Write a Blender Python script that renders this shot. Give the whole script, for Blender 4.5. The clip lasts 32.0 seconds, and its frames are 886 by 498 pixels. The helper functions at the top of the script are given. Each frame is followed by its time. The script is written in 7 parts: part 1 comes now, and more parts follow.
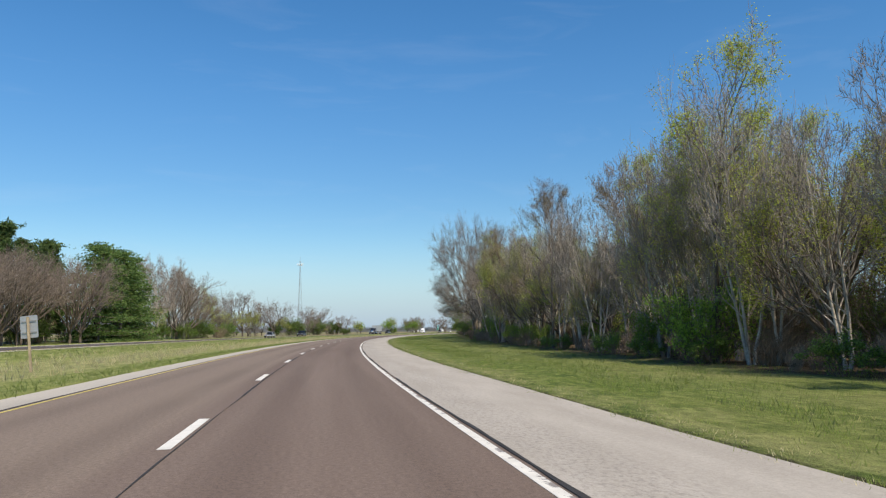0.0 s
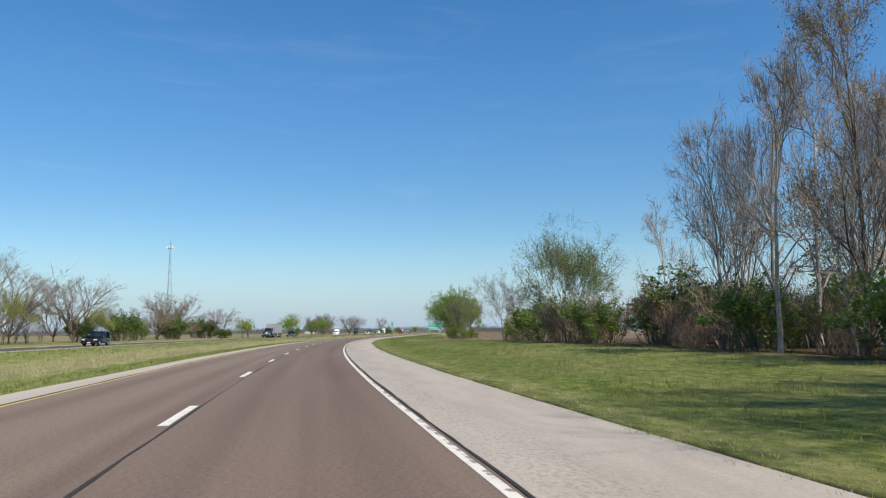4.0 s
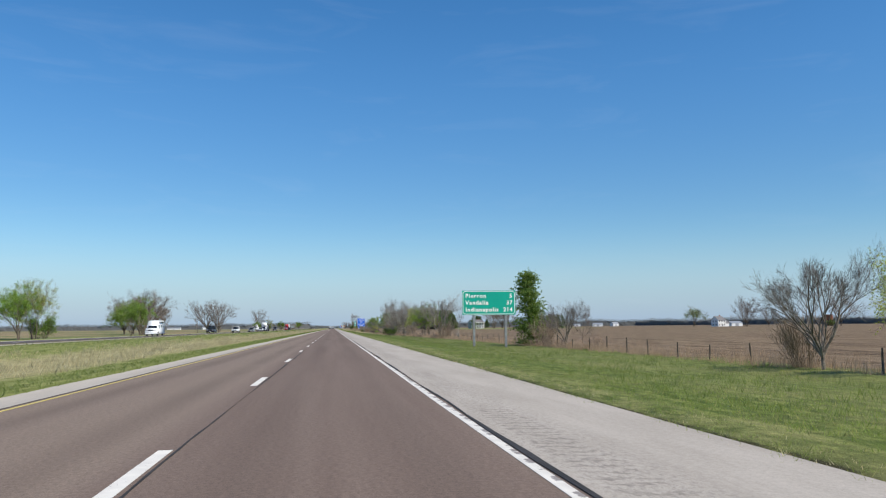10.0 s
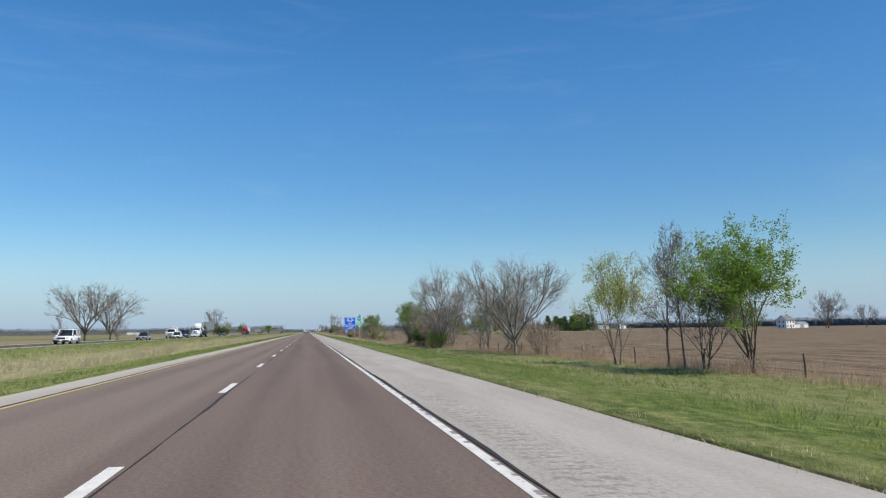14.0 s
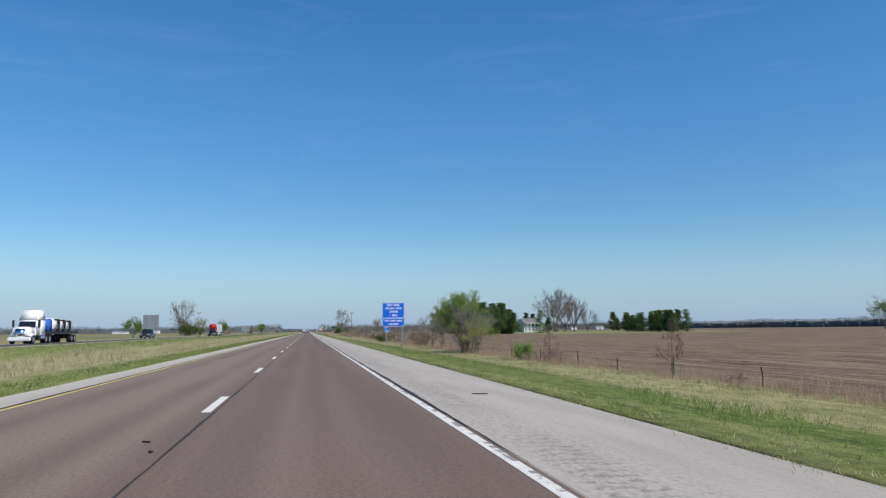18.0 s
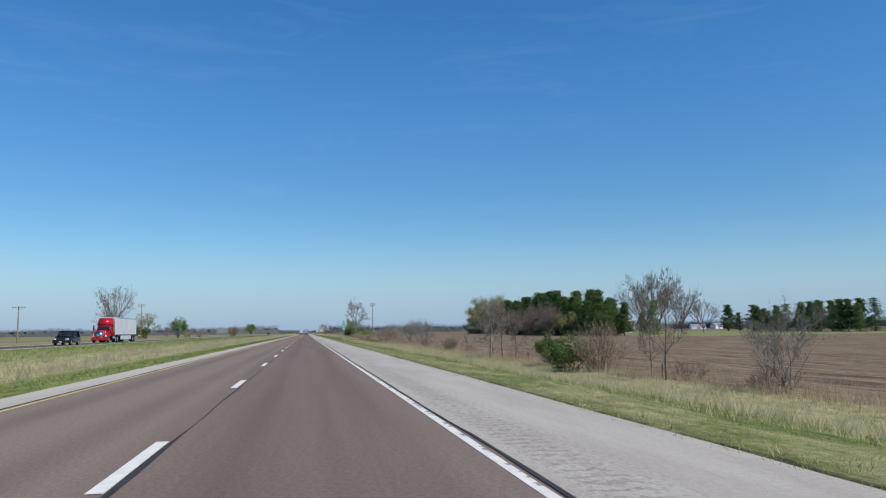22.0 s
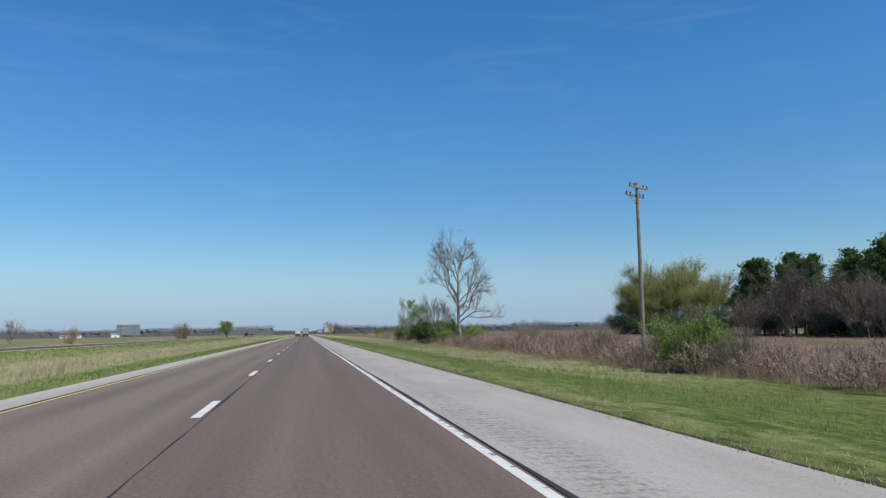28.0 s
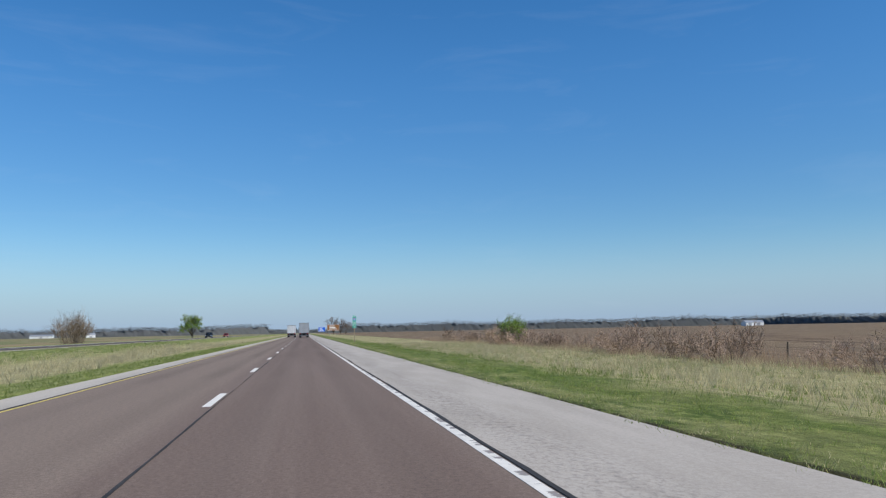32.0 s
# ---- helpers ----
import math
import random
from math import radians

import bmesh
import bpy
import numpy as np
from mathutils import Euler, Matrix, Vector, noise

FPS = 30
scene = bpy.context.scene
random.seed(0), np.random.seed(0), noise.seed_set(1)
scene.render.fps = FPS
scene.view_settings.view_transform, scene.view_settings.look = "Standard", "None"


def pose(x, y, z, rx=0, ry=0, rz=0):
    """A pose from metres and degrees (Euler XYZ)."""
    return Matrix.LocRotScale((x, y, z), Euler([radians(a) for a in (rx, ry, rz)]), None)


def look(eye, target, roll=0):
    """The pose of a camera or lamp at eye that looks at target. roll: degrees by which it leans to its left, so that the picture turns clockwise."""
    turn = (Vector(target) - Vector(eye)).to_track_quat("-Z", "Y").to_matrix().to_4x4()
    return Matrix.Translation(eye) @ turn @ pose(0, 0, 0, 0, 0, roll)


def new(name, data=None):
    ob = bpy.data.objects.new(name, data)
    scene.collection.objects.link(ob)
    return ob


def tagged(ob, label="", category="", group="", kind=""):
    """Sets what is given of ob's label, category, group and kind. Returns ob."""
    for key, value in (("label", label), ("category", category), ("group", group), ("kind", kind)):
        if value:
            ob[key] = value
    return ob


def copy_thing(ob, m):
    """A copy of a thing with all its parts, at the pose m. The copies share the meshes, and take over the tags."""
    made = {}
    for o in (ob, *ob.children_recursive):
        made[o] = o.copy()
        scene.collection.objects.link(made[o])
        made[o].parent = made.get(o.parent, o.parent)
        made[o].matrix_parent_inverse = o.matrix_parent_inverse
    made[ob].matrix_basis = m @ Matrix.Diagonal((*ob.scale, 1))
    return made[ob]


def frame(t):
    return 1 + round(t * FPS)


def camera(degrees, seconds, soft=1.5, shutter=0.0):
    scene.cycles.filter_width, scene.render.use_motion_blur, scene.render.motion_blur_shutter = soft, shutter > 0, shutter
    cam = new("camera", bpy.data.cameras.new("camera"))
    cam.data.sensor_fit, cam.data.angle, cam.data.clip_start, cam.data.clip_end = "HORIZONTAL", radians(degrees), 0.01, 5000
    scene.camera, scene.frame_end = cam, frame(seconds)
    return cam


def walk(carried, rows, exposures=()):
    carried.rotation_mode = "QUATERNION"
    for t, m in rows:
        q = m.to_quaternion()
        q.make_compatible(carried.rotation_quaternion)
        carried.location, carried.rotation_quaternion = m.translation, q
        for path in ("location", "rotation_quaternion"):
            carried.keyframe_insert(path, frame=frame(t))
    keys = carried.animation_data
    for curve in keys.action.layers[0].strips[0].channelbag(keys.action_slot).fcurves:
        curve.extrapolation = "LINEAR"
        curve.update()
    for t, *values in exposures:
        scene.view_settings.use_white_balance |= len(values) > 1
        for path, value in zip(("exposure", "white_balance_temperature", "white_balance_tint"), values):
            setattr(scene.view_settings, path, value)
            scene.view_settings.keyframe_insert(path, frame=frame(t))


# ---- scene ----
# ---- camera and its drive ----
cam = camera(60.66, 32.0, soft=1.2)
PATH = [
    (0.0, 57.776, -341.893, 1.302, 96.17, 0.49, 9.09),
    (0.5, 52.608, -326.437, 1.302, 96.19, 0.63, 8.35),
    (1.0, 47.683, -310.84, 1.302, 96.16, 0.68, 7.26),
    (1.5, 43.067, -295.08, 1.302, 96.09, 0.67, 6.09),
    (2.0, 38.765, -279.212, 1.302, 96.15, 0.5, 5.29),
    (2.5, 34.638, -263.35, 1.302, 96.2, 0.6, 4.33),
    (3.0, 30.792, -247.32, 1.302, 96.15, 0.63, 3.43),
    (3.5, 27.042, -231.258, 1.302, 96.15, 0.66, 2.23),
    (4.0, 23.604, -215.05, 1.302, 96.24, 0.53, 0.98),
    (4.5, 20.354, -198.833, 1.302, 96.19, 0.64, 0.61),
    (6.5, 10.167, -133.015, 1.302, 96.06, 0.52, -3.07),
    (7.0, 8.218, -116.527, 1.302, 96.07, 0.75, -4.27),
    (7.5, 6.502, -100.027, 1.302, 95.98, 0.7, -4.82),
    (8.0, 5.062, -83.374, 1.302, 95.93, 0.73, -6.1),
    (8.5, 3.813, -66.619, 1.302, 95.9, 0.75, -7.03),
    (9.0, 2.9, -49.775, 1.302, 95.96, 0.49, -7.77),
    (9.5, 2.16, -32.929, 1.302, 95.95, 0.61, -8.37),
    (10.0, 1.779, -15.974, 1.302, 95.87, 0.54, -8.21),
    (10.5, 1.401, 0.924, 1.302, 95.84, 0.46, -9.05),
    (11.0, 1.187, 17.699, 1.302, 95.89, 0.59, -10.36),
    (11.5, 1.097, 34.233, 1.302, 95.96, 0.69, -10.82),
    (12.0, 1.225, 50.692, 1.302, 96.22, 0.53, -10.74),
    (12.5, 1.379, 67.112, 1.302, 96.19, 0.55, -11.19),
    (13.0, 1.694, 84.348, 1.302, 96.2, 0.82, -10.97),
    (13.5, 1.84, 101.66, 1.302, 96.14, 0.78, -10.05),
    (14.0, 1.827, 118.766, 1.302, 96.1, 0.74, -10.05),
    (14.5, 1.763, 135.889, 1.302, 96.05, 0.84, -9.43),
    (16.5, 1.8, 205.269, 1.302, 96.03, 0.78, -10.24),
    (17.0, 1.753, 222.619, 1.302, 96.12, 0.85, -9.78),
    (17.5, 1.728, 239.888, 1.302, 96.14, 0.57, -9.54),
    (18.0, 1.615, 257.081, 1.302, 96.11, 0.58, -10.08),
    (18.5, 1.57, 274.334, 1.302, 95.97, 0.66, -10.0),
    (19.0, 1.552, 291.936, 1.302, 96.14, 0.73, -9.88),
    (19.5, 1.534, 309.544, 1.302, 96.05, 0.7, -10.47),
    (20.0, 1.579, 327.096, 1.302, 96.1, 0.76, -10.55),
    (20.5, 1.646, 344.627, 1.302, 96.08, 0.85, -10.36),
    (21.0, 1.696, 362.207, 1.302, 96.17, 0.75, -10.05),
    (21.5, 1.675, 379.783, 1.302, 96.15, 0.77, -9.97),
    (22.0, 1.7, 397.354, 1.302, 96.19, 0.75, -10.19),
    (22.5, 1.692, 414.951, 1.302, 96.16, 0.83, -10.54),
    (23.0, 1.682, 432.616, 1.302, 96.18, 0.97, -9.32),
    (23.5, 1.669, 450.36, 1.302, 96.21, 0.79, -10.18),
    (24.0, 1.607, 468.138, 1.302, 96.23, 0.79, -10.45),
    (24.5, 1.603, 485.893, 1.302, 96.21, 0.71, -9.5),
    (26.5, 1.649, 557.098, 1.302, 96.24, 0.81, -10.03),
    (27.0, 1.669, 575.019, 1.302, 96.26, 0.84, -10.55),
    (27.5, 1.703, 593.001, 1.302, 96.24, 0.76, -10.08),
    (28.0, 1.698, 610.973, 1.302, 96.21, 0.93, -10.25),
    (28.5, 1.653, 628.966, 1.302, 96.25, 0.69, -9.58),
    (29.0, 1.633, 646.985, 1.302, 96.26, 0.74, -9.88),
    (29.5, 1.59, 665.074, 1.302, 96.24, 0.74, -10.26),
    (30.0, 1.545, 683.219, 1.302, 96.19, 0.76, -9.86),
    (30.5, 1.516, 701.364, 1.302, 96.29, 0.73, -10.4),
    (31.0, 1.544, 719.475, 1.302, 96.15, 0.87, -10.46),
    (31.5, 1.649, 737.523, 1.302, 96.12, 0.95, -10.62),
    (32.0, 1.714, 755.579, 1.302, 96.1, 1.11, -10.38),
]
walk(cam, [(t, pose(*p)) for t, *p in PATH], exposures=((0.0, -0.04, 6600, 10), (4.5, -0.06, 6550, 10), (8.0, -0.12, 6350, 10), (14.0, -0.20, 6200, 10), (22.0, -0.30, 5950, 10), (32.0, -0.32, 5950, 10)))

# ---- sky and sun ----
SUN_ELEV, SUN_AZ = 50.0, 136.0
world = bpy.data.worlds.new("sky")
scene.world = world
world.use_nodes = True
wn, wl = world.node_tree.nodes, world.node_tree.links
wn.clear()
w_out = wn.new("ShaderNodeOutputWorld")
w_bg = wn.new("ShaderNodeBackground")
w_sky = wn.new("ShaderNodeTexSky")
w_sky.sky_type = "NISHITA"
w_sky.sun_disc = False
w_sky.sun_elevation, w_sky.sun_rotation = radians(SUN_ELEV), radians(SUN_AZ)
w_sky.altitude, w_sky.air_density, w_sky.dust_density, w_sky.ozone_density = 150.0, 1.0, 0.25, 3.0
# thin cirrus, drawn out along the wind
w_co = wn.new("ShaderNodeTexCoord")
w_map = wn.new("ShaderNodeMapping")
w_map.inputs["Scale"].default_value = (3.6, 3.6, 20.0)
w_map.inputs["Rotation"].default_value = (0.0, radians(6), radians(25))
w_n1 = wn.new("ShaderNodeTexNoise")
w_n1.inputs["Scale"].default_value, w_n1.inputs["Detail"].default_value, w_n1.inputs["Roughness"].default_value = 1.5, 8.0, 0.6
w_n1.inputs["Distortion"].default_value = 0.6
w_r1 = wn.new("ShaderNodeMapRange")
w_r1.inputs["From Min"].default_value, w_r1.inputs["From Max"].default_value = 0.55, 0.85
w_r1.inputs["To Max"].default_value = 0.06
w_mix = wn.new("ShaderNodeMix")
w_mix.data_type = "RGBA"
w_mix.inputs["B"].default_value = (6.6, 7.0, 7.6, 1.0)
wl.new(w_co.outputs["Generated"], w_map.inputs["Vector"])
wl.new(w_map.outputs["Vector"], w_n1.inputs["Vector"])
wl.new(w_n1.outputs["Fac"], w_r1.inputs["Value"])
wl.new(w_r1.outputs["Result"], w_mix.inputs["Factor"])
w_hs = wn.new("ShaderNodeHueSaturation")
w_hs.inputs["Saturation"].default_value = 1.30
w_tint = wn.new("ShaderNodeMix")
w_tint.data_type, w_tint.blend_type = "RGBA", "MULTIPLY"
w_tint.inputs["Factor"].default_value = 1.0
# warmer overhead, paler and dimmer towards the horizon
w_sep = wn.new("ShaderNodeSeparateXYZ")
wl.new(w_co.outputs["Generated"], w_sep.inputs["Vector"])
w_high = wn.new("ShaderNodeMapRange")
w_high.interpolation_type = "SMOOTHSTEP"
w_high.inputs["From Min"].default_value, w_high.inputs["From Max"].default_value = 0.08, 0.36
wl.new(w_sep.outputs["Z"], w_high.inputs["Value"])
w_grade = wn.new("ShaderNodeMix")
w_grade.data_type = "RGBA"
w_grade.inputs["A"].default_value, w_grade.inputs["B"].default_value = (0.89, 0.93, 0.92, 1.0), (1.16, 1.14, 1.12, 1.0)
wl.new(w_high.outputs["Result"], w_grade.inputs["Factor"])
wl.new(w_grade.outputs["Result"], w_tint.inputs["B"])
wl.new(w_sky.outputs["Color"], w_hs.inputs["Color"])
wl.new(w_hs.outputs["Color"], w_tint.inputs["A"])
# pale haze low over the horizon
w_low = wn.new("ShaderNodeMapRange")
w_low.interpolation_type = "SMOOTHSTEP"
for w_key, w_val in (("From Min", -0.02), ("From Max", 0.13), ("To Min", 0.9), ("To Max", 0.0)):
    w_low.inputs[w_key].default_value = w_val
wl.new(w_sep.outputs["Z"], w_low.inputs["Value"])
w_haze = wn.new("ShaderNodeMix")
w_haze.data_type = "RGBA"
w_haze.inputs["B"].default_value = (2.74, 3.86, 5.4, 1.0)
wl.new(w_low.outputs["Result"], w_haze.inputs["Factor"])
wl.new(w_tint.outputs["Result"], w_haze.inputs["A"])
wl.new(w_haze.outputs["Result"], w_mix.inputs["A"])
wl.new(w_mix.outputs["Result"], w_bg.inputs["Color"])
w_bg.inputs["Strength"].default_value = 0.136
wl.new(w_bg.outputs["Background"], w_out.inputs["Surface"])

to_sun = Vector((math.sin(radians(SUN_AZ)) * math.cos(radians(SUN_ELEV)), math.cos(radians(SUN_AZ)) * math.cos(radians(SUN_ELEV)), math.sin(radians(SUN_ELEV))))
sun = new("sun", bpy.data.lights.new("sun", "SUN"))
sun.data.energy, sun.data.angle, sun.data.color = 5.2, radians(0.53), (1.0, 0.90, 0.74)
sun.matrix_world = look(to_sun * 300, (0, 0, 0))

# ---- materials ----
def mat(name, color, rough=0.8, metal=0.0, var=0.25, scale=3.0, fine=40.0, bump=0.15, bump_scale=60.0, tint=None, spec=0.5, obj_random=0.0):
    """A surface with variation at two scales and a fine relief."""
    m = bpy.data.materials.new(name)
    m.use_nodes = True
    n, l = m.node_tree.nodes, m.node_tree.links
    b = n["Principled BSDF"]
    b.inputs["Roughness"].default_value, b.inputs["Metallic"].default_value = rough, metal
    b.inputs["Specular IOR Level"].default_value = spec
    co = n.new("ShaderNodeTexCoord")
    big, small = n.new("ShaderNodeTexNoise"), n.new("ShaderNodeTexNoise")
    big.inputs["Scale"].default_value, big.inputs["Detail"].default_value = scale, 5.0
    small.inputs["Scale"].default_value, small.inputs["Detail"].default_value = fine, 3.0
    for q in (big, small):
        l.new(co.outputs["Object"], q.inputs["Vector"])
    mx = n.new("ShaderNodeMix")
    mx.data_type = "RGBA"
    dark = [c * (1 - var) for c in color]
    light = [min(1, c * (1 + var)) for c in (tint or color)]
    mx.inputs["A"].default_value, mx.inputs["B"].default_value = (*dark, 1), (*light, 1)
    r = n.new("ShaderNodeMapRange")
    r.inputs["From Min"].default_value, r.inputs["From Max"].default_value = 0.3, 0.7
    l.new(big.outputs["Fac"], r.inputs["Value"])
    l.new(r.outputs["Result"], mx.inputs["Factor"])
    mx2 = n.new("ShaderNodeMix")
    mx2.data_type, mx2.blend_type = "RGBA", "OVERLAY"
    mx2.inputs["Factor"].default_value = min(1.0, var * 1.6)
    l.new(mx.outputs["Result"], mx2.inputs["A"])
    l.new(small.outputs["Color"], mx2.inputs["B"])
    hs = n.new("ShaderNodeHueSaturation")
    bw = n.new("ShaderNodeRGBToBW")
    l.new(small.outputs["Color"], bw.inputs["Color"])
    l.new(bw.outputs["Val"], mx2.inputs["B"])
    l.new(mx2.outputs["Result"], hs.inputs["Color"])
    if obj_random:
        oi = n.new("ShaderNodeObjectInfo")
        r2 = n.new("ShaderNodeMapRange")
        r2.inputs["To Min"].default_value, r2.inputs["To Max"].default_value = 1 - obj_random, 1 + obj_random
        l.new(oi.outputs["Random"], r2.inputs["Value"])
        l.new(r2.outputs["Result"], hs.inputs["Value"])
    l.new(hs.outputs["Color"], b.inputs["Base Color"])
    if bump:
        bn, bt = n.new("ShaderNodeBump"), n.new("ShaderNodeTexNoise")
        bt.inputs["Scale"].default_value, bt.inputs["Detail"].default_value = bump_scale, 4.0
        bn.inputs["Strength"].default_value, bn.inputs["Distance"].default_value = bump, 0.02
        l.new(co.outputs["Object"], bt.inputs["Vector"])
        l.new(bt.outputs["Fac"], bn.inputs["Height"])
        l.new(bn.outputs["Normal"], b.inputs["Normal"])
    return m


def leaf_mat(name, color, tint, rough=0.6, through_light=0.35, upright=0.0):
    """Leaves and blades: colour varies from piece to piece, and light comes through. upright: how far the surface is lit as the sward it belongs to."""
    m = bpy.data.materials.new(name)
    m.use_nodes = True
    n, l = m.node_tree.nodes, m.node_tree.links
    b = n["Principled BSDF"]
    b.inputs["Roughness"].default_value = rough
    b.inputs["Specular IOR Level"].default_value = 0.25
    ge = n.new("ShaderNodeNewGeometry")
    mx = n.new("ShaderNodeMix")
    mx.data_type = "RGBA"
    mx.inputs["A"].default_value, mx.inputs["B"].default_value = (*color, 1), (*tint, 1)
    l.new(ge.outputs["Random Per Island"], mx.inputs["Factor"])
    oi = n.new("ShaderNodeObjectInfo")
    r2 = n.new("ShaderNodeMapRange")
    r2.inputs["To Min"].default_value, r2.inputs["To Max"].default_value = 0.82, 1.18
    hs = n.new("ShaderNodeHueSaturation")
    l.new(oi.outputs["Random"], r2.inputs["Value"])
    l.new(r2.outputs["Result"], hs.inputs["Value"])
    l.new(mx.outputs["Result"], hs.inputs["Color"])
    l.new(hs.outputs["Color"], b.inputs["Base Color"])
    tr = n.new("ShaderNodeBsdfTranslucent")
    l.new(hs.outputs["Color"], tr.inputs["Color"])
    ms = n.new("ShaderNodeMixShader")
    ms.inputs["Fac"].default_value = through_light
    if upright:
        for shader, z in ((b, 1.0), (tr, -1.0)):
            nm = n.new("ShaderNodeMix")
            nm.data_type = "VECTOR"
            nm.inputs["Factor"].default_value = upright
            nm.inputs["B"].default_value = (0.0, 0.0, z)
            l.new(ge.outputs["Normal"], nm.inputs["A"])
            l.new(nm.outputs["Result"], shader.inputs["Normal"])
        both = n.new("ShaderNodeAddShader")
        l.new(b.outputs["BSDF"], both.inputs[0])
        l.new(tr.outputs["BSDF"], both.inputs[1])
        l.new(both.outputs["Shader"], n["Material Output"].inputs["Surface"])
        return m
    l.new(b.outputs["BSDF"], ms.inputs[1])
    l.new(tr.outputs["BSDF"], ms.inputs[2])
    l.new(ms.outputs["Shader"], n["Material Output"].inputs["Surface"])
    return m


class Nodes:
    """Short hand for building a node material from (s, offset) along the road, kept in the UV map."""

    def __init__(self, name, rough):
        self.m = bpy.data.materials.new(name)
        self.m.use_nodes = True
        self.n, self.l = self.m.node_tree.nodes, self.m.node_tree.links
        self.b = self.n["Principled BSDF"]
        self.b.inputs["Roughness"].default_value = rough
        self.b.inputs["Specular IOR Level"].default_value = 0.15
        uv = self.n.new("ShaderNodeUVMap")
        sp = self.n.new("ShaderNodeSeparateXYZ")
        self.l.new(uv.outputs["UV"], sp.inputs["Vector"])
        self.uv, self.s, self.off = uv.outputs["UV"], sp.outputs["X"], sp.outputs["Y"]

    def put(self, value, socket):
        if isinstance(value, bpy.types.NodeSocket):
            self.l.new(value, socket)
        elif isinstance(value, tuple):
            socket.default_value = (*value, 1.0)
        else:
            socket.default_value = value

    def calc(self, kind, a, b=0.0):
        q = self.n.new("ShaderNodeMath")
        q.operation = kind
        self.put(a, q.inputs[0])
        self.put(b, q.inputs[1])
        return q.outputs[0]

    def noise(self, scale, detail=4.0, rough=0.55, stretch=(1.0, 1.0, 1.0), vector=None):
        mp = self.n.new("ShaderNodeMapping")
        mp.inputs["Scale"].default_value = stretch
        self.l.new(vector or self.uv, mp.inputs["Vector"])
        q = self.n.new("ShaderNodeTexNoise")
        q.inputs["Scale"].default_value, q.inputs["Detail"].default_value, q.inputs["Roughness"].default_value = scale, detail, rough
        self.l.new(mp.outputs["Vector"], q.inputs["Vector"])
        return q.outputs["Fac"]

    def ramp(self, x, a, b, lo=0.0, hi=1.0):
        q = self.n.new("ShaderNodeMapRange")
        q.interpolation_type = "SMOOTHSTEP"
        self.put(x, q.inputs["Value"])
        for key, v in (("From Min", a), ("From Max", b), ("To Min", lo), ("To Max", hi)):
            q.inputs[key].default_value = v
        return q.outputs["Result"]

    def band(self, x, a, b, soft):
        return self.calc("MULTIPLY", self.ramp(x, a - soft, a + soft), self.ramp(x, b - soft, b + soft, 1.0, 0.0))

    def mix(self, fac, a, b, kind="MIX"):
        q = self.n.new("ShaderNodeMix")
        q.data_type, q.blend_type = "RGBA", kind
        self.put(fac, q.inputs["Factor"])
        self.put(a, q.inputs["A"])
        self.put(b, q.inputs["B"])
        return q.outputs["Result"]

    def bump(self, height, strength, distance):
        q = self.n.new("ShaderNodeBump")
        q.inputs["Strength"].default_value, q.inputs["Distance"].default_value = strength, distance
        self.l.new(height, q.inputs["Height"])
        self.l.new(q.outputs["Normal"], self.b.inputs["Normal"])

    def done(self, color):
        self.put(color, self.b.inputs["Base Color"])
        return self.m


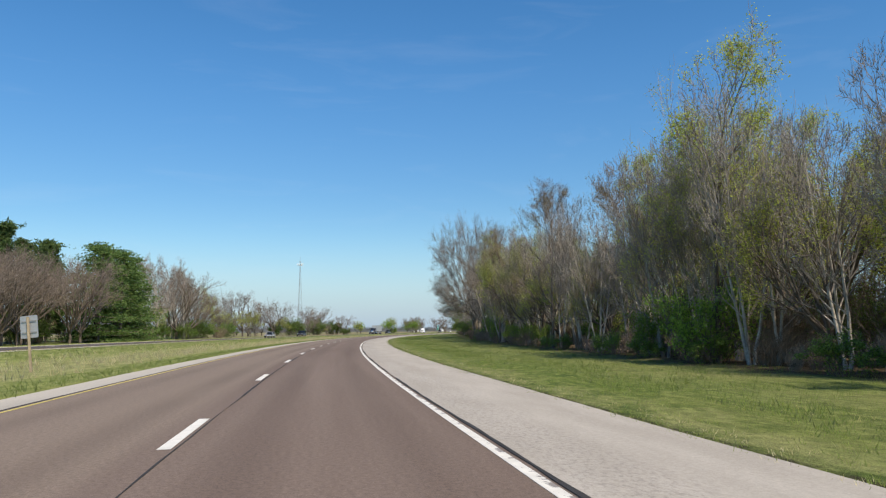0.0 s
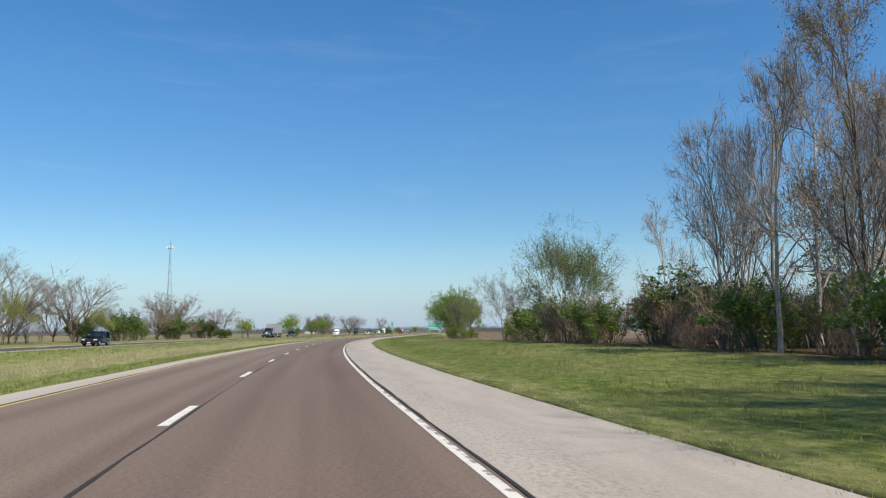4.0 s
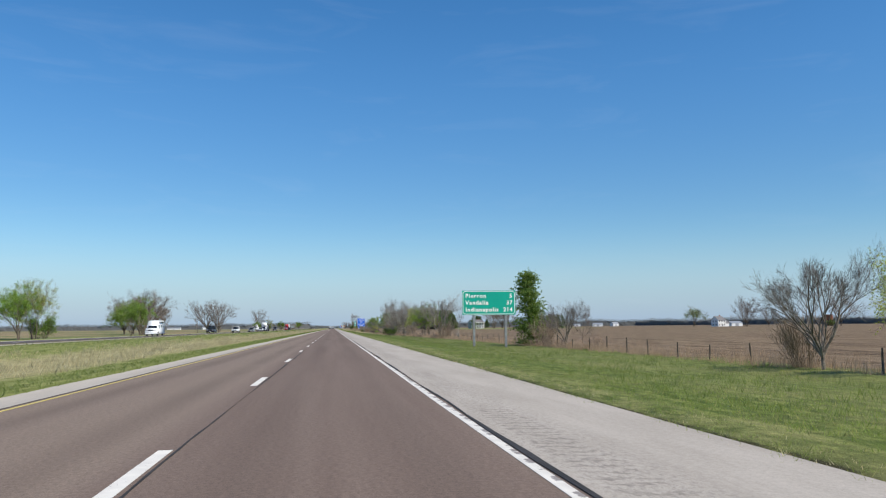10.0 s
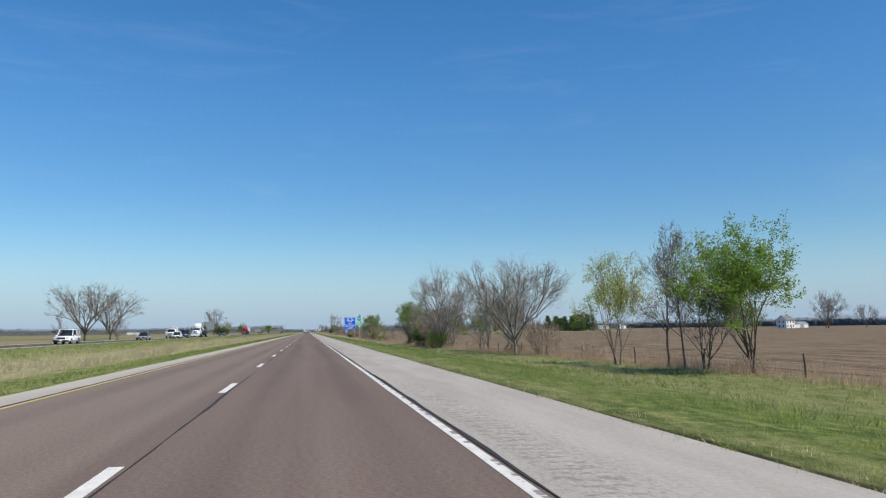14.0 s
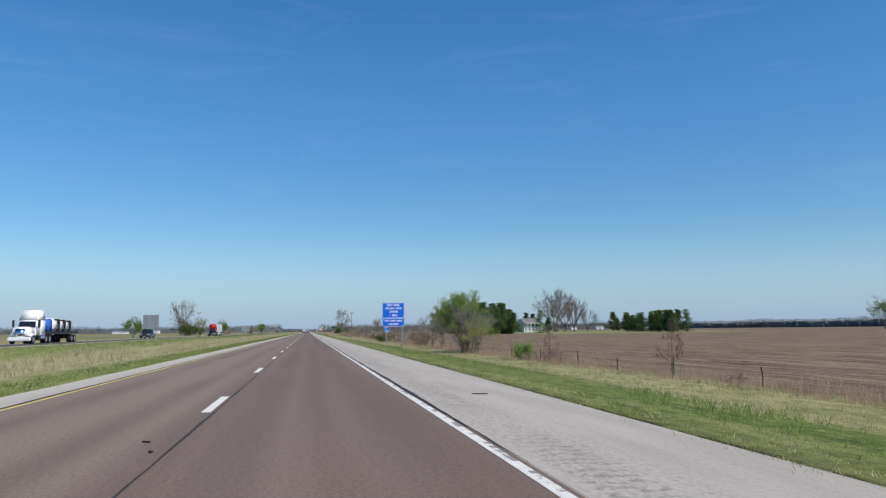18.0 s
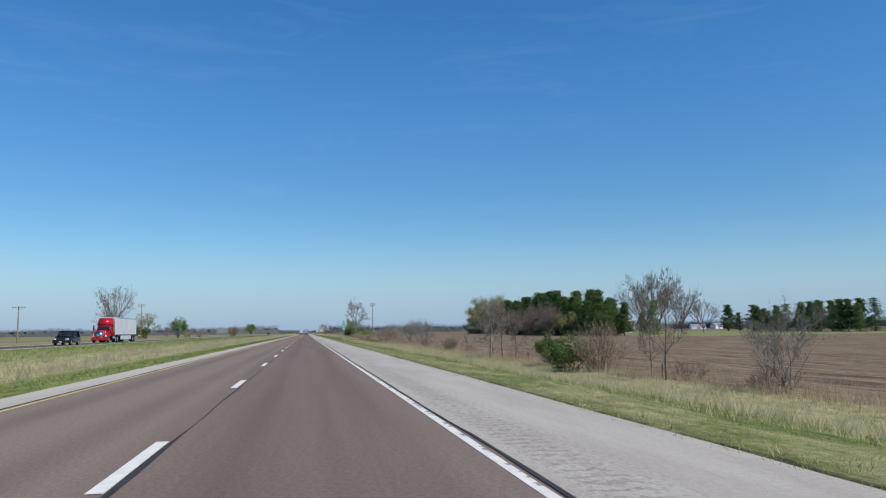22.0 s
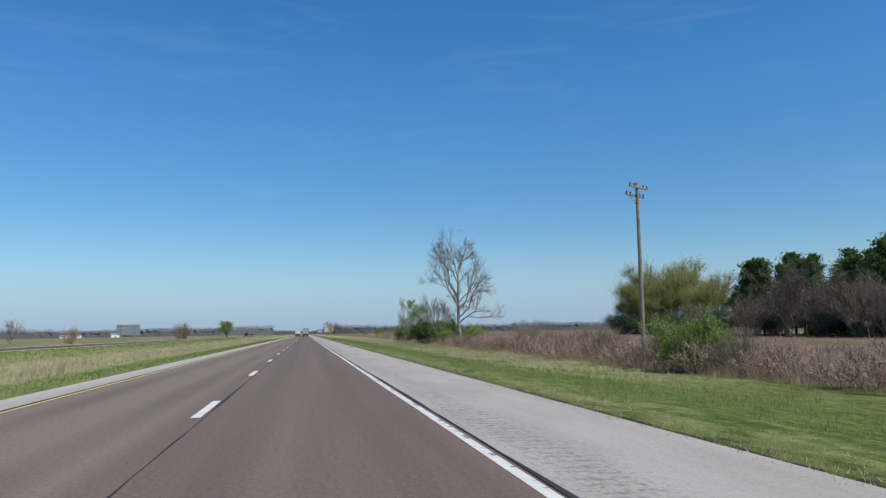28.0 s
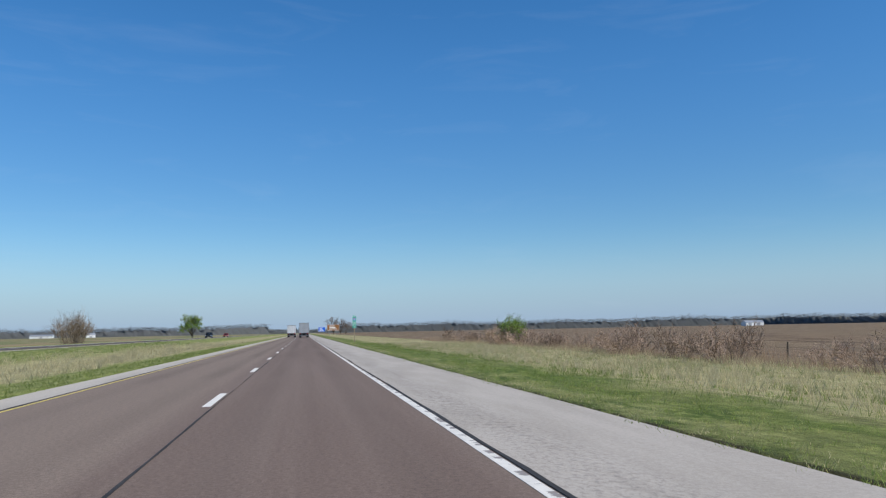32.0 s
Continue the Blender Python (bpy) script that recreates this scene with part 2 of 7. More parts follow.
def make_ground():
    k = Nodes("grass_and_field", 0.95)
    wob = k.calc("MULTIPLY", k.calc("SUBTRACT", k.noise(0.35, 5.0), 0.5), 5.0)
    off = k.calc("ADD", k.off, wob)
    patch = k.noise(0.12, 6.0, 0.65)
    blades = k.calc("ADD", k.calc("MULTIPLY", k.noise(5.0, 5.0, 0.7), 0.45), k.calc("MULTIPLY", k.noise(28.0, 4.0, 0.75), 0.55))
    tuft = k.noise(0.9, 5.0, 0.6, (0.6, 1.6, 1.0))
    green = k.mix(k.ramp(tuft, 0.3, 0.7), (0.046, 0.078, 0.012), (0.112, 0.148, 0.029))
    green = k.mix(k.ramp(k.noise(2.2, 5.0, 0.7, (0.6, 1.3, 1.0)), 0.47, 0.62, 0.0, 0.8), green, (0.20, 0.225, 0.064))
    green = k.mix(k.ramp(patch, 0.42, 0.66, 0.0, 0.6), green, (0.19, 0.19, 0.068))
    dry = k.mix(k.ramp(tuft, 0.3, 0.72), (0.235, 0.205, 0.10), (0.405, 0.36, 0.195))
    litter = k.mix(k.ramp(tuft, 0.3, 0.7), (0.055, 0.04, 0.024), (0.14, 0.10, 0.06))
    # ploughed soil: furrows nearly along the road
    fur = k.noise(1.0, 4.0, 0.6, (0.05, 1.3, 1.0))
    soil = k.mix(k.ramp(fur, 0.38, 0.6), (0.10, 0.066, 0.040), (0.235, 0.172, 0.113))
    soil = k.mix(k.ramp(k.noise(0.02, 5.0, 0.6, (0.25, 1.0, 1.0)), 0.5, 0.72, 0.0, 0.6), soil, (0.19, 0.155, 0.085))
    soil = k.mix(k.ramp(k.noise(1.4, 5.0, 0.7, (0.5, 1.0, 1.0)), 0.53, 0.66, 0.0, 0.8), soil, (0.31, 0.23, 0.155))
    soil = k.mix(k.ramp(k.noise(0.35, 5.0, 0.7, (0.3, 1.0, 1.0)), 0.5, 0.64, 0.0, 0.65), soil, (0.07, 0.046, 0.027))
    stubble = k.mix(k.ramp(k.noise(0.05, 5.0, 0.6, (0.3, 1.0, 1.0)), 0.4, 0.62), (0.27, 0.20, 0.12), (0.13, 0.16, 0.06))
    c = k.mix(k.ramp(k.off, -6.0, -4.0, 1.0, 0.0), green, k.mix(k.ramp(tuft, 0.3, 0.7), (0.125, 0.150, 0.035), (0.265, 0.275, 0.095)))
    # median: mown strip, tall dry grass, then green again
    c = k.mix(k.calc("MULTIPLY", k.band(off, -16.5, -9.2, 1.2), k.ramp(k.s, -260.0, 40.0, 0.35, 1.0)), c, dry)
    # verge: drier beyond the mown strip
    c = k.mix(k.calc("MULTIPLY", k.band(off, 10.6, 23.0, 1.2), k.calc("MULTIPLY", k.calc("ADD", k.calc("SUBTRACT", k.ramp(k.s, 60.0, 390.0, 0.15, 0.95), k.calc("ADD", k.band(k.s, 560.0, 645.0, 20.0), k.calc("MULTIPLY", k.band(k.s, 665.0, 760.0, 20.0), 0.45))), k.calc("MULTIPLY", k.band(k.s, -112.0, -58.0, 10.0), 0.5)), k.ramp(patch, 0.22, 0.5))), c, dry)
    # straw patches in the mown strip, but for the freshly greened stretch
    c = k.mix(k.calc("MULTIPLY", k.calc("MULTIPLY", k.band(off, 5.0, 13.0, 0.8), k.calc("MULTIPLY", k.ramp(k.s, 250.0, 400.0), k.ramp(k.s, 540.0, 580.0, 1.0, 0.0))), k.ramp(k.noise(0.5, 5.0, 0.7, (0.35, 1.2, 1.0)), 0.42, 0.58, 0.1, 0.85)), c, dry)
    c = k.mix(k.calc("MULTIPLY", k.band(off, 4.5, 8.0, 0.5), k.ramp(tuft, 0.4, 0.6, 0.1, 0.6)), c, (0.26, 0.25, 0.105))
    c = k.mix(k.calc("MULTIPLY", k.band(k.calc("ADD", k.off, k.calc("MULTIPLY", k.calc("SUBTRACT", tuft, 0.5), 0.3)), 6.4, 6.78, 0.06), k.ramp(k.noise(1.6, 4.0), 0.4, 0.55, 0.25, 0.85)), c, (0.055, 0.045, 0.026))
    c = k.mix(k.calc("MULTIPLY", k.ramp(off, 21.8, 23.6), k.calc("MAXIMUM", k.ramp(k.s, -112.0, -98.0), k.ramp(off, 62.0, 66.0))), c, soil)
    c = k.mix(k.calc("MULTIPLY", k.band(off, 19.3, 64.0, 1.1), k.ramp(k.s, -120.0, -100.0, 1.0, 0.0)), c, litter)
    c = k.mix(k.calc("MULTIPLY", k.band(off, 112.0, 236.0, 3.0), k.band(k.s, 602.0, 800.0, 4.0)), c, k.mix(k.ramp(tuft, 0.3, 0.7), (0.14, 0.165, 0.055), (0.25, 0.26, 0.11)))
    c = k.mix(k.ramp(off, -52.0, -47.0, 1.0, 0.0), c, stubble)
    c = k.mix(0.85, c, k.mix(k.ramp(blades, 0.3, 0.7), (0.2, 0.2, 0.2), (0.85, 0.85, 0.8)), "OVERLAY")
    k.bump(k.calc("ADD", k.calc("MULTIPLY", blades, 0.6), k.calc("MULTIPLY", tuft, 1.2)), 0.6, 0.12)
    return k.done(c)


def make_asphalt(name, a, b, wheel):
    k = Nodes(name, 0.85)
    stone = k.calc("ADD", k.calc("MULTIPLY", k.noise(60.0, 3.0, 0.75), 0.5), k.calc("MULTIPLY", k.noise(17.0, 4.0, 0.8), 0.5))
    mid = k.noise(1.3, 4.0, 0.55, (0.03, 1.0, 1.0))
    big = k.noise(0.3, 3.0, 0.5, (0.015, 1.6, 1.0))
    c = k.mix(k.ramp(mid, 0.25, 0.75), a, b)
    c = k.mix(k.ramp(big, 0.45, 0.7, 0.0, 0.2), c, tuple(x * 1.28 for x in b))
    # the passing lane is paler and browner than the driving lane
    c = k.mix(k.ramp(k.off, -0.6, -0.1, 0.75 if wheel[0] > -5 else 0.0, 0.0), c, tuple(x * y for x, y in zip(b, (1.2, 1.24, 1.2))))
    for o in wheel:
        w = k.calc("MULTIPLY", k.band(k.calc("ADD", k.off, k.calc("MULTIPLY", k.calc("SUBTRACT", mid, 0.5), 0.3)), o - 0.3, o + 0.3, 0.28), k.ramp(k.noise(0.05, 4.0), 0.35, 0.6, 0.15, 0.5))
        c = k.mix(w, c, tuple(x * 0.78 for x in a))
    c = k.mix(0.55, c, k.mix(k.ramp(stone, 0.25, 0.75), (0.08, 0.08, 0.08), (0.92, 0.92, 0.92)), "OVERLAY")
    c = k.mix(k.ramp(k.noise(140.0, 2.0), 0.63, 0.8, 0.0, 0.2), c, (0.34, 0.28, 0.245))
    k.bump(stone, 0.5, 0.006)
    return k.done(c)


def make_shoulder():
    k = Nodes("shoulder_chip_seal", 0.9)
    stone = k.calc("ADD", k.calc("MULTIPLY", k.noise(45.0, 4.0, 0.75), 0.5), k.calc("MULTIPLY", k.noise(13.0, 4.0, 0.8), 0.5))
    mid = k.noise(0.9, 5.0, 0.6, (0.25, 1.2, 1.0))
    c = k.mix(k.ramp(mid, 0.3, 0.7), (0.375, 0.335, 0.285), (0.445, 0.40, 0.345))
    c = k.mix(k.calc("MULTIPLY", k.ramp(k.noise(11.0, 5.0, 0.75, (0.8, 1.3, 1.0)), 0.48, 0.62, 0.0, 0.5), k.band(k.calc("ADD", k.off, k.calc("MULTIPLY", k.noise(0.2, 3.0), 1.2)), 4.3, 5.6, 0.35)), c, (0.20, 0.18, 0.16))
    c = k.mix(k.ramp(k.noise(0.3, 6.0, 0.65, (0.5, 2.0, 1.0)), 0.6, 0.8, 0.0, 0.5), c, (0.5, 0.46, 0.41))
    c = k.mix(k.ramp(k.off, -5.2, -3.6, 0.8, 0.0), c, (0.52, 0.465, 0.385))
    c = k.mix(0.28, c, k.mix(k.ramp(stone, 0.25, 0.75), (0.1, 0.1, 0.1), (0.9, 0.9, 0.9)), "OVERLAY")
    rumble = k.calc("MULTIPLY", k.calc("SINE", k.calc("ADD", k.calc("MULTIPLY", k.s, 20.6), k.calc("MULTIPLY", k.noise(2.6, 4.0), 15.0))), k.band(k.calc("ADD", k.off, k.calc("MULTIPLY", k.calc("SUBTRACT", k.noise(1.5, 3.0), 0.5), 0.25)), 4.02, 4.65, 0.08))
    groove = k.calc("MULTIPLY", k.ramp(rumble, 0.1, 0.8), k.calc("MULTIPLY", k.ramp(k.noise(0.09, 4.0, 0.6), 0.40, 0.50), k.ramp(k.s, -260.0, -100.0, 0.15, 1.0)))
    c = k.mix(k.calc("MULTIPLY", groove, k.ramp(k.noise(9.0, 3.0), 0.35, 0.6, 0.02, 0.52)), c, (0.15, 0.13, 0.112))
    k.bump(k.calc("ADD", k.calc("MULTIPLY", stone, 0.6), k.calc("MULTIPLY", rumble, k.ramp(k.noise(0.5, 3.0), 0.45, 0.7, 0.0, 0.5))), 0.6, 0.012)
    return k.done(c)


def make_paint(name, color, under, ticks=False):
    k = Nodes(name, 0.6)
    w = k.noise(24.0, 5.0, 0.7)
    if ticks:
        # plough and rumble wear nibbles at the outer edge
        w = k.calc("ADD", w, k.calc("MULTIPLY", k.ramp(k.noise(3.2, 3.0, 0.6, (1.0, 0.15, 1.0)), 0.5, 0.58), k.ramp(k.calc("ADD", k.off, k.calc("MULTIPLY", k.noise(2.0, 3.0), 0.08)), 3.66, 3.72, 0.0, 0.3)))
    c = k.mix(k.ramp(k.noise(3.0, 4.0), 0.35, 0.65), tuple(x * 0.86 for x in color), color)
    c = k.mix(k.ramp(w, 0.60, 0.70, 0.0, 0.8), c, under)
    return k.done(c)


M_GROUND = make_ground()
M_ASPHALT = make_asphalt("red_brown_asphalt", (0.158, 0.114, 0.090), (0.197, 0.148, 0.118), (-2.75, -1.0, 0.95, 2.75))
M_SHOULDER = make_shoulder()
M_WHITE = make_paint("white_road_paint", (0.80, 0.76, 0.68), (0.22, 0.17, 0.16))
M_EDGE = make_paint("worn_edge_paint", (0.77, 0.73, 0.65), (0.16, 0.13, 0.12), True)
M_YELLOW = make_paint("yellow_road_paint", (0.74, 0.60, 0.15), (0.22, 0.17, 0.16))
M_SEAL = mat("bitumen_crack_seal", (0.03, 0.027, 0.025), 0.9, var=0.4, scale=0.8, fine=12, bump=0.3)
M_BARK = mat("grey_bark", (0.125, 0.098, 0.074), 0.9, var=0.4, scale=1.2, fine=14, bump=0.6, bump_scale=18, obj_random=0.22)
M_TWIG = mat("brown_twigs", (0.195, 0.156, 0.125), 0.9, var=0.35, scale=0.7, fine=9, bump=0.0, obj_random=0.25)
M_BARK_PALE = mat("pale_bark", (0.42, 0.375, 0.315), 0.9, var=0.35, scale=1.5, fine=10, bump=0.5, bump_scale=14, obj_random=0.15)
# tan-grey bark; its strong mottle also paints in the broken shadow on trunks
M_BARK_MID = mat("shadow_mottled_tan_bark", (0.215, 0.185, 0.148), 0.9, var=0.6, scale=1.6, fine=12, bump=0.6, bump_scale=16, obj_random=0.15)
M_TWIG_PALE = mat("tan_twigs", (0.285, 0.248, 0.212), 0.9, var=0.35, scale=0.7, fine=9, bump=0.0, obj_random=0.2)
M_TWIG_GREY = mat("weathered_grey_twigs", (0.225, 0.205, 0.178), 0.9, var=0.35, scale=0.7, fine=9, bump=0.0, obj_random=0.2)
M_SCRUB = mat("tan_scrub_twigs", (0.30, 0.228, 0.160), 0.9, var=0.35, scale=0.7, fine=9, bump=0.0, obj_random=0.25)
M_BRAMBLE = mat("red_brown_stems", (0.35, 0.255, 0.185), 0.9, var=0.4, scale=0.9, fine=7, bump=0.0, obj_random=0.3)
M_LEAF_BUD = leaf_mat("yellow_green_buds", (0.36, 0.43, 0.065), (0.58, 0.60, 0.15), 0.6, 0.6)
M_LEAF = leaf_mat("spring_leaves", (0.15, 0.26, 0.035), (0.33, 0.46, 0.09), 0.6, 0.5)
M_LEAF_DARK = leaf_mat("deep_green_leaves", (0.07, 0.13, 0.027), (0.19, 0.26, 0.06), 0.6, 0.4)
M_LEAF_MID = leaf_mat("mid_green_leaves", (0.10, 0.18, 0.035), (0.26, 0.35, 0.08), 0.6, 0.5)
M_LEAF_WILLOW = leaf_mat("olive_catkins", (0.27, 0.285, 0.068), (0.46, 0.465, 0.15), 0.6, 0.55)
M_SPRUCE = leaf_mat("spruce_needles", (0.075, 0.14, 0.04), (0.20, 0.28, 0.08), 0.7, 0.45)
M_LEAF_RUST = leaf_mat("rusty_buds", (0.23, 0.175, 0.095), (0.38, 0.30, 0.15), 0.6, 0.5)
M_NEEDLE = leaf_mat("pine_needles", (0.07, 0.125, 0.04), (0.19, 0.26, 0.085), 0.7, 0.5)
M_GRASS = leaf_mat("grass_blades", (0.070, 0.108, 0.016), (0.165, 0.205, 0.047), 0.7, 0.3, 0.8)
M_GRASS_PALE = leaf_mat("yellowed_grass_blades", (0.145, 0.155, 0.046), (0.26, 0.255, 0.10), 0.7, 0.3, 0.8)
M_HAY = leaf_mat("dry_grass_blades", (0.225, 0.20, 0.10), (0.42, 0.365, 0.205), 0.8, 0.3, 0.7)
M_WEED = leaf_mat("dead_weed_stalks", (0.135, 0.092, 0.056), (0.255, 0.185, 0.115), 0.9, 0.45, 0.5)
# distant foliage: aerial haze is mixed into this blue-grey base colour
M_FAR_HAZED = leaf_mat("haze_tinted_far_woods", (0.105, 0.118, 0.122), (0.165, 0.172, 0.172), 0.9, 0.45, 1.0)

# ---- the lie of the land: s metres along the road (0 where the bend ends), offset metres to its right ----
R = 1056.2
BACK, BEND = 430.0, 2.5


def road_xy(s):
    s = np.asarray(s, float)
    a = np.clip(-s - BEND, 0, BACK) / R
    d = np.clip(-s - BEND - BACK, 0, None)
    x = R * (1 - np.cos(a)) + d * np.sin(a)
    y = np.where(s > -BEND, s, -BEND - R * np.sin(a) - d * np.cos(a))
    return x, y, a


def place(s, off):
    """World x and y of a point at offset off beside the road."""
    x, y, a = road_xy(s)
    o = np.asarray(off, float)
    near = np.clip(o, -300, 300)
    return x + near * np.cos(a) + (o - near), y + near * np.sin(a)


def depth(s):
    """Level of the ground along the fence line."""
    return np.interp(s, (-350, -300, -260, -225, -210, -180, -150, -125, -105, -85, -60, 0, 60, 110, 190, 230, 350, 480, 560, 650, 710, 770, 830, 1200),
                     (-0.45, -0.4, -0.25, 0.0, 0.1, 0.35, 0.35, 0.2, 0.05, -0.25, -0.4, -0.55, -0.7, -0.8, -1.05, -1.4, -1.6, -1.65, -1.25, -1.0, -0.75, -0.55, -0.35, -0.35))


def west_level(s):
    return np.interp(s, (-60, 60), (0.0, 0.2))


def smooth(x, a, b):
    t = np.clip((x - a) / (b - a), 0, 1)
    return t * t * (3 - 2 * t)


def gz(s, off):
    """Height of the ground."""
    s, o = np.broadcast_arrays(np.asarray(s, float), np.asarray(off, float))
    right = -0.12 + (depth(s) + 0.12) * smooth(o, 7.0, 18.0)
    right = right + (-0.5 - right) * smooth(o, 60, 400)
    w = west_level(s)
    left = np.interp(o, (-60, -45, -36.2, -24, -20, -14, -8, -4.9), (0.0, -0.3, 0.0, 0.0, -0.15, -0.55, -0.3, -0.05))
    left = left + w * smooth(o, -10, -23) * (1 - smooth(-o, 37, 45))
    return np.where(o > 0, right, left)


def ground_at(s, off):
    x, y = place(s, off)
    return Vector((float(x), float(y), float(gz(s, off))))


def heading(s):
    return math.degrees(float(road_xy(s)[2]))


def mesh_of(name, verts, faces, material, uv=None, smooth_shade=False):
    me = bpy.data.meshes.new(name)
    me.from_pydata(verts, [], faces)
    me.materials.append(material)
    if uv is not None:
        layer = me.uv_layers.new(name="UVMap")
        idx = np.empty(len(me.loops), dtype=np.int32)
        me.loops.foreach_get("vertex_index", idx)
        layer.data.foreach_set("uv", np.asarray(uv, dtype=np.float32)[idx].ravel())
    if smooth_shade:
        me.polygons.foreach_set("use_smooth", np.ones(len(me.polygons), dtype=bool))
    me.update()
    return me


def grid_faces(nr, nc):
    i = np.arange(nr - 1)[:, None] * nc + np.arange(nc - 1)[None, :]
    return np.stack([i, i + 1, i + nc + 1, i + nc], -1).reshape(-1, 4).tolist()


def lay(name, s_list, offs, zs, material, drop=0.25, wobble=0.0, seed=1):
    """A slab that follows the road: top through (off, z) columns, sides down by drop."""
    rng = np.random.default_rng(seed)
    s = np.asarray(s_list, float)
    offs, zs = [offs[0], *offs, offs[-1]], [zs[0] - drop, *zs, zs[-1] - drop]
    o = np.tile(np.array(offs), (len(s), 1))
    if wobble:
        w = np.convolve(rng.normal(0, wobble, len(s) + 8), np.ones(5) / 5, "same")[4:-4]
        w2 = np.convolve(rng.normal(0, wobble, len(s) + 8), np.ones(5) / 5, "same")[4:-4]
        o[:, : len(offs) // 2] += w[:, None]
        o[:, len(offs) // 2:] += w2[:, None]
    S = np.repeat(s[:, None], len(offs), 1)
    x, y = place(S, o)
    z = np.tile(np.array(zs), (len(s), 1))
    verts = np.stack([x, y, z], -1).reshape(-1, 3)
    uv = np.stack([S, o], -1).reshape(-1, 2)
    return mesh_of(name, verts.tolist(), grid_faces(len(s), len(offs)), material, uv)


def build_ground():
    s = np.concatenate([[-4500, -2500, -1500, -1000, -700, -550], np.arange(-460, 1000, 4.0), np.arange(1000, 1400, 20), [1500, 1700, 2000, 2500, 3200, 4700]])
    o = np.array([-4500, -2500, -1400, -800, -500, -300, -200, -140, -100, -80, -68, -60, -52, -45, -41, -38, -36.3, -36.1, -23.8, -23.6, -21.5, -19, -16.5, -14, -11.5,
                  -9.5, -7.5, -6, -5.0, -4.85, 6.55, 6.7, 7.5, 8.5, 9.7, 11, 12.5, 14, 15.5, 17, 18.5, 20, 21.5, 23, 25, 28, 32, 40, 52, 70, 95, 130, 200, 300, 500, 800, 1400, 2500, 4500])
    S, O = np.meshgrid(s, o, indexing="ij")
    rng = np.random.default_rng(3)
    z = gz(S, O) + rng.normal(0, 0.035, S.shape) * ((np.abs(O) > 8) & (np.abs(O) < 45) & ((O > 0) | (O > -22) | (O < -39)))
    under = ((O > -5.0) & (O < 6.7)) | ((O > -36.2) & (O < -23.7))
    z = np.where(under, z - 0.2, z)
    x, y = place(S, O)
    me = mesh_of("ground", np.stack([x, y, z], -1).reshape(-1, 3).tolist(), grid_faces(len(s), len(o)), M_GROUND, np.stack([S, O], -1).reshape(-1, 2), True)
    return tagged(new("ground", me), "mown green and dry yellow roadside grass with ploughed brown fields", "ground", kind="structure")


def stretch(a, b, near=2.0):
    return np.concatenate([np.arange(a, 900, near), np.arange(900, b + 1, 20.0)])


def part(name, me, parent, label="", m=None):
    """One mesh object under a thing or a part."""
    ob = new(name, me)
    ob.parent = parent
    if m is not None:
        ob.matrix_basis = m
    if label:
        tagged(ob, label)
    return ob


P_DASH, FIRST_DASH = 12.192, -339.59


def dash_mesh(s0, centre, z):
    q = np.linspace(0, 3.05, 4)
    return lay("lane_dash", s0 + q, (centre - 0.075, centre + 0.075), (z, z), M_WHITE, 0.004)


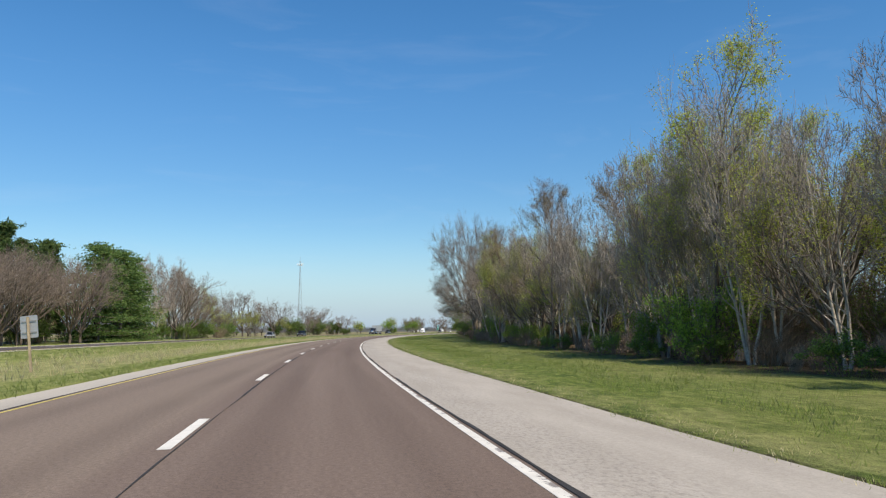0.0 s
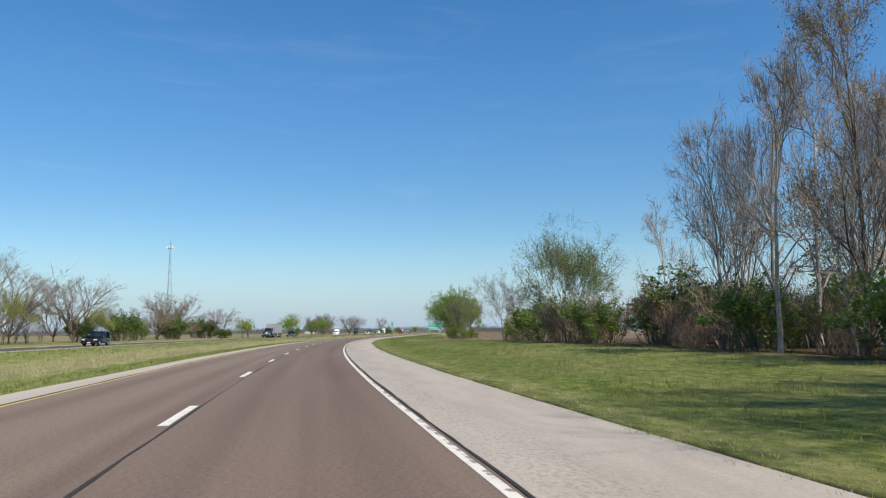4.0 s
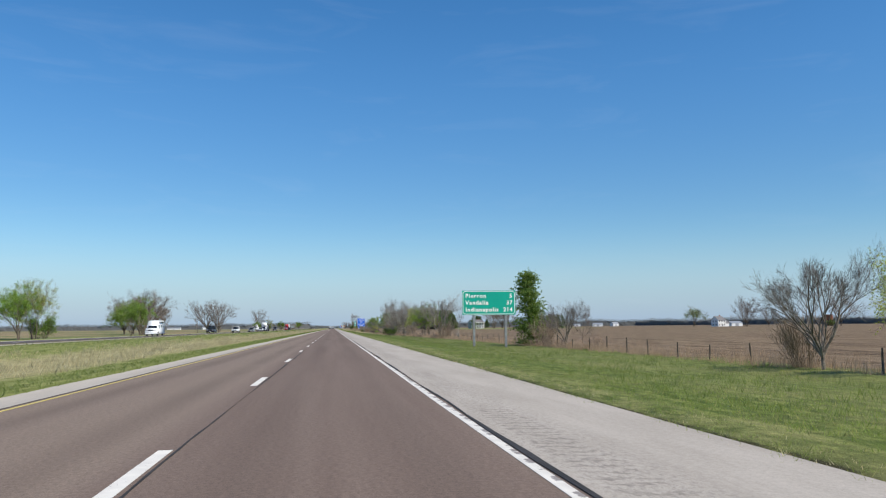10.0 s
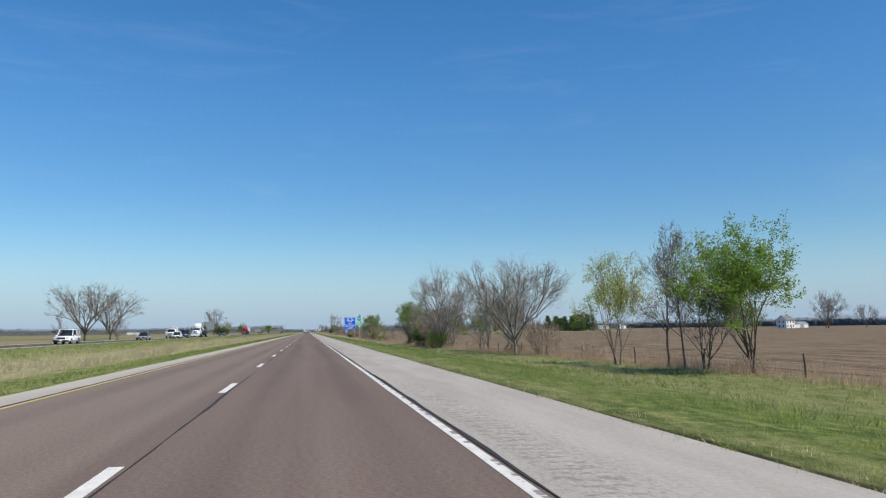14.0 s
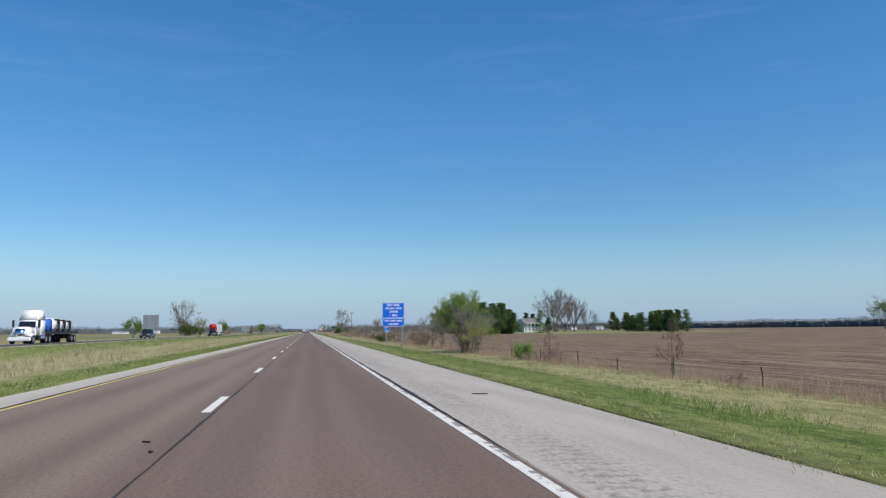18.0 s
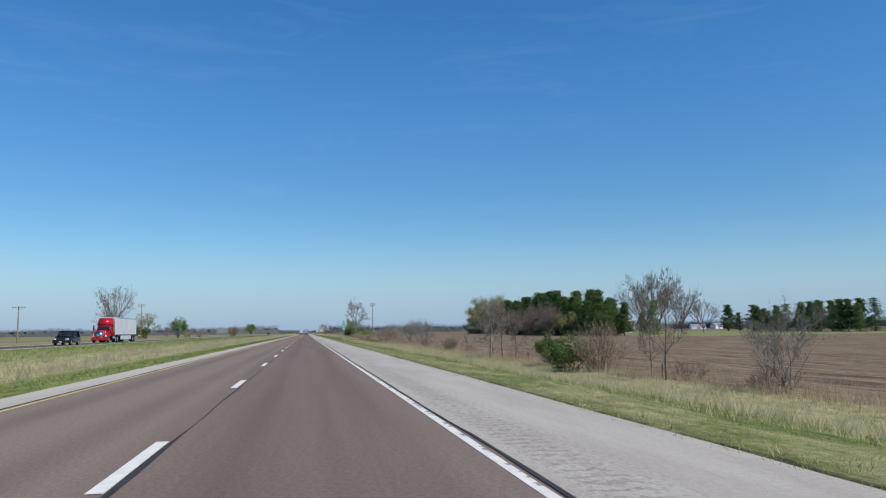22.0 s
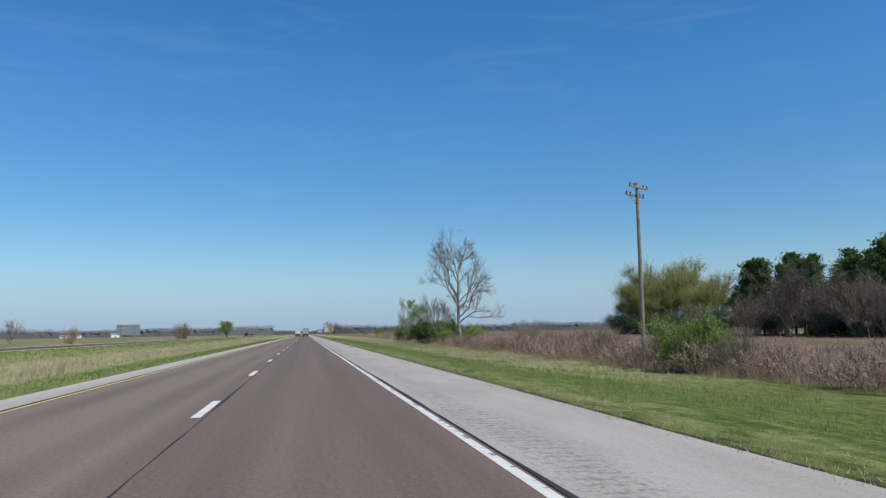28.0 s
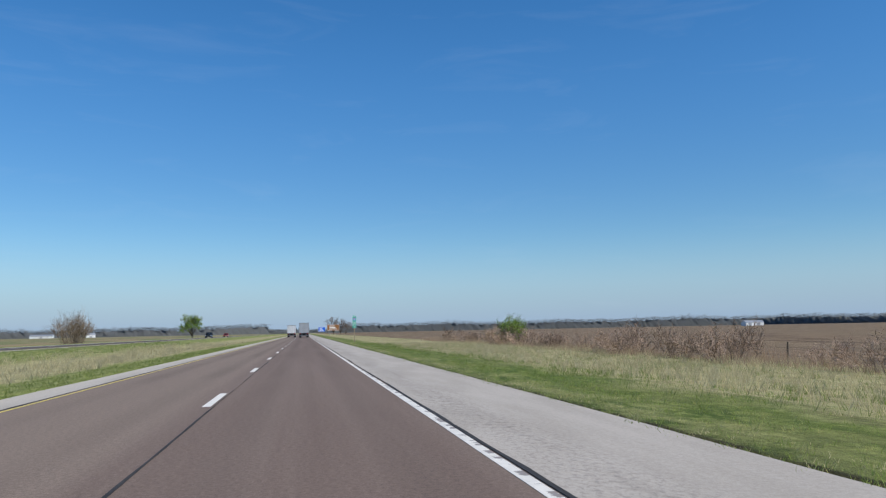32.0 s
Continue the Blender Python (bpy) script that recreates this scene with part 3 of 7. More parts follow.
def build_roads():
    s = stretch(-520, 4000)
    road = tagged(new("road", lay("road", s, (-3.80, -1.9, 0, 1.9, 3.78), (-0.02, 0.0, 0.012, 0.0, -0.02), M_ASPHALT)),
                  "two-lane red-brown asphalt carriageway with dashed lane line", "road", kind="structure")
    tagged(new("shoulder_right", lay("shoulder_right", s, (3.78, 4.6, 6.62), (-0.03, -0.05, -0.11), M_SHOULDER, 0.2, 0.05, 5)),
           "pale grey chip-sealed road shoulder with rumble strip", "shoulder", kind="structure")
    tagged(new("shoulder_left", lay("shoulder_left", s, (-4.95, -4.4, -3.80), (-0.06, -0.045, -0.03), M_SHOULDER, 0.2, 0.05, 6)),
           "narrow pale grey road shoulder beside the median", "shoulder", kind="structure")
    part("edge_line", lay("edge_line", s, (3.58, 3.71), (-0.013, -0.015), M_EDGE, 0.004, 0.012, 8), road, "worn white edge line")
    part("edge_line", lay("edge_line", s, (-3.68, -3.61), (-0.014, -0.012), M_YELLOW, 0.004, 0.01, 9), road, "yellow median edge line")
    fine = np.concatenate([np.arange(-400, 820, 0.7), np.arange(820, 2000, 10)])
    part("crack_seal", lay("crack_seal", fine, (0.118, 0.147), (0.017, 0.017), M_SEAL, 0.003, 0.025, 10), road, "wavy black bitumen seam")
    part("crack_seal", lay("crack_seal", fine, (3.755, 3.80), (-0.010, -0.012), M_SEAL, 0.003, 0.035, 11), road, "wavy black bitumen seam")
    part("crack_seal", lay("crack_seal", fine, (-3.80, -3.76), (-0.012, -0.012), M_SEAL, 0.003, 0.02, 12), road, "thin black bitumen seam")
    for j in range(-8, 140):
        part("lane_dash", dash_mesh(FIRST_DASH + j * P_DASH, 0.0, 0.018), road)
    w = west_level(s)
    west = tagged(new("road_west", lay_level("road_west", s, (-32.55, -30.7, -28.8, -26.9, -25.0), (-0.02, 0.0, 0.012, 0.0, -0.02), M_ASPHALT_WEST)),
                  "opposite two-lane dark asphalt carriageway beyond the median", "road", kind="structure")
    tagged(new("shoulder_west_outer", lay_level("shoulder_west_outer", s, (-36.15, -34.2, -32.55), (-0.10, -0.06, -0.03), M_SHOULDER)),
           "pale grey shoulder of the opposite carriageway", "shoulder", kind="structure")
    tagged(new("shoulder_west_inner", lay_level("shoulder_west_inner", s, (-25.0, -24.4, -23.7), (-0.03, -0.04, -0.06), M_SHOULDER)),
           "narrow pale grey shoulder of the opposite carriageway", "shoulder", kind="structure")
    part("edge_line", lay_level("edge_line", s, (-25.2, -25.07), (-0.005, -0.008), M_YELLOW, 0.004), west, "yellow median edge line")
    part("edge_line", lay_level("edge_line", s, (-32.5, -32.37), (-0.008, -0.005), M_WHITE, 0.004), west, "white edge line")
    for j in range(0, 100):
        q = FIRST_DASH + j * P_DASH + np.linspace(0, 3.05, 3)
        part("lane_dash", lay_level("lane_dash", q, (-28.87, -28.73), (0.018, 0.018), M_WHITE, 0.004), west)


def lay_level(name, s_list, offs, zs, material, drop=0.25):
    """As lay(), on the level of the opposite carriageway."""
    me = lay(name, s_list, offs, zs, material, drop)
    n = len(me.vertices)
    co = np.empty(n * 3, dtype=np.float32)
    me.vertices.foreach_get("co", co)
    co = co.reshape(-1, 3)
    co[:, 2] += np.repeat(west_level(np.asarray(s_list, float)), len(offs) + 2)
    me.vertices.foreach_set("co", co.ravel())
    me.update()
    return me


M_ASPHALT_WEST = make_asphalt("opposite_asphalt", (0.075, 0.062, 0.058), (0.12, 0.10, 0.094), (-30.6, -27.0))
build_ground()
build_roads()

# ---- trees, built once a kind and copied ----
def tubes(segs, sides):
    """Vertices and faces of tapered tubes; segs: rows of p0, p1, r0, r1."""
    a = np.asarray(segs, float)
    p0, p1, r0, r1 = a[:, 0:3], a[:, 3:6], a[:, 6], a[:, 7]
    d = p1 - p0
    d /= np.linalg.norm(d, axis=1)[:, None] + 1e-9
    ref = np.where(np.abs(d[:, 2:3]) > 0.9, np.array([[1.0, 0, 0]]), np.array([[0, 0, 1.0]]))
    u = np.cross(d, ref)
    u /= np.linalg.norm(u, axis=1)[:, None] + 1e-9
    v = np.cross(d, u)
    ang = np.arange(sides) * 2 * math.pi / sides
    ring = u[:, None, :] * np.cos(ang)[None, :, None] + v[:, None, :] * np.sin(ang)[None, :, None]
    v0 = p0[:, None, :] + ring * r0[:, None, None]
    v1 = p1[:, None, :] + ring * r1[:, None, None]
    verts = np.concatenate([v0, v1], 1).reshape(-1, 3)
    base = np.arange(len(a))[:, None] * (2 * sides)
    i = np.arange(sides)[None, :]
    j = (i + 1) % sides
    faces = np.stack([base + i, base + j, base + sides + j, base + sides + i], -1).reshape(-1, 4)
    return verts, faces


def twigs(segs, seed):
    """The finest twigs, as slim pointed blades."""
    a = np.asarray(segs, float)
    p0, p1, r0, r1 = a[:, 0:3], a[:, 3:6], a[:, 6:7], a[:, 7:8]
    u = np.cross(p1 - p0, np.random.default_rng(seed).normal(0, 1, p0.shape))
    u /= np.linalg.norm(u, axis=1)[:, None] + 1e-9
    verts = np.stack([p0 - u * r0 * 1.3, p0 + u * r0 * 1.3, p1 + (p1 - p0) * 0.15], 1).reshape(-1, 3)
    return verts, np.arange(len(a))[:, None] * 3 + np.arange(3)[None, :]


def quick_mesh(name, verts, faces, material, smooth_shade=False):
    """A mesh of equal-sided faces straight from arrays."""
    verts, faces = np.asarray(verts, np.float32), np.asarray(faces, np.int32)
    me = bpy.data.meshes.new(name)
    k = faces.shape[1]
    me.vertices.add(len(verts))
    me.vertices.foreach_set("co", verts.ravel())
    me.loops.add(faces.size)
    me.loops.foreach_set("vertex_index", faces.ravel())
    me.polygons.add(len(faces))
    me.polygons.foreach_set("loop_start", np.arange(0, faces.size, k, dtype=np.int32))
    me.polygons.foreach_set("use_smooth", np.full(len(faces), smooth_shade, dtype=bool))
    me.materials.append(material)
    me.update(calc_edges=True)
    me.validate()
    return me


def leaf_blades(points, size, rng, spread=0.25, droop=0.0, long=1.7):
    """Small pointed leaves round the points."""
    p = np.asarray(points, float)
    p = p + rng.normal(0, spread, p.shape)
    n = len(p)
    u = rng.normal(0, 1, (n, 3))
    u[:, 2] -= droop
    u /= np.linalg.norm(u, axis=1)[:, None]
    v = np.cross(u, rng.normal(0, 1, (n, 3)))
    v /= np.linalg.norm(v, axis=1)[:, None]
    s = size * rng.uniform(0.6, 1.4, n)[:, None]
    verts = np.stack([p + v * s * 0.55, p + u * s * long, p - v * s * 0.55], 1).reshape(-1, 3)
    return verts, np.arange(n)[:, None] * 3 + np.arange(3)[None, :]


class Grower:
    """Grows limbs from limbs. levels: rows of (children, length ratio, angle, segments)."""

    def __init__(self, seed, levels, wander=0.12, up=0.05, taper=0.75, min_r=0.007, thin_by=0.55):
        self.rng = random.Random(seed)
        self.levels, self.wander, self.up, self.taper, self.min_r, self.thin_by = levels, wander, up, taper, min_r, thin_by
        self.thick, self.thin, self.tips = [], [], []

    def limb(self, p, d, length, r, lvl, start=0.25):
        rng = self.rng
        n = self.levels[lvl][3]
        wan = self.wander * (0.4 if lvl == 0 else 1.0)
        kids = self.levels[lvl + 1] if lvl + 1 < len(self.levels) else None
        pos = []
        for i in range(n):
            d = (d + Vector((rng.gauss(0, wan), rng.gauss(0, wan), rng.gauss(0, wan) + self.up))).normalized()
            q = p + d * (length / n)
            r1 = max(self.min_r * 0.7, r * (1 - self.taper * (i + 1) / n)) if lvl else max(self.min_r, r * (1 - self.taper * (i + 1) / n))
            r0 = max(self.min_r, r * (1 - self.taper * i / n))
            (self.thick if r0 > 0.035 else self.thin).append((*p, *q, r0, r1))
            pos.append((p.copy(), q.copy(), d.copy(), r1))
            p = q
        if kids is None:
            self.tips.extend([(a + b) / 2 for a, b, _, _ in pos[-2:]] + [p])
            return
        count, ratio, angle, _ = kids
        for c in range(count):
            f = start + (1 - start) * (c + rng.random()) / count
            i = min(n - 1, int(f * n))
            a, b, dd, rr = pos[i]
            base = a.lerp(b, f * n - i if f * n - i < 1 else 1.0)
            side = dd.orthogonal().normalized()
            side.rotate(Matrix.Rotation(rng.uniform(0, 2 * math.pi), 3, dd))
            an = radians(angle * rng.uniform(0.7, 1.3))
            nd = (dd * math.cos(an) + side * math.sin(an)).normalized()
            if nd.z < -0.25:
                nd.z *= 0.3
            self.limb(base, nd.normalized(), length * ratio * rng.uniform(0.75, 1.2) * (1.1 - 0.45 * f), max(self.min_r, rr * self.thin_by), lvl + 1, 0.2)


    def fork(self, p, d, length, r, lvl, last, angle, decay, shoots):
        """A limb that parts again and again into thinner ones, with side shoots."""
        rng = self.rng
        wan = 0.07 if lvl else 0.03
        steps = 3 if lvl < 3 else 2
        pos = []
        for i in range(steps):
            d = (d + Vector((rng.gauss(0, wan), rng.gauss(0, wan), rng.gauss(0, wan) + (0.02 if lvl else 0.0)))).normalized()
            q = p + d * (length / steps)
            r0, r1 = max(self.min_r, r * (1 - 0.22 * i / steps)), max(self.min_r * 0.7, r * (1 - 0.22 * (i + 1) / steps))
            (self.thick if r0 > 0.035 else self.thin).append((*p, *q, r0, r1))
            pos.append((p.copy(), q.copy(), d.copy()))
            p = q
        if lvl >= last - 2 or lvl > 1:
            for k in range(shoots if lvl >= last - 2 else 1):
                a, b, dd = pos[rng.randrange(steps)]
                nd = self.turned(dd, radians(rng.uniform(25, 52)))
                base = a.lerp(b, rng.random())
                tip = base + (nd + Vector((0, 0, 0.15))) * length * rng.uniform(0.4, 0.95) * (1.0 if lvl >= last - 2 else 0.55)
                self.thin.append((*base, *tip, self.min_r, self.min_r * 0.6))
                self.tips.append(base.lerp(tip, 0.7))
                for _ in range(2):
                    c = base.lerp(tip, rng.uniform(0.3, 0.9))
                    self.thin.append((*c, *(c + self.turned(nd, radians(rng.uniform(20, 50))) * length * rng.uniform(0.25, 0.5)), self.min_r * 0.8, self.min_r * 0.5))
        if lvl == last:
            self.tips.extend((pos[-1][0], p))
            return
        n = 3 if rng.random() < 0.38 else 2
        for k in range(n):
            an = radians(angle * (rng.uniform(0.25, 0.7) if k == 0 else rng.uniform(0.7, 1.35)))
            nd = self.turned(d, an)
            if nd.z < -0.15:
                nd = Vector((nd.x, nd.y, nd.z * 0.3)).normalized()
            self.fork(p, nd, length * decay * rng.uniform(0.78, 1.2), r * (0.74 if k == 0 else 0.58), lvl + 1, last, angle, decay, shoots)

    def turned(self, d, an):
        side = d.orthogonal().normalized()
        side.rotate(Matrix.Rotation(self.rng.uniform(0, 2 * math.pi), 3, d))
        return (d * math.cos(an) + side * math.sin(an)).normalized()

    def fit(self, h, width=None):
        """Scale the growth to stand h metres high and width metres across."""
        zs = sorted(q.z for q in self.tips)
        k = h / zs[int(len(zs) * 0.996)]
        w = k
        if width:
            rs = sorted(math.hypot(q.x, q.y) for q in self.tips)
            w = 0.5 * width / rs[int(len(rs) * 0.96)]
        self.tips = [Vector((q.x * w, q.y * w, q.z * k)) for q in self.tips]
        for rows in (self.thick, self.thin):
            rows[:] = [(q[0] * w, q[1] * w, q[2] * k, q[3] * w, q[4] * w, q[5] * k, q[6], q[7]) for q in rows]


def tree_thing(name, g, bark, twig, leaf=None, leaf_pts=None, size=0.1, label="", category="tree", seed=1, spread=0.25, droop=0.0, long=1.7):
    root = new(name)
    if g.thick:
        v, f = tubes(g.thick, 5)
        part("trunk", quick_mesh("trunk", v, f, bark, True), root)
    if g.thin:
        fine = [q for q in g.thin if q[6] <= 0.021]
        mid = [q for q in g.thin if q[6] > 0.021]
        v, f = twigs(fine, seed) if fine else (np.zeros((0, 3)), np.zeros((0, 3), int))
        if mid:
            v2, f2 = tubes(mid, 3)
            f = np.concatenate([f, f2[:, (0, 1, 2)] + len(v), f2[:, (0, 2, 3)] + len(v)])
            v = np.concatenate([v, v2])
        tagged(part("branching", quick_mesh("branching", v, f, twig), root), kind="stuff")
    if leaf is not None:
        v, f = leaf_blades(leaf_pts, size, np.random.default_rng(seed), spread, droop, long)
        part("crown", quick_mesh("crown", v, f, leaf), root)
    return tagged(root, label, category)


def pick(points, k, seed):
    rng = random.Random(seed)
    return [points[rng.randrange(len(points))] for _ in range(k)]


# trunk share, limbs at the first fork, their angle, angle of later forks, decay, levels, side shoots, width to height, trunk radius to height
FORMS = {"round": (0.17, 8, 42, 26, 0.81, 6, 5, 1.08, 0.016),
         "wide": (0.25, 7, 44, 26, 0.82, 8, 5, 1.2, 0.0165),
         "broad": (0.24, 14, 60, 32, 0.82, 6, 3, 0.72, 0.0160),
         "tall": (0.15, 17, 62, 36, 0.80, 6, 3, 0.60, 0.014),
         "slender": (0.17, 15, 54, 34, 0.78, 5, 4, 0.48, 0.0085),
         "thicket": (0.16, 4, 32, 28, 0.80, 5, 4, 0.95, 0.0085)}


def deciduous(seed, h, form, leaf=None, leaves=0, size=0.1, label="", pale=False, stems=1, category="tree", name="tree", min_r=0.007, levels=0, shoots=0, width=0.0, loose=1.0):
    """form: round, slender, thicket, tall or wide"""
    trunk, limbs, first, later, decay, last, side, across, thick = FORMS[form]
    last, side, across = last + levels, shoots or side, width or across
    g = Grower(seed, (), min_r=min_r)
    rng = random.Random(seed + 77)
    for k in range(stems):
        lean = 0.04 if stems == 1 else 0.30
        a = rng.uniform(0, 6.28)
        d = Vector((math.cos(a) * lean * rng.uniform(0.3, 1.2), math.sin(a) * lean * rng.uniform(0.3, 1.2), 1)).normalized()
        p = Vector((math.cos(a), math.sin(a), 0)) * (0.0 if stems == 1 else 0.04 * h * rng.random())
        p.z = -0.25
        big = 1.0 if stems == 1 else rng.uniform(0.7, 1.0)
        r = h * thick * (1.0 if stems == 1 else 0.8)
        q = p + d * (h * trunk * big)
        m = p.lerp(q, 0.5) + Vector((rng.gauss(0, 0.01), rng.gauss(0, 0.01), 0)) * h
        g.thick.append((*p, *m, r * 1.25, r))
        g.thick.append((*m, *q, r, r * 0.9))
        if form in ("tall", "slender", "broad"):
            # a leader with limbs all the way up
            rows, c, dd = [], q.copy(), d.copy()
            n = 7
            for j in range(n):
                dd = (dd + Vector((rng.gauss(0, 0.06), rng.gauss(0, 0.06), 0.03))).normalized()
                e = c + dd * h * (0.86 - trunk) * big / n
                g.thick.append((*c, *e, r * (0.9 - 0.8 * j / n), r * (0.9 - 0.8 * (j + 1) / n)))
                rows.append((c.copy(), e.copy(), dd.copy()))
                c = e
            for j in range(limbs):
                u = (j + rng.random()) / limbs
                a0, b0, dd = rows[min(n - 1, int(u * n))]
                nd = g.turned(dd, radians(first * rng.uniform(0.75, 1.25) * (1.0 - 0.55 * u)))
                g.fork(a0.lerp(b0, rng.random()), nd, h * 0.155 * big * (0.62 + 0.6 * math.sin(math.pi * min(1.0, 0.1 + u)) if form == "broad" else 1.15 - 0.6 * u) * rng.uniform(0.8, 1.2), r * (0.44 - 0.22 * u), 2, last, later, decay, side)
            continue
        for j in range(limbs):
            nd = d.copy()
            sd = d.orthogonal().normalized()
            sd.rotate(Matrix.Rotation(6.283 * (j + rng.uniform(-0.3, 0.3)) / limbs, 3, d))
            an = radians(first * (rng.uniform(0.7, 1.25) if j else 0.2))
            low = q.lerp(m, 0.0 if j < 2 else rng.uniform(0, 0.7))
            g.fork(low, (nd * math.cos(an) + sd * math.sin(an)).normalized(), h * 0.21 * big * rng.uniform(0.85, 1.15), r * rng.uniform(0.5, 0.75), 1, last, later, decay, side)
    g.fit(h, h * across)
    pts = pick(g.tips, leaves, seed) if leaf is not None else None
    return tree_thing(name, g, {False: M_BARK, True: M_BARK_PALE, "mid": M_BARK_MID}[pale], {False: M_TWIG, True: M_TWIG_PALE, "mid": M_TWIG_GREY}[pale], leaf, pts, size, label, category, seed, 0.03 * h ** 0.7 * loose)


def pine(seed, h, label, leaves=3000, width=0.27, rounded=True, bare=0.16, size=0.34, leaf=None, name="pine_tree", puff=1.0):
    """Whorls of limbs, each carrying flat puffs of needles."""
    rng = random.Random(seed)
    g = Grower(seed, ((0, 0, 0, 8),), 0.03, 0.0, 0.85)
    g.limb(Vector((0, 0, -0.2)), Vector((0, 0, 1)), h * 0.95, h * 0.016, 0)
    g.tips.clear()
    pts = []
    whorls = 15 if rounded else 20
    for k in range(whorls):
        f = k / (whorls - 1)
        z = h * (bare + (0.95 - bare) * f)
        shape = (1 - 0.9 * f ** 1.15) * (0.7 + 0.3 * min(1, f * 4)) if rounded else 0.14 + 0.86 * (1 - f) ** 0.85
        for j in range(rng.choice((4, 5, 6))):
            a = rng.uniform(0, 6.28)
            rr = h * width * shape * rng.uniform(0.55, 1.2)
            lift = rng.uniform(0.1, 0.5) + 0.35 * f if rounded else rng.uniform(-0.25, 0.05)
            p = Vector((0, 0, z))
            tip = Vector((math.cos(a) * rr, math.sin(a) * rr, z + rr * lift))
            g.thin.append((*p, *tip, max(0.015, 0.06 * (1 - f)), 0.012))
            for u in (0.45, 0.72, 0.95):
                c = p.lerp(tip, u)
                w = h * puff * (0.030 + 0.025 * rng.random()) * (1.1 if u > 0.6 else 0.8)
                for _ in range(12):
                    pts.append(c + Vector((rng.gauss(0, w), rng.gauss(0, w), rng.gauss(0, w * (0.5 if rounded else 0.25)) + w * 0.3)))
    for _ in range(40):
        pts.append(Vector((rng.gauss(0, h * 0.02), rng.gauss(0, h * 0.02), h * rng.uniform(0.92, 1.0))))
    return tree_thing(name, g, M_BARK, M_TWIG, leaf or M_NEEDLE, pick(pts, leaves, seed), size, label, name.replace("_", " "), seed, 0.07, 0.0, 1.7 if leaf else 2.4)


def shrub(seed, h, leaf, leaves, size, label, stems=22, twig=None, name="shrub", width=1.1, tall=1.0, last=3):
    rng = random.Random(seed)
    g = Grower(seed, ())
    for k in range(stems):
        a, rr = rng.uniform(0, 6.28), rng.random() ** 0.5
        b = Vector((math.cos(a) * rr, math.sin(a) * rr, 0)) * h * width * 0.28
        d = Vector((math.cos(a) * rr * 0.8, math.sin(a) * rr * 0.8, tall)).normalized()
        g.fork(b - Vector((0, 0, 0.1)), d, h * rng.uniform(0.2, 0.36), max(0.012, h * 0.008), 1, last, 30, 0.8, 3)
    g.fit(h, h * width)
    if name == "brushwood":
        g.thin, g.thick = g.thin + g.thick, []
    pts = pick(g.tips, leaves, seed) if leaf is not None else None
    t = twig or M_TWIG
    return tree_thing(name, g, t, t, leaf, pts, size, label, name, seed, 0.035 * h)


KINDS, USED = {}, set()
GROUPS = (("wood_", "trees of the roadside wood"), ("oak", "trees of the roadside wood"), ("undergrowth", "undergrowth of the roadside wood"), ("pine", "pine trees beside the farm"), ("spruce", "dark conifers"),
          ("willow", "yellow-green trees beside the grove"), ("far_", "bare trees beyond the carriageway"), ("bramble", "brambles along the fence"), ("scrub", "bare bushes along the fence"), ("bush", "leafy bushes along the fence"),
          ("bare", "bare trees along the fence"), ("leafy", "leafy trees along the fence"), ("budding", "leafy trees along the fence"))


def plant(kind, s, off, h, turn=None, wide=1.0, dz=0.0):
    """A copy of a kind, standing at (s, off), h metres high."""
    ob, h0 = KINDS[kind]
    p = ground_at(s, off)
    k = h / h0
    if turn is None:
        turn = (s * 37.7 + off * 91.3) % 360
    m = pose(p.x, p.y, p.z + dz, 0, 0, turn) @ Matrix.Diagonal((k * wide, k * wide, k, 1))
    if kind not in USED:
        USED.add(kind)
        tagged(ob, group=next((g for k2, g in GROUPS if kind.startswith(k2)), ""))
        ob.matrix_basis = m
        return ob
    c = copy_thing(ob, Matrix.Identity(4))
    c.matrix_basis = m
    return c


def kind(name, h, ob):
    KINDS[name] = (ob, h)


kind("snag", 6, deciduous(28, 6, "thicket", label="small forked dead tree in the fence line", pale="mid", stems=2, shoots=1, levels=-1, width=0.85))
kind("brown_thicket", 9, deciduous(27, 9, "thicket", label="brown bare thicket in front of the pines", stems=4, min_r=0.011, shoots=3, width=1.0))
kind("oak", 21, deciduous(11, 21, "wide", label="large spreading bare tree at the edge of the wood", min_r=0.008, pale="mid", shoots=6))
kind("bare", 10, deciduous(21, 10, "round", label="bare rounded roadside tree with fine twigs", pale="mid", shoots=6, min_r=0.006))
kind("bare_multi", 9, deciduous(22, 9, "thicket", label="many-stemmed bare tree in the fence line", pale="mid", stems=3, levels=1, shoots=3))
kind("bare_thin", 8, deciduous(23, 8, "slender", label="thin bare tree in the fence line", shoots=3))
kind("dead_tree", 16, deciduous(24, 16, "broad", label="tall bare tree with a stout grey trunk beside the ditch", pale="mid", min_r=0.009, shoots=5))
kind("wood_bare", 16, deciduous(31, 16, "slender", label="tall bare grey woodland tree", pale=True, width=0.5, min_r=0.009))
kind("wood_pale", 17, deciduous(32, 17, "thicket", M_LEAF_BUD, 13000, 0.07, "pale-stemmed woodland tree in yellow-green bud", pale=True, stems=4, width=0.6, min_r=0.010))
kind("wood_bud", 15, deciduous(33, 15, "round", M_LEAF_BUD, 15000, 0.07, "woodland tree hazed with yellow-green buds", width=0.75, min_r=0.010, shoots=2))
kind("wood_rust", 14, deciduous(34, 14, "slender", M_LEAF_RUST, 6500, 0.05, "woodland tree with rusty-brown buds", width=0.52, min_r=0.009))
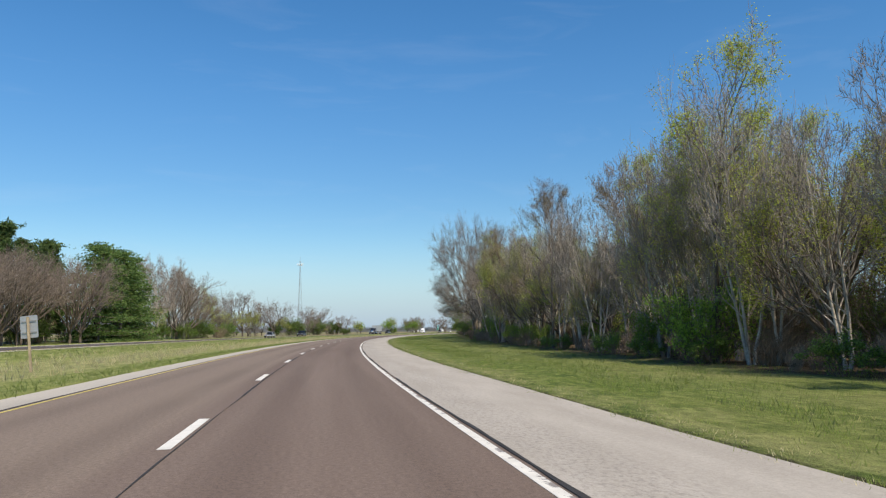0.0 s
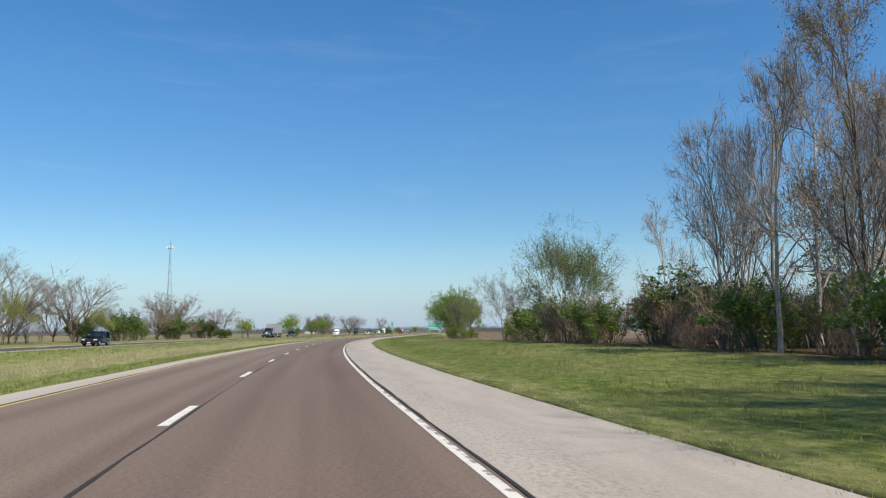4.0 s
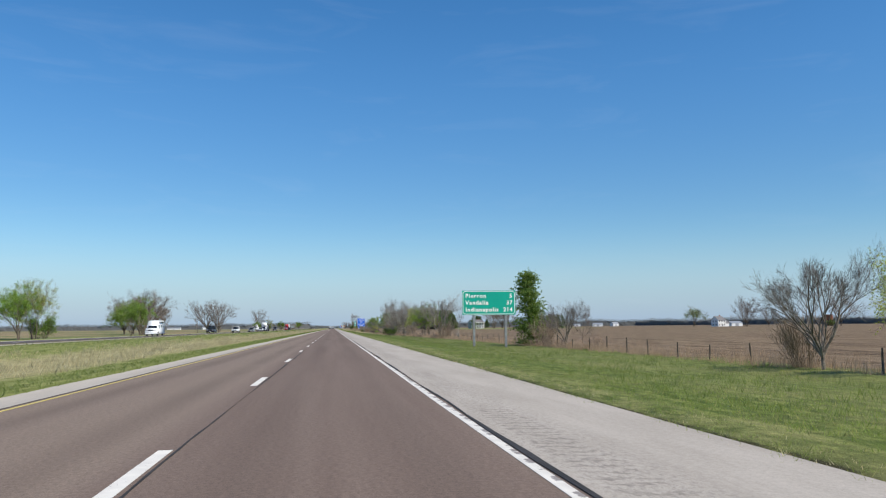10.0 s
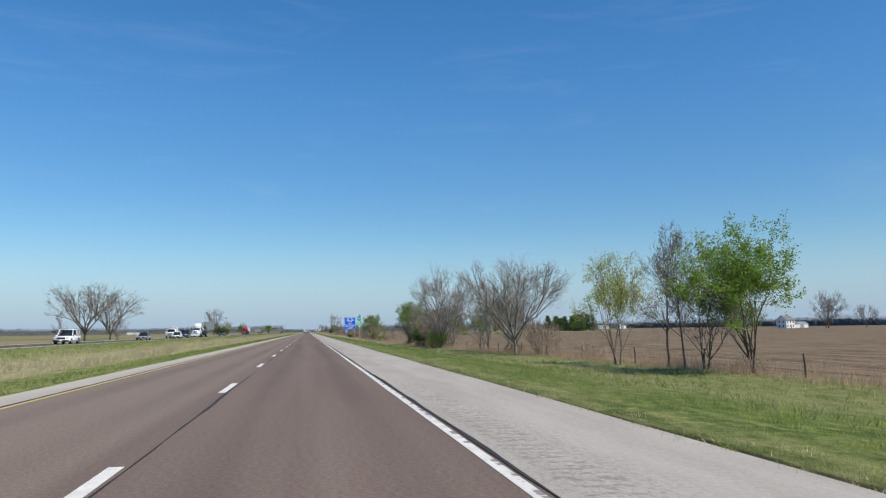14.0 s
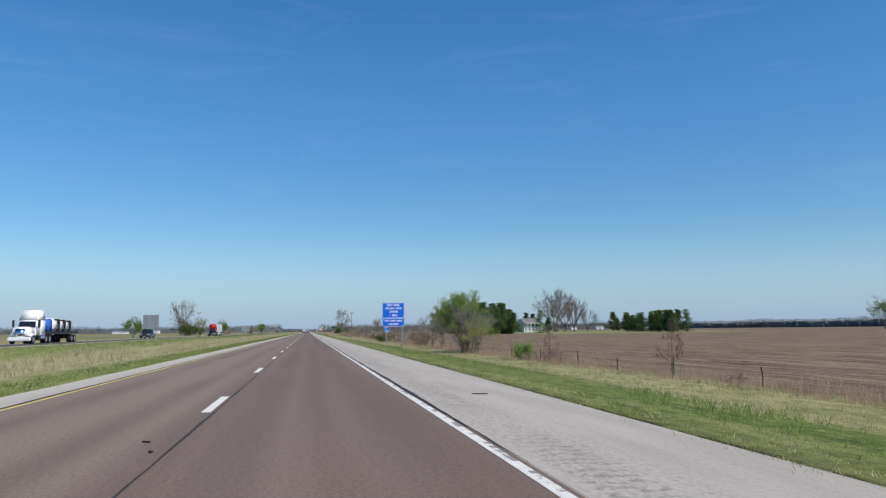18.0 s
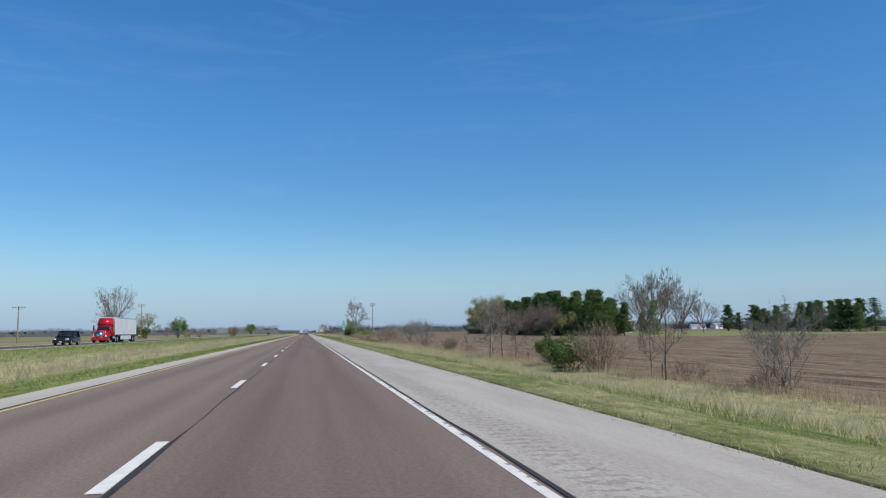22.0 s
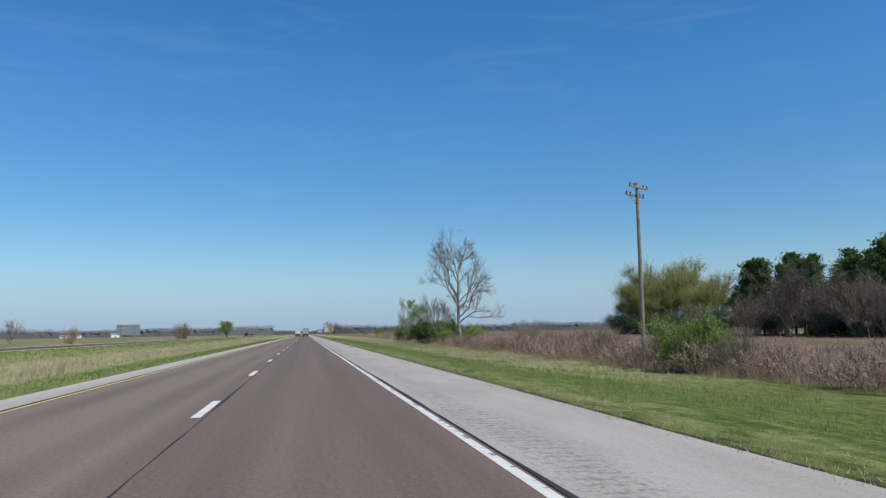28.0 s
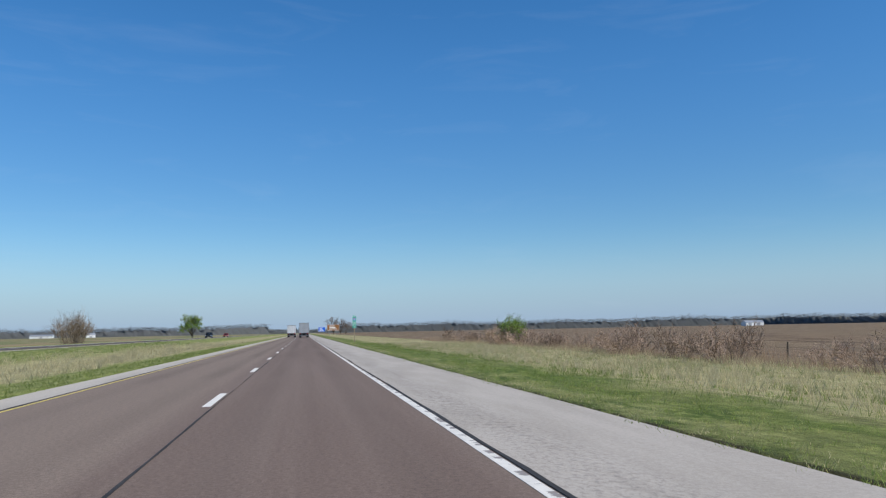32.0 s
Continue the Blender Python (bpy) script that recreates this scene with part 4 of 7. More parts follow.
kind("wood_green", 15, deciduous(35, 15, "slender", M_LEAF_BUD, 9000, 0.06, "woodland tree in fresh green leaf", width=0.5, min_r=0.009))
kind("leafy", 10, deciduous(41, 10, "round", M_LEAF, 30000, 0.07, "small tree in fresh spring leaf at the fence", stems=2, shoots=3, width=0.9))
kind("leafy_multi", 9, deciduous(42, 9, "thicket", M_LEAF, 19000, 0.080, "many-stemmed tree in fresh green leaf", stems=4, shoots=1))
kind("budding", 7, deciduous(43, 7, "thicket", M_LEAF_BUD, 7000, 0.055, "young tree in yellow-green bud", stems=3, shoots=2))
kind("column", 8, pine(56, 8, "dense upright tree in olive-green leaf", 19000, 0.22, True, 0.03, 0.09, M_LEAF_MID, "tree", 1.3))
kind("sparse", 8, deciduous(45, 8, "tall", M_LEAF, 8000, 0.06, "spreading tree with sparse fresh green leaves", width=0.8))
kind("willow", 20, deciduous(44, 20, "round", M_LEAF_WILLOW, 30000, 0.13, "large yellow-green tree beside the pine grove", width=0.9, min_r=0.016, loose=3.2))
kind("hazy", 9, deciduous(46, 9, "thicket", M_LEAF, 15000, 0.052, "grey-green tree just coming into leaf", stems=4, shoots=2, levels=1, width=0.95, loose=1.5))
kind("brush", 7, shrub(66, 7, M_LEAF_MID, 15000, 0.085, "dense dark brushwood inside the wood", 120, M_TWIG, "brushwood", 2.2, 1.3))
kind("wood_stems", 13, deciduous(36, 13, "slender", label="clump of pale straight woodland stems", pale=True, stems=3, width=0.5, min_r=0.009, shoots=2))
kind("far_bare", 10, deciduous(25, 10, "round", label="bare rounded tree beyond the opposite carriageway", min_r=0.0110, shoots=2))
kind("far_thicket", 9, deciduous(26, 9, "thicket", label="bare thicket beyond the opposite carriageway", stems=4, min_r=0.0105, shoots=2))
kind("pine", 15, pine(51, 15, "tall dark green pine tree with a bare lower trunk", 15000, 0.30, True, 0.15, 0.15, None, "pine_tree", 0.72))
kind("pine_full", 14, pine(54, 14, "broad dark green pine tree branched to the ground", 15000, 0.30, True, 0.06, 0.15, None, "pine_tree", 0.72))
kind("spruce", 18, pine(53, 18, "dark green conifer with drooping branches", 15000, 0.24, False, 0.03, 0.14, M_SPRUCE))
kind("bush", 3, shrub(61, 3, M_LEAF_DARK, 6000, 0.075, "dense dark green bush in the fence line"))
kind("bush_light", 2.5, shrub(62, 2.5, M_LEAF, 6000, 0.05, "leafy light green bush by the fence"))
kind("scrub", 3, shrub(63, 3, None, 0, 0, "bare grey-brown scrub bush in the fence line", 42, M_SCRUB))
kind("bramble", 1.6, shrub(64, 1.6, None, 0, 0, "tangle of dry red-brown brambles", 24, M_BRAMBLE, "bramble", 1.7, 0.8))
kind("undergrowth", 2.5, shrub(65, 2.5, M_LEAF_MID, 3800, 0.06, "green undergrowth at the woodland edge", 14))

# ---- the wood along the inside of the bend ----
rnd = random.Random(5)
WOOD = ("wood_bare", "wood_pale", "wood_bud", "wood_rust", "wood_bare", "wood_pale", "wood_bud", "wood_green", "wood_rust")
for k in range(72):
    s = -372 + 196 * (k + rnd.random()) / 72
    off = rnd.choice((20.5, 22.5, 25, 28.5, 32, 36, 41)) + rnd.uniform(-0.8, 0.8)
    if abs(s + 217) < 9 and off < 30:
        continue
    q, h, w = rnd.choice(WOOD if s < -225 else ("wood_bare", "wood_bare", "wood_rust")), (12.5 + rnd.uniform(-2, 2.5)) * (0.86 if s < -296 else 1.0) + 0.28 * (off - 20), rnd.uniform(0.85, 1.15)
    # the wood is thinner towards its far end
    if not (-290 < s < -232 and k % 2):
        plant(q, s, off, h, wide=w)
for k in range(36):
    plant(rnd.choice(WOOD if k < 26 else ("wood_bare", "wood_rust")), -376 + 198 * (k + rnd.random()) / 36, rnd.uniform(38, 56), rnd.uniform(10.5, 13.5), wide=rnd.uniform(0.9, 1.3))
for k in range(40):
    plant(rnd.choice(("scrub", "scrub", "undergrowth")), -374 + 200 * (k + rnd.random()) / 40, 24 + rnd.uniform(0, 8), rnd.uniform(2.2, 4.0), wide=1.2)
plant("oak", -219.4, 21.8, 20.5, 40, 0.78)
plant("oak", -216.6, 21.0, 18.5, 150, 0.72)
plant("wood_bare", -214.5, 24.0, 17.0)
for s, off, h, q in ((-313, 20.8, 16.5, "wood_green"), (-309.5, 24, 15.0, "wood_pale"), (-281, 21, 15.5, "wood_rust"), (-262, 24.5, 18, "wood_bare"), (-250, 21.5, 11.5, "wood_pale"),
                     (-240, 27, 15, "wood_bud"), (-228, 24, 17.5, "wood_rust"), (-188, 21, 13, "wood_bare"), (-185, 25, 15.5, "wood_bare"), (-178, 24, 13.5, "wood_bare"),
                     (-171, 24, 9.5, "wood_bare"), (-160.4, 20.6, 9.2, "hazy"), (-134.8, 20.8, 7.4, "bare_multi"), (-247.8, 22.8, 15.5, "wood_bare"), (-235.8, 20.9, 14.5, "wood_rust")):
    plant(q, s, off, h)
for k in range(60):
    s = -372 + 236 * (k + rnd.random()) / 72
    low = 0.6 if abs(s + 218) < 8 else 1.0
    plant(rnd.choice(("scrub", "scrub", "bramble", "undergrowth", "scrub", "bush_light")), s, 20.3 + rnd.uniform(-0.6, 2.8), rnd.uniform(0.9, 1.9) * low, wide=rnd.uniform(0.9, 1.5))
for k in range(46):
    plant(rnd.choice(("undergrowth", "scrub", "bush", "undergrowth")), -376 + 222 * (k + rnd.random()) / 46, rnd.choice((27, 33, 40, 48)) + rnd.uniform(-2, 3), rnd.uniform(3.5, 6.5), wide=1.4)
for s, off, h, q in ((-146, 22.0, 4.0, "bush"), (-151, 21.8, 4.4, "undergrowth"), (-156, 21.5, 3.6, "scrub"), (-141, 22.5, 3.6, "scrub"), (-137, 22.0, 2.6, "bush_light"), (-128, 23.5, 2.0, "scrub"), (-121, 24, 1.8, "scrub")):
    plant(q, s, off, h, wide=1.3)
# thick growth below the trees at the bend's end, and the dark inside of the wood
deep = random.Random(15)
for k in range(14):
    plant(deep.choice(("scrub", "scrub", "undergrowth")), -206 + 52 * (k + deep.random()) / 14, 21.6 + deep.uniform(-0.4, 3.0), deep.uniform(2.8, 4.2), wide=1.3)
for k in range(20):
    plant("brush", -378 + 180 * (k + deep.random()) / 20, (29, 36)[k % 2] + deep.uniform(-1.0, 2.0), deep.uniform(4.0, 6.0), wide=1.0)
for k in range(3):
    plant("brush", -192 + 11 * k, 27 + k, 3.6)
for k in range(11):
    plant("undergrowth", -372 + 142 * (k + deep.random()) / 11, 20.4 + deep.uniform(-0.5, 1.0), deep.uniform(1.0, 1.8), wide=1.5)
for k in range(28):
    plant("wood_stems", -330 + 110 * (k + deep.random()) / 30, 21.2 + deep.uniform(-0.5, 2.2), deep.uniform(9.5, 13.5), wide=deep.uniform(0.9, 1.2))
for k in range(5):
    plant("wood_stems", -203 + 30 * (k + deep.random()) / 5, 23 + deep.uniform(-0.5, 2.5), deep.uniform(9.5, 13.0), wide=0.9)
for k in range(5):
    plant("bush_light", -276 + 40 * (k + deep.random()) / 5, 21.0 + deep.uniform(0.0, 1.4), deep.uniform(2.2, 3.8))
plant("bush_light", -312, 20.8, 4.2)
plant("bush_light", -305, 21.4, 3.4)
for k in range(13):
    plant(("wood_bud", "wood_pale", "wood_bud")[k % 3], -345 + 107 * (k + deep.random()) / 13, 23 + deep.uniform(-1.0, 3.5), deep.uniform(7.5, 11.0), wide=deep.uniform(1.0, 1.3))
for s, off, h in ((-260, 29, 9), (-246, 28, 9.5), (-236, 27, 10), (-228, 25.5, 11), (-318, 29, 9)):
    plant("spruce", s, off, h, wide=1.3)

# ---- trees and bushes along the right-hand fence ----
FENCE_ROW = (("hazy", -52.8, 21.2, 10.0), ("hazy", -57.5, 22.4, 9.6), ("leafy_multi", -72.4, 21.5, 9.9), ("leafy_multi", -68.5, 22.6, 9.4), ("bare_multi", -64.5, 22.8, 7.0), ("hazy", -76.2, 22.6, 8.6), ("bare_multi", -79.0, 22.2, 7.6), ("bare_thin", -75.0, 21.2, 7.0), ("bramble", -84.0, 22.2, 1.9), ("bramble", -87.0, 22.6, 2.1), ("bramble", -90.0, 22.2, 2.0), ("scrub", -88.5, 23.2, 1.8), ("bush_light", -80.0, 20.8, 3.0),
             ("sparse", -91.6, 22.3, 5.9), ("bush_light", -93.5, 21.6, 2.2), ("bare", 12.2, 21.2, 4.7), ("budding", 7.8, 22.6, 5.0), ("scrub", 14.5, 22.0, 2.4), ("column", 59.8, 21.6, 7.3), ("scrub", 57.0, 22.3, 3.0),
             ("bare", 49.6, 22.2, 4.1), ("bare_thin", 46.0, 22.6, 4.0), ("snag", 106.3, 22.1, 5.9), ("bare", 126.6, 21.8, 7.8), ("scrub", 123.5, 22.2, 3.2), ("budding", 163.2, 20.6, 6.8),
             ("bare_thin", 159.7, 22.2, 8.3), ("bare_thin", 157.5, 22.0, 7.4), ("bare_multi", 155.8, 22.4, 6.5), ("leafy_multi", 152.5, 23.0, 7.3), ("bare", 187.6, 20.8, 9.2), ("bare_multi", 192.0, 22.0, 7.2), ("bare_multi", 197.0, 22.6, 6.8),
             ("bare_multi", 203.0, 22.0, 7.5), ("scrub", 184.0, 22.4, 3.4), ("budding", 208.0, 22.4, 5.2), ("bare_multi", 226.5, 22.4, 8.0), ("bare_multi", 236.0, 22.2, 7.0), ("scrub", 240.5, 21.8, 5.5), ("scrub", 233.0, 22.0, 4.0), ("bush", 250.4, 21.6, 3.2), ("bush", 247.0, 21.8, 3.0), ("bare_multi", 249.2, 22.3, 6.4), ("bare_multi", 244.2, 21.8, 7.4),
             ("bush_light", 228.5, 20.4, 2.6), ("leafy", 265.8, 21.0, 8.3), ("bare_multi", 267.0, 21.6, 5.0), ("bare_thin", 256.0, 21.2, 7.0), ("scrub", 258.5, 21.8, 2.6), ("bush_light", 325.4, 21.4, 1.8), ("bare_thin", 318.5, 21.6, 3.2), ("bare_thin", 296.0, 21.2, 3.4),
             ("leafy", 353.3, 21.1, 7.8), ("bare_multi", 348.8, 21.8, 6.0), ("budding", 344.8, 21.5, 4.2), ("scrub", 351.0, 21.6, 3.0), ("bare_multi", 361.0, 22.5, 3.0), ("bare_multi", 370.4, 21.5, 5.3), ("bare", 378.6, 21.5, 4.9), ("scrub", 391.1, 21.8, 2.7),
             ("scrub", 398.0, 22.4, 3.8), ("bare_multi", 412.0, 22.6, 3.0), ("bare_multi", 428.0, 22.6, 4.0), ("bare_thin", 438.1, 21.9, 6.4), ("bare_thin", 441.0, 22.4, 4.0), ("bush", 456.6, 21.9, 2.8), ("dead_tree", 477.8, 21.4, 6.8), ("bare_thin", 474.5, 21.8, 6.0), ("bare_thin", 481.0, 22.4, 5.4), ("bare_thin", 470.0, 22.0, 4.6),
             ("bush", 449.0, 19.8, 2.4), ("scrub", 447.0, 21.6, 3.4), ("bare_thin", 492.4, 22.0, 2.9), ("scrub", 506.7, 22.0, 2.1), ("scrub", 505.4, 22.3, 1.9), ("bush_light", 507.5, 22.3, 1.3), ("bare_thin", 526.6, 22.0, 4.6), ("scrub", 527.5, 22.2, 1.8), ("scrub", 530.5, 22.4, 1.6), ("bare_multi", 548.0, 23.5, 4.6), ("bare_multi", 560.0, 24.0, 5.0), ("bare_multi", 566.0, 24.5, 4.8), ("bare_multi", 553.0, 25.0, 5.2),
             ("bush_light", 648.9, 22.0, 3.3), ("bush_light", 647.2, 22.4, 2.4), ("scrub", 645.0, 22.6, 2.4), ("scrub", 652.0, 22.6, 2.8), ("dead_tree", 711.3, 22.0, 15.8), ("bush_light", 707.5, 23.0, 3.0), ("scrub", 712.5, 22.8, 2.4), ("bush", 735.0, 22.4, 4.5), ("bush_light", 731.5, 22.8, 3.4), ("bush_light", 722.0, 22.6, 2.4), ("bush_light", 739.5, 22.0, 2.8), ("budding", 745.0, 23.0, 3.4),
             ("bare_thin", 767.2, 21.6, 8.9), ("bush", 769.5, 21.8, 2.8), ("bare_thin", 763.0, 22.4, 6.0), ("bare_thin", 760.0, 22.2, 5.6), ("bare_thin", 756.5, 22.6, 6.0), ("bare_thin", 753.5, 22.4, 5.4), ("sparse", 750.3, 21.8, 7.8), ("bush_light", 831.7, 22.7, 3.0), ("scrub", 838.0, 22.4, 2.0))
plant("bare", 229.6, 21.2, 11.6, 150, 0.8)
plant("bare", 727.5, 22.0, 7.6, 60, 0.72)
for q, s, off, h in FENCE_ROW:
    plant(q, s, off, h, wide={"leafy": 1.1, "bare": 1.1, "column": 1.15, "bush": 1.4}.get(q, 1.1))
# brambles and rough growth that line the fence
for k in range(250):
    s = -98 + 960 * (k + rnd.random()) / 250
    dense = 1.0 if 585 < s < 860 else 0.3
    if rnd.random() > dense:
        continue
    plant("bramble", s, 22.0 + rnd.uniform(-0.8, 1.8), rnd.uniform(1.1, 2.1) * (1.0 if dense == 1.0 else 0.65), wide=rnd.uniform(1.0, 1.7))

for k in range(46):
    plant("bramble", 584 + 118 * (k + deep.random()) / 46, 21.6 + deep.uniform(-0.8, 2.2), deep.uniform(1.1, 1.9), wide=deep.uniform(1.2, 1.8))

# bare bushes standing out into the field
for s, off, h, q in ((669, 25, 2.4, "scrub"), (676, 26, 2.6, "scrub"), (684, 26, 2.2, "scrub"), (693, 26, 2.5, "scrub"), (704, 29, 3.2, "bare_multi"), (716, 34, 3.6, "bare_multi"), (728, 37, 3.2, "scrub"), (742, 40, 3.8, "bare_multi"), (588, 23, 3.6, "scrub"), (592, 24, 4.4, "bare_multi"), (597, 23, 4.0, "bare_multi"), (603, 24.5, 4.6, "bare_multi"), (608, 23, 3.4, "scrub"), (613, 24, 3.8, "bare_multi"), (620, 24, 3.0, "scrub"), (662, 23, 2.6, "scrub"), (735, 24.5, 4.4, "bush"), (738, 21.8, 3.8, "bush")):
    plant(q, s, off, h, wide=1.15)

# ---- beyond the opposite carriageway ----
for s, off, h in ((-214, -44, 17.0), (-210, -46, 18.0), (-206, -43.5, 17.0), (-203, -45.5, 17.5), (-199, -44.5, 16.5), (-195, -46.5, 15.5), (-190, -48, 13.0), (-186, -49, 10.0)):
    plant("spruce", s, off, h, wide=1.6)
LEFT_ROW = ( ("wood_bare", -172, -49, 19), ("wood_bare", -165, -52, 20), ("wood_rust", -178, -51, 18), ("far_bare", -150, -50, 15), ("far_bare", -160, -49, 16),
            ("wood_bare", -152, -55, 20), ("wood_bare", -144.9, -53, 21.5), ("wood_rust", -138, -56, 19), ("wood_bare", -158, -48, 18), ("wood_bud", -131, -55, 16), ("far_thicket", -124, -56, 11), ("far_thicket", -116, -55, 10), ("budding", -108, -56, 8.5), ("far_thicket", -100, -57, 10), ("far_bare", -83.6, -57.7, 15.6), ("far_thicket", -76, -56, 9),
            ("far_bare", -64.2, -53, 12.8), ("bush", -60, -54, 5), ("budding", -48, -56, 7), ("far_thicket", -36, -58, 8), ("bush_light", -20, -58, 5), ("far_thicket", -6, -59, 11), ("far_bare", 5.7, -59.9, 13.4), ("far_thicket", 12, -60, 10), ("far_bare", 27.5, -51.7, 9.6), ("bush", 22, -50, 3.5), ("bush", 31, -51, 3.2), ("budding", 46, -50, 7), ("leafy_multi", 50, -49, 6.5),
            ("leafy_multi", 117, -49, 9.0), ("budding", 122, -48.5, 10.2), ("bush_light", 126, -49, 4.5), ("leafy_multi", 166.8, -42, 8.8), ("leafy_multi", 175, -46, 8.2), ("far_bare", 194, -48, 12), ("far_bare", 204, -50, 10.5), ("far_thicket", 212, -48, 9), ("far_thicket", 220, -48, 8.5), ("far_thicket", 184, -45, 7), ("leafy", 216, -58, 8.5), ("far_bare", 225.8, -58, 11.5), ("far_thicket", 233, -58, 9.0), ("far_bare", 311, -50, 13.5), ("far_bare", 322, -47, 12.0), ("far_thicket", 333, -48, 6.5), ("bare_thin", 300, -52, 7),
            ("leafy_multi", 480, -46, 6.0), ("far_thicket", 654, -59, 9), ("far_thicket", 662, -62, 10), ("bush", 640, -56, 6), ("bush", 648, -56, 5.5), ("budding", 690, -56, 9.5), ("leafy_multi", 699, -46, 8.2), ("far_thicket", 704, -47, 6.0), ("bush", 686, -56, 5), ("bush", 668, -57, 6), ("scrub", 724, -46, 4.5), ("leafy", 1116, -47.5, 10.5), ("far_thicket", 815, -70, 6), ("scrub", 800, -52, 4), ("scrub", 930, -47, 7), ("scrub", 936, -48, 6))
plant("far_bare", 678.7, -64, 18.5, wide=0.72)
for q, s, off, h in LEFT_ROW:
    plant(q, s, off, h, wide=1.25 if q in ("far_bare", "leafy") else 1.1)

for k in range(34):
    plant(rnd.choice(("far_thicket", "far_thicket", "far_bare", "bush", "budding")), -184 + 218 * (k + rnd.random()) / 34, -56 + rnd.uniform(-5, 4), rnd.uniform(4.0, 9.0), wide=1.2)
for k in range(9):
    plant("far_bare", -258 + 36 * (k + rnd.random()) / 9, -44 + rnd.uniform(-3, 1.5), rnd.uniform(11.5, 14), wide=1.0)
for k in range(8):
    plant("pine_full", -262 + 66 * (k + rnd.random()) / 8, -56 + rnd.uniform(-4, 4), rnd.uniform(16, 19), wide=1.1)
for k in range(26):
    plant(rnd.choice(("undergrowth", "scrub", "bush")), -256 + 140 * (k + rnd.random()) / 26, -51 + rnd.uniform(-3, 4), rnd.uniform(3, 5.5), wide=1.4)
for k in range(7):
    plant("wood_bare", -186 + 46 * (k + rnd.random()) / 7, -50 + rnd.uniform(-5, 3), rnd.uniform(14, 19), wide=1.2)

# ---- pine grove and farm trees behind the right-hand field ----
for s, off, h in ((828, 105, 17.0), (822, 103, 20.0), (817, 106, 19), (807, 103, 20), (797, 105, 17), (788, 103, 15), (822, 98, 13), (803, 98, 14)):
    plant("willow", s, off, h, wide=1.15)
for s, off, h in ((838, 102, 7.0), (824, 97, 6.5), (808, 97, 7.0), (793, 98, 7.0), (780, 100, 7.0)):
    plant("brush", s, off, h)
for k in range(60):
    f = (k + rnd.random()) / 60
    s = 634 + 138 * f
    plant(rnd.choice(("pine", "pine", "pine_full", "spruce")) if s > 668 else rnd.choice(("pine_full", "spruce")), s, (96 if k % 2 else 104) + 6 * f + rnd.uniform(-2, 2.5), (rnd.uniform(10.5, 13.5) if s < 656 else rnd.uniform(11.5, 17.8) + 1.5 * f), wide=rnd.uniform(0.9, 1.25))
for k in range(16):
    plant(rnd.choice(("far_thicket", "scrub", "far_thicket", "budding")), 650 + 130 * (k + rnd.random()) / 16, 92 + rnd.uniform(-1.5, 2.5), rnd.uniform(5, 9))
for k in range(34):
    plant(rnd.choice(("bush", "far_thicket", "scrub")), 636 + 136 * (k + rnd.random()) / 34, 104 + rnd.uniform(-2, 8), rnd.uniform(4, 7), wide=1.6)
for k in range(26):
    plant(rnd.choice(("pine_full", "pine_full", "spruce")), 636 + 80 * (k + rnd.random()) / 26, 199 + rnd.uniform(-4, 5), rnd.uniform(8.5, 12.5), wide=rnd.uniform(1.1, 1.5))
for s, off, h, q in ((658, 127, 12.6, "spruce"), (729, 199, 12.5, "pine_full"), (747, 165, 29, "far_bare"), (752, 174, 24, "far_bare"), (735, 162, 20, "far_thicket"), (710, 165, 20, "far_bare"), (722, 152, 9, "pine_full"), (748, 150, 12, "pine_full"), (764, 150, 13, "pine_full"), (700, 170, 14, "far_bare"),
                     (648, 332, 18.5, "hazy"), (560, 333, 24, "far_thicket"), (566, 338, 15, "far_bare"), (522, 330, 14, "far_bare"), (486, 356, 5, "bush"), (479, 352, 4, "bush"), (515, 352, 4, "bush"), (483, 362, 21.5, "far_bare"),
                     (1280, 22, 12, "far_bare"), (1290, 27, 11, "far_bare"), (1276, 30, 9, "far_thicket")):
    plant(q, s, off, h, wide=0.95 if q == "far_bare" else 1.25)

for k in range(17):
    plant("brown_thicket", 662 + 84 * (k + rnd.random()) / 17, 91 + rnd.uniform(-2.0, 2.0), rnd.uniform(6.0, 13.5), wide=rnd.uniform(0.9, 1.2))

# ---- grass blades, far woods ----
def blades(name, label, s, off, height, width, material, per, seed, lean=0.35):
    """Tufts of per blades at (s, off); one joined mesh."""
    rng = np.random.default_rng(seed)
    n = len(s) * per
    ss = np.repeat(s, per) + rng.normal(0, 0.07, n)
    oo = np.repeat(off, per) + rng.normal(0, 0.07, n)
    x, y = place(ss, oo)
    z = gz(ss, oo) - 0.03
    h = np.repeat(height, per) * rng.uniform(0.55, 1.15, n)
    a = rng.uniform(0, 2 * math.pi, n)
    w = width * rng.uniform(0.6, 1.4, n)
    base = np.stack([x, y, z], -1)
    side = np.stack([np.cos(a), np.sin(a), np.zeros(n)], -1) * w[:, None]
    b = rng.uniform(0, 2 * math.pi, n)
    tip = base + np.stack([np.cos(b) * h * lean, np.sin(b) * h * lean, h], -1)
    verts = np.stack([base - side, base + side, tip], 1).reshape(-1, 3)
    faces = np.arange(n)[:, None] * 3 + np.arange(3)[None, :]
    return tagged(new(name, quick_mesh(name, verts, faces, material)), label, "grass", kind="stuff")


def scatter(count, s0, s1, o0, o1, seed, keep=None):
    rng = np.random.default_rng(seed)
    s, o = rng.uniform(s0, s1, count), rng.uniform(o0, o1, count)
    if keep is not None:
        k = rng.uniform(0, 1, count) < keep(s, o)
        s, o = s[k], o[k]
    return s, o


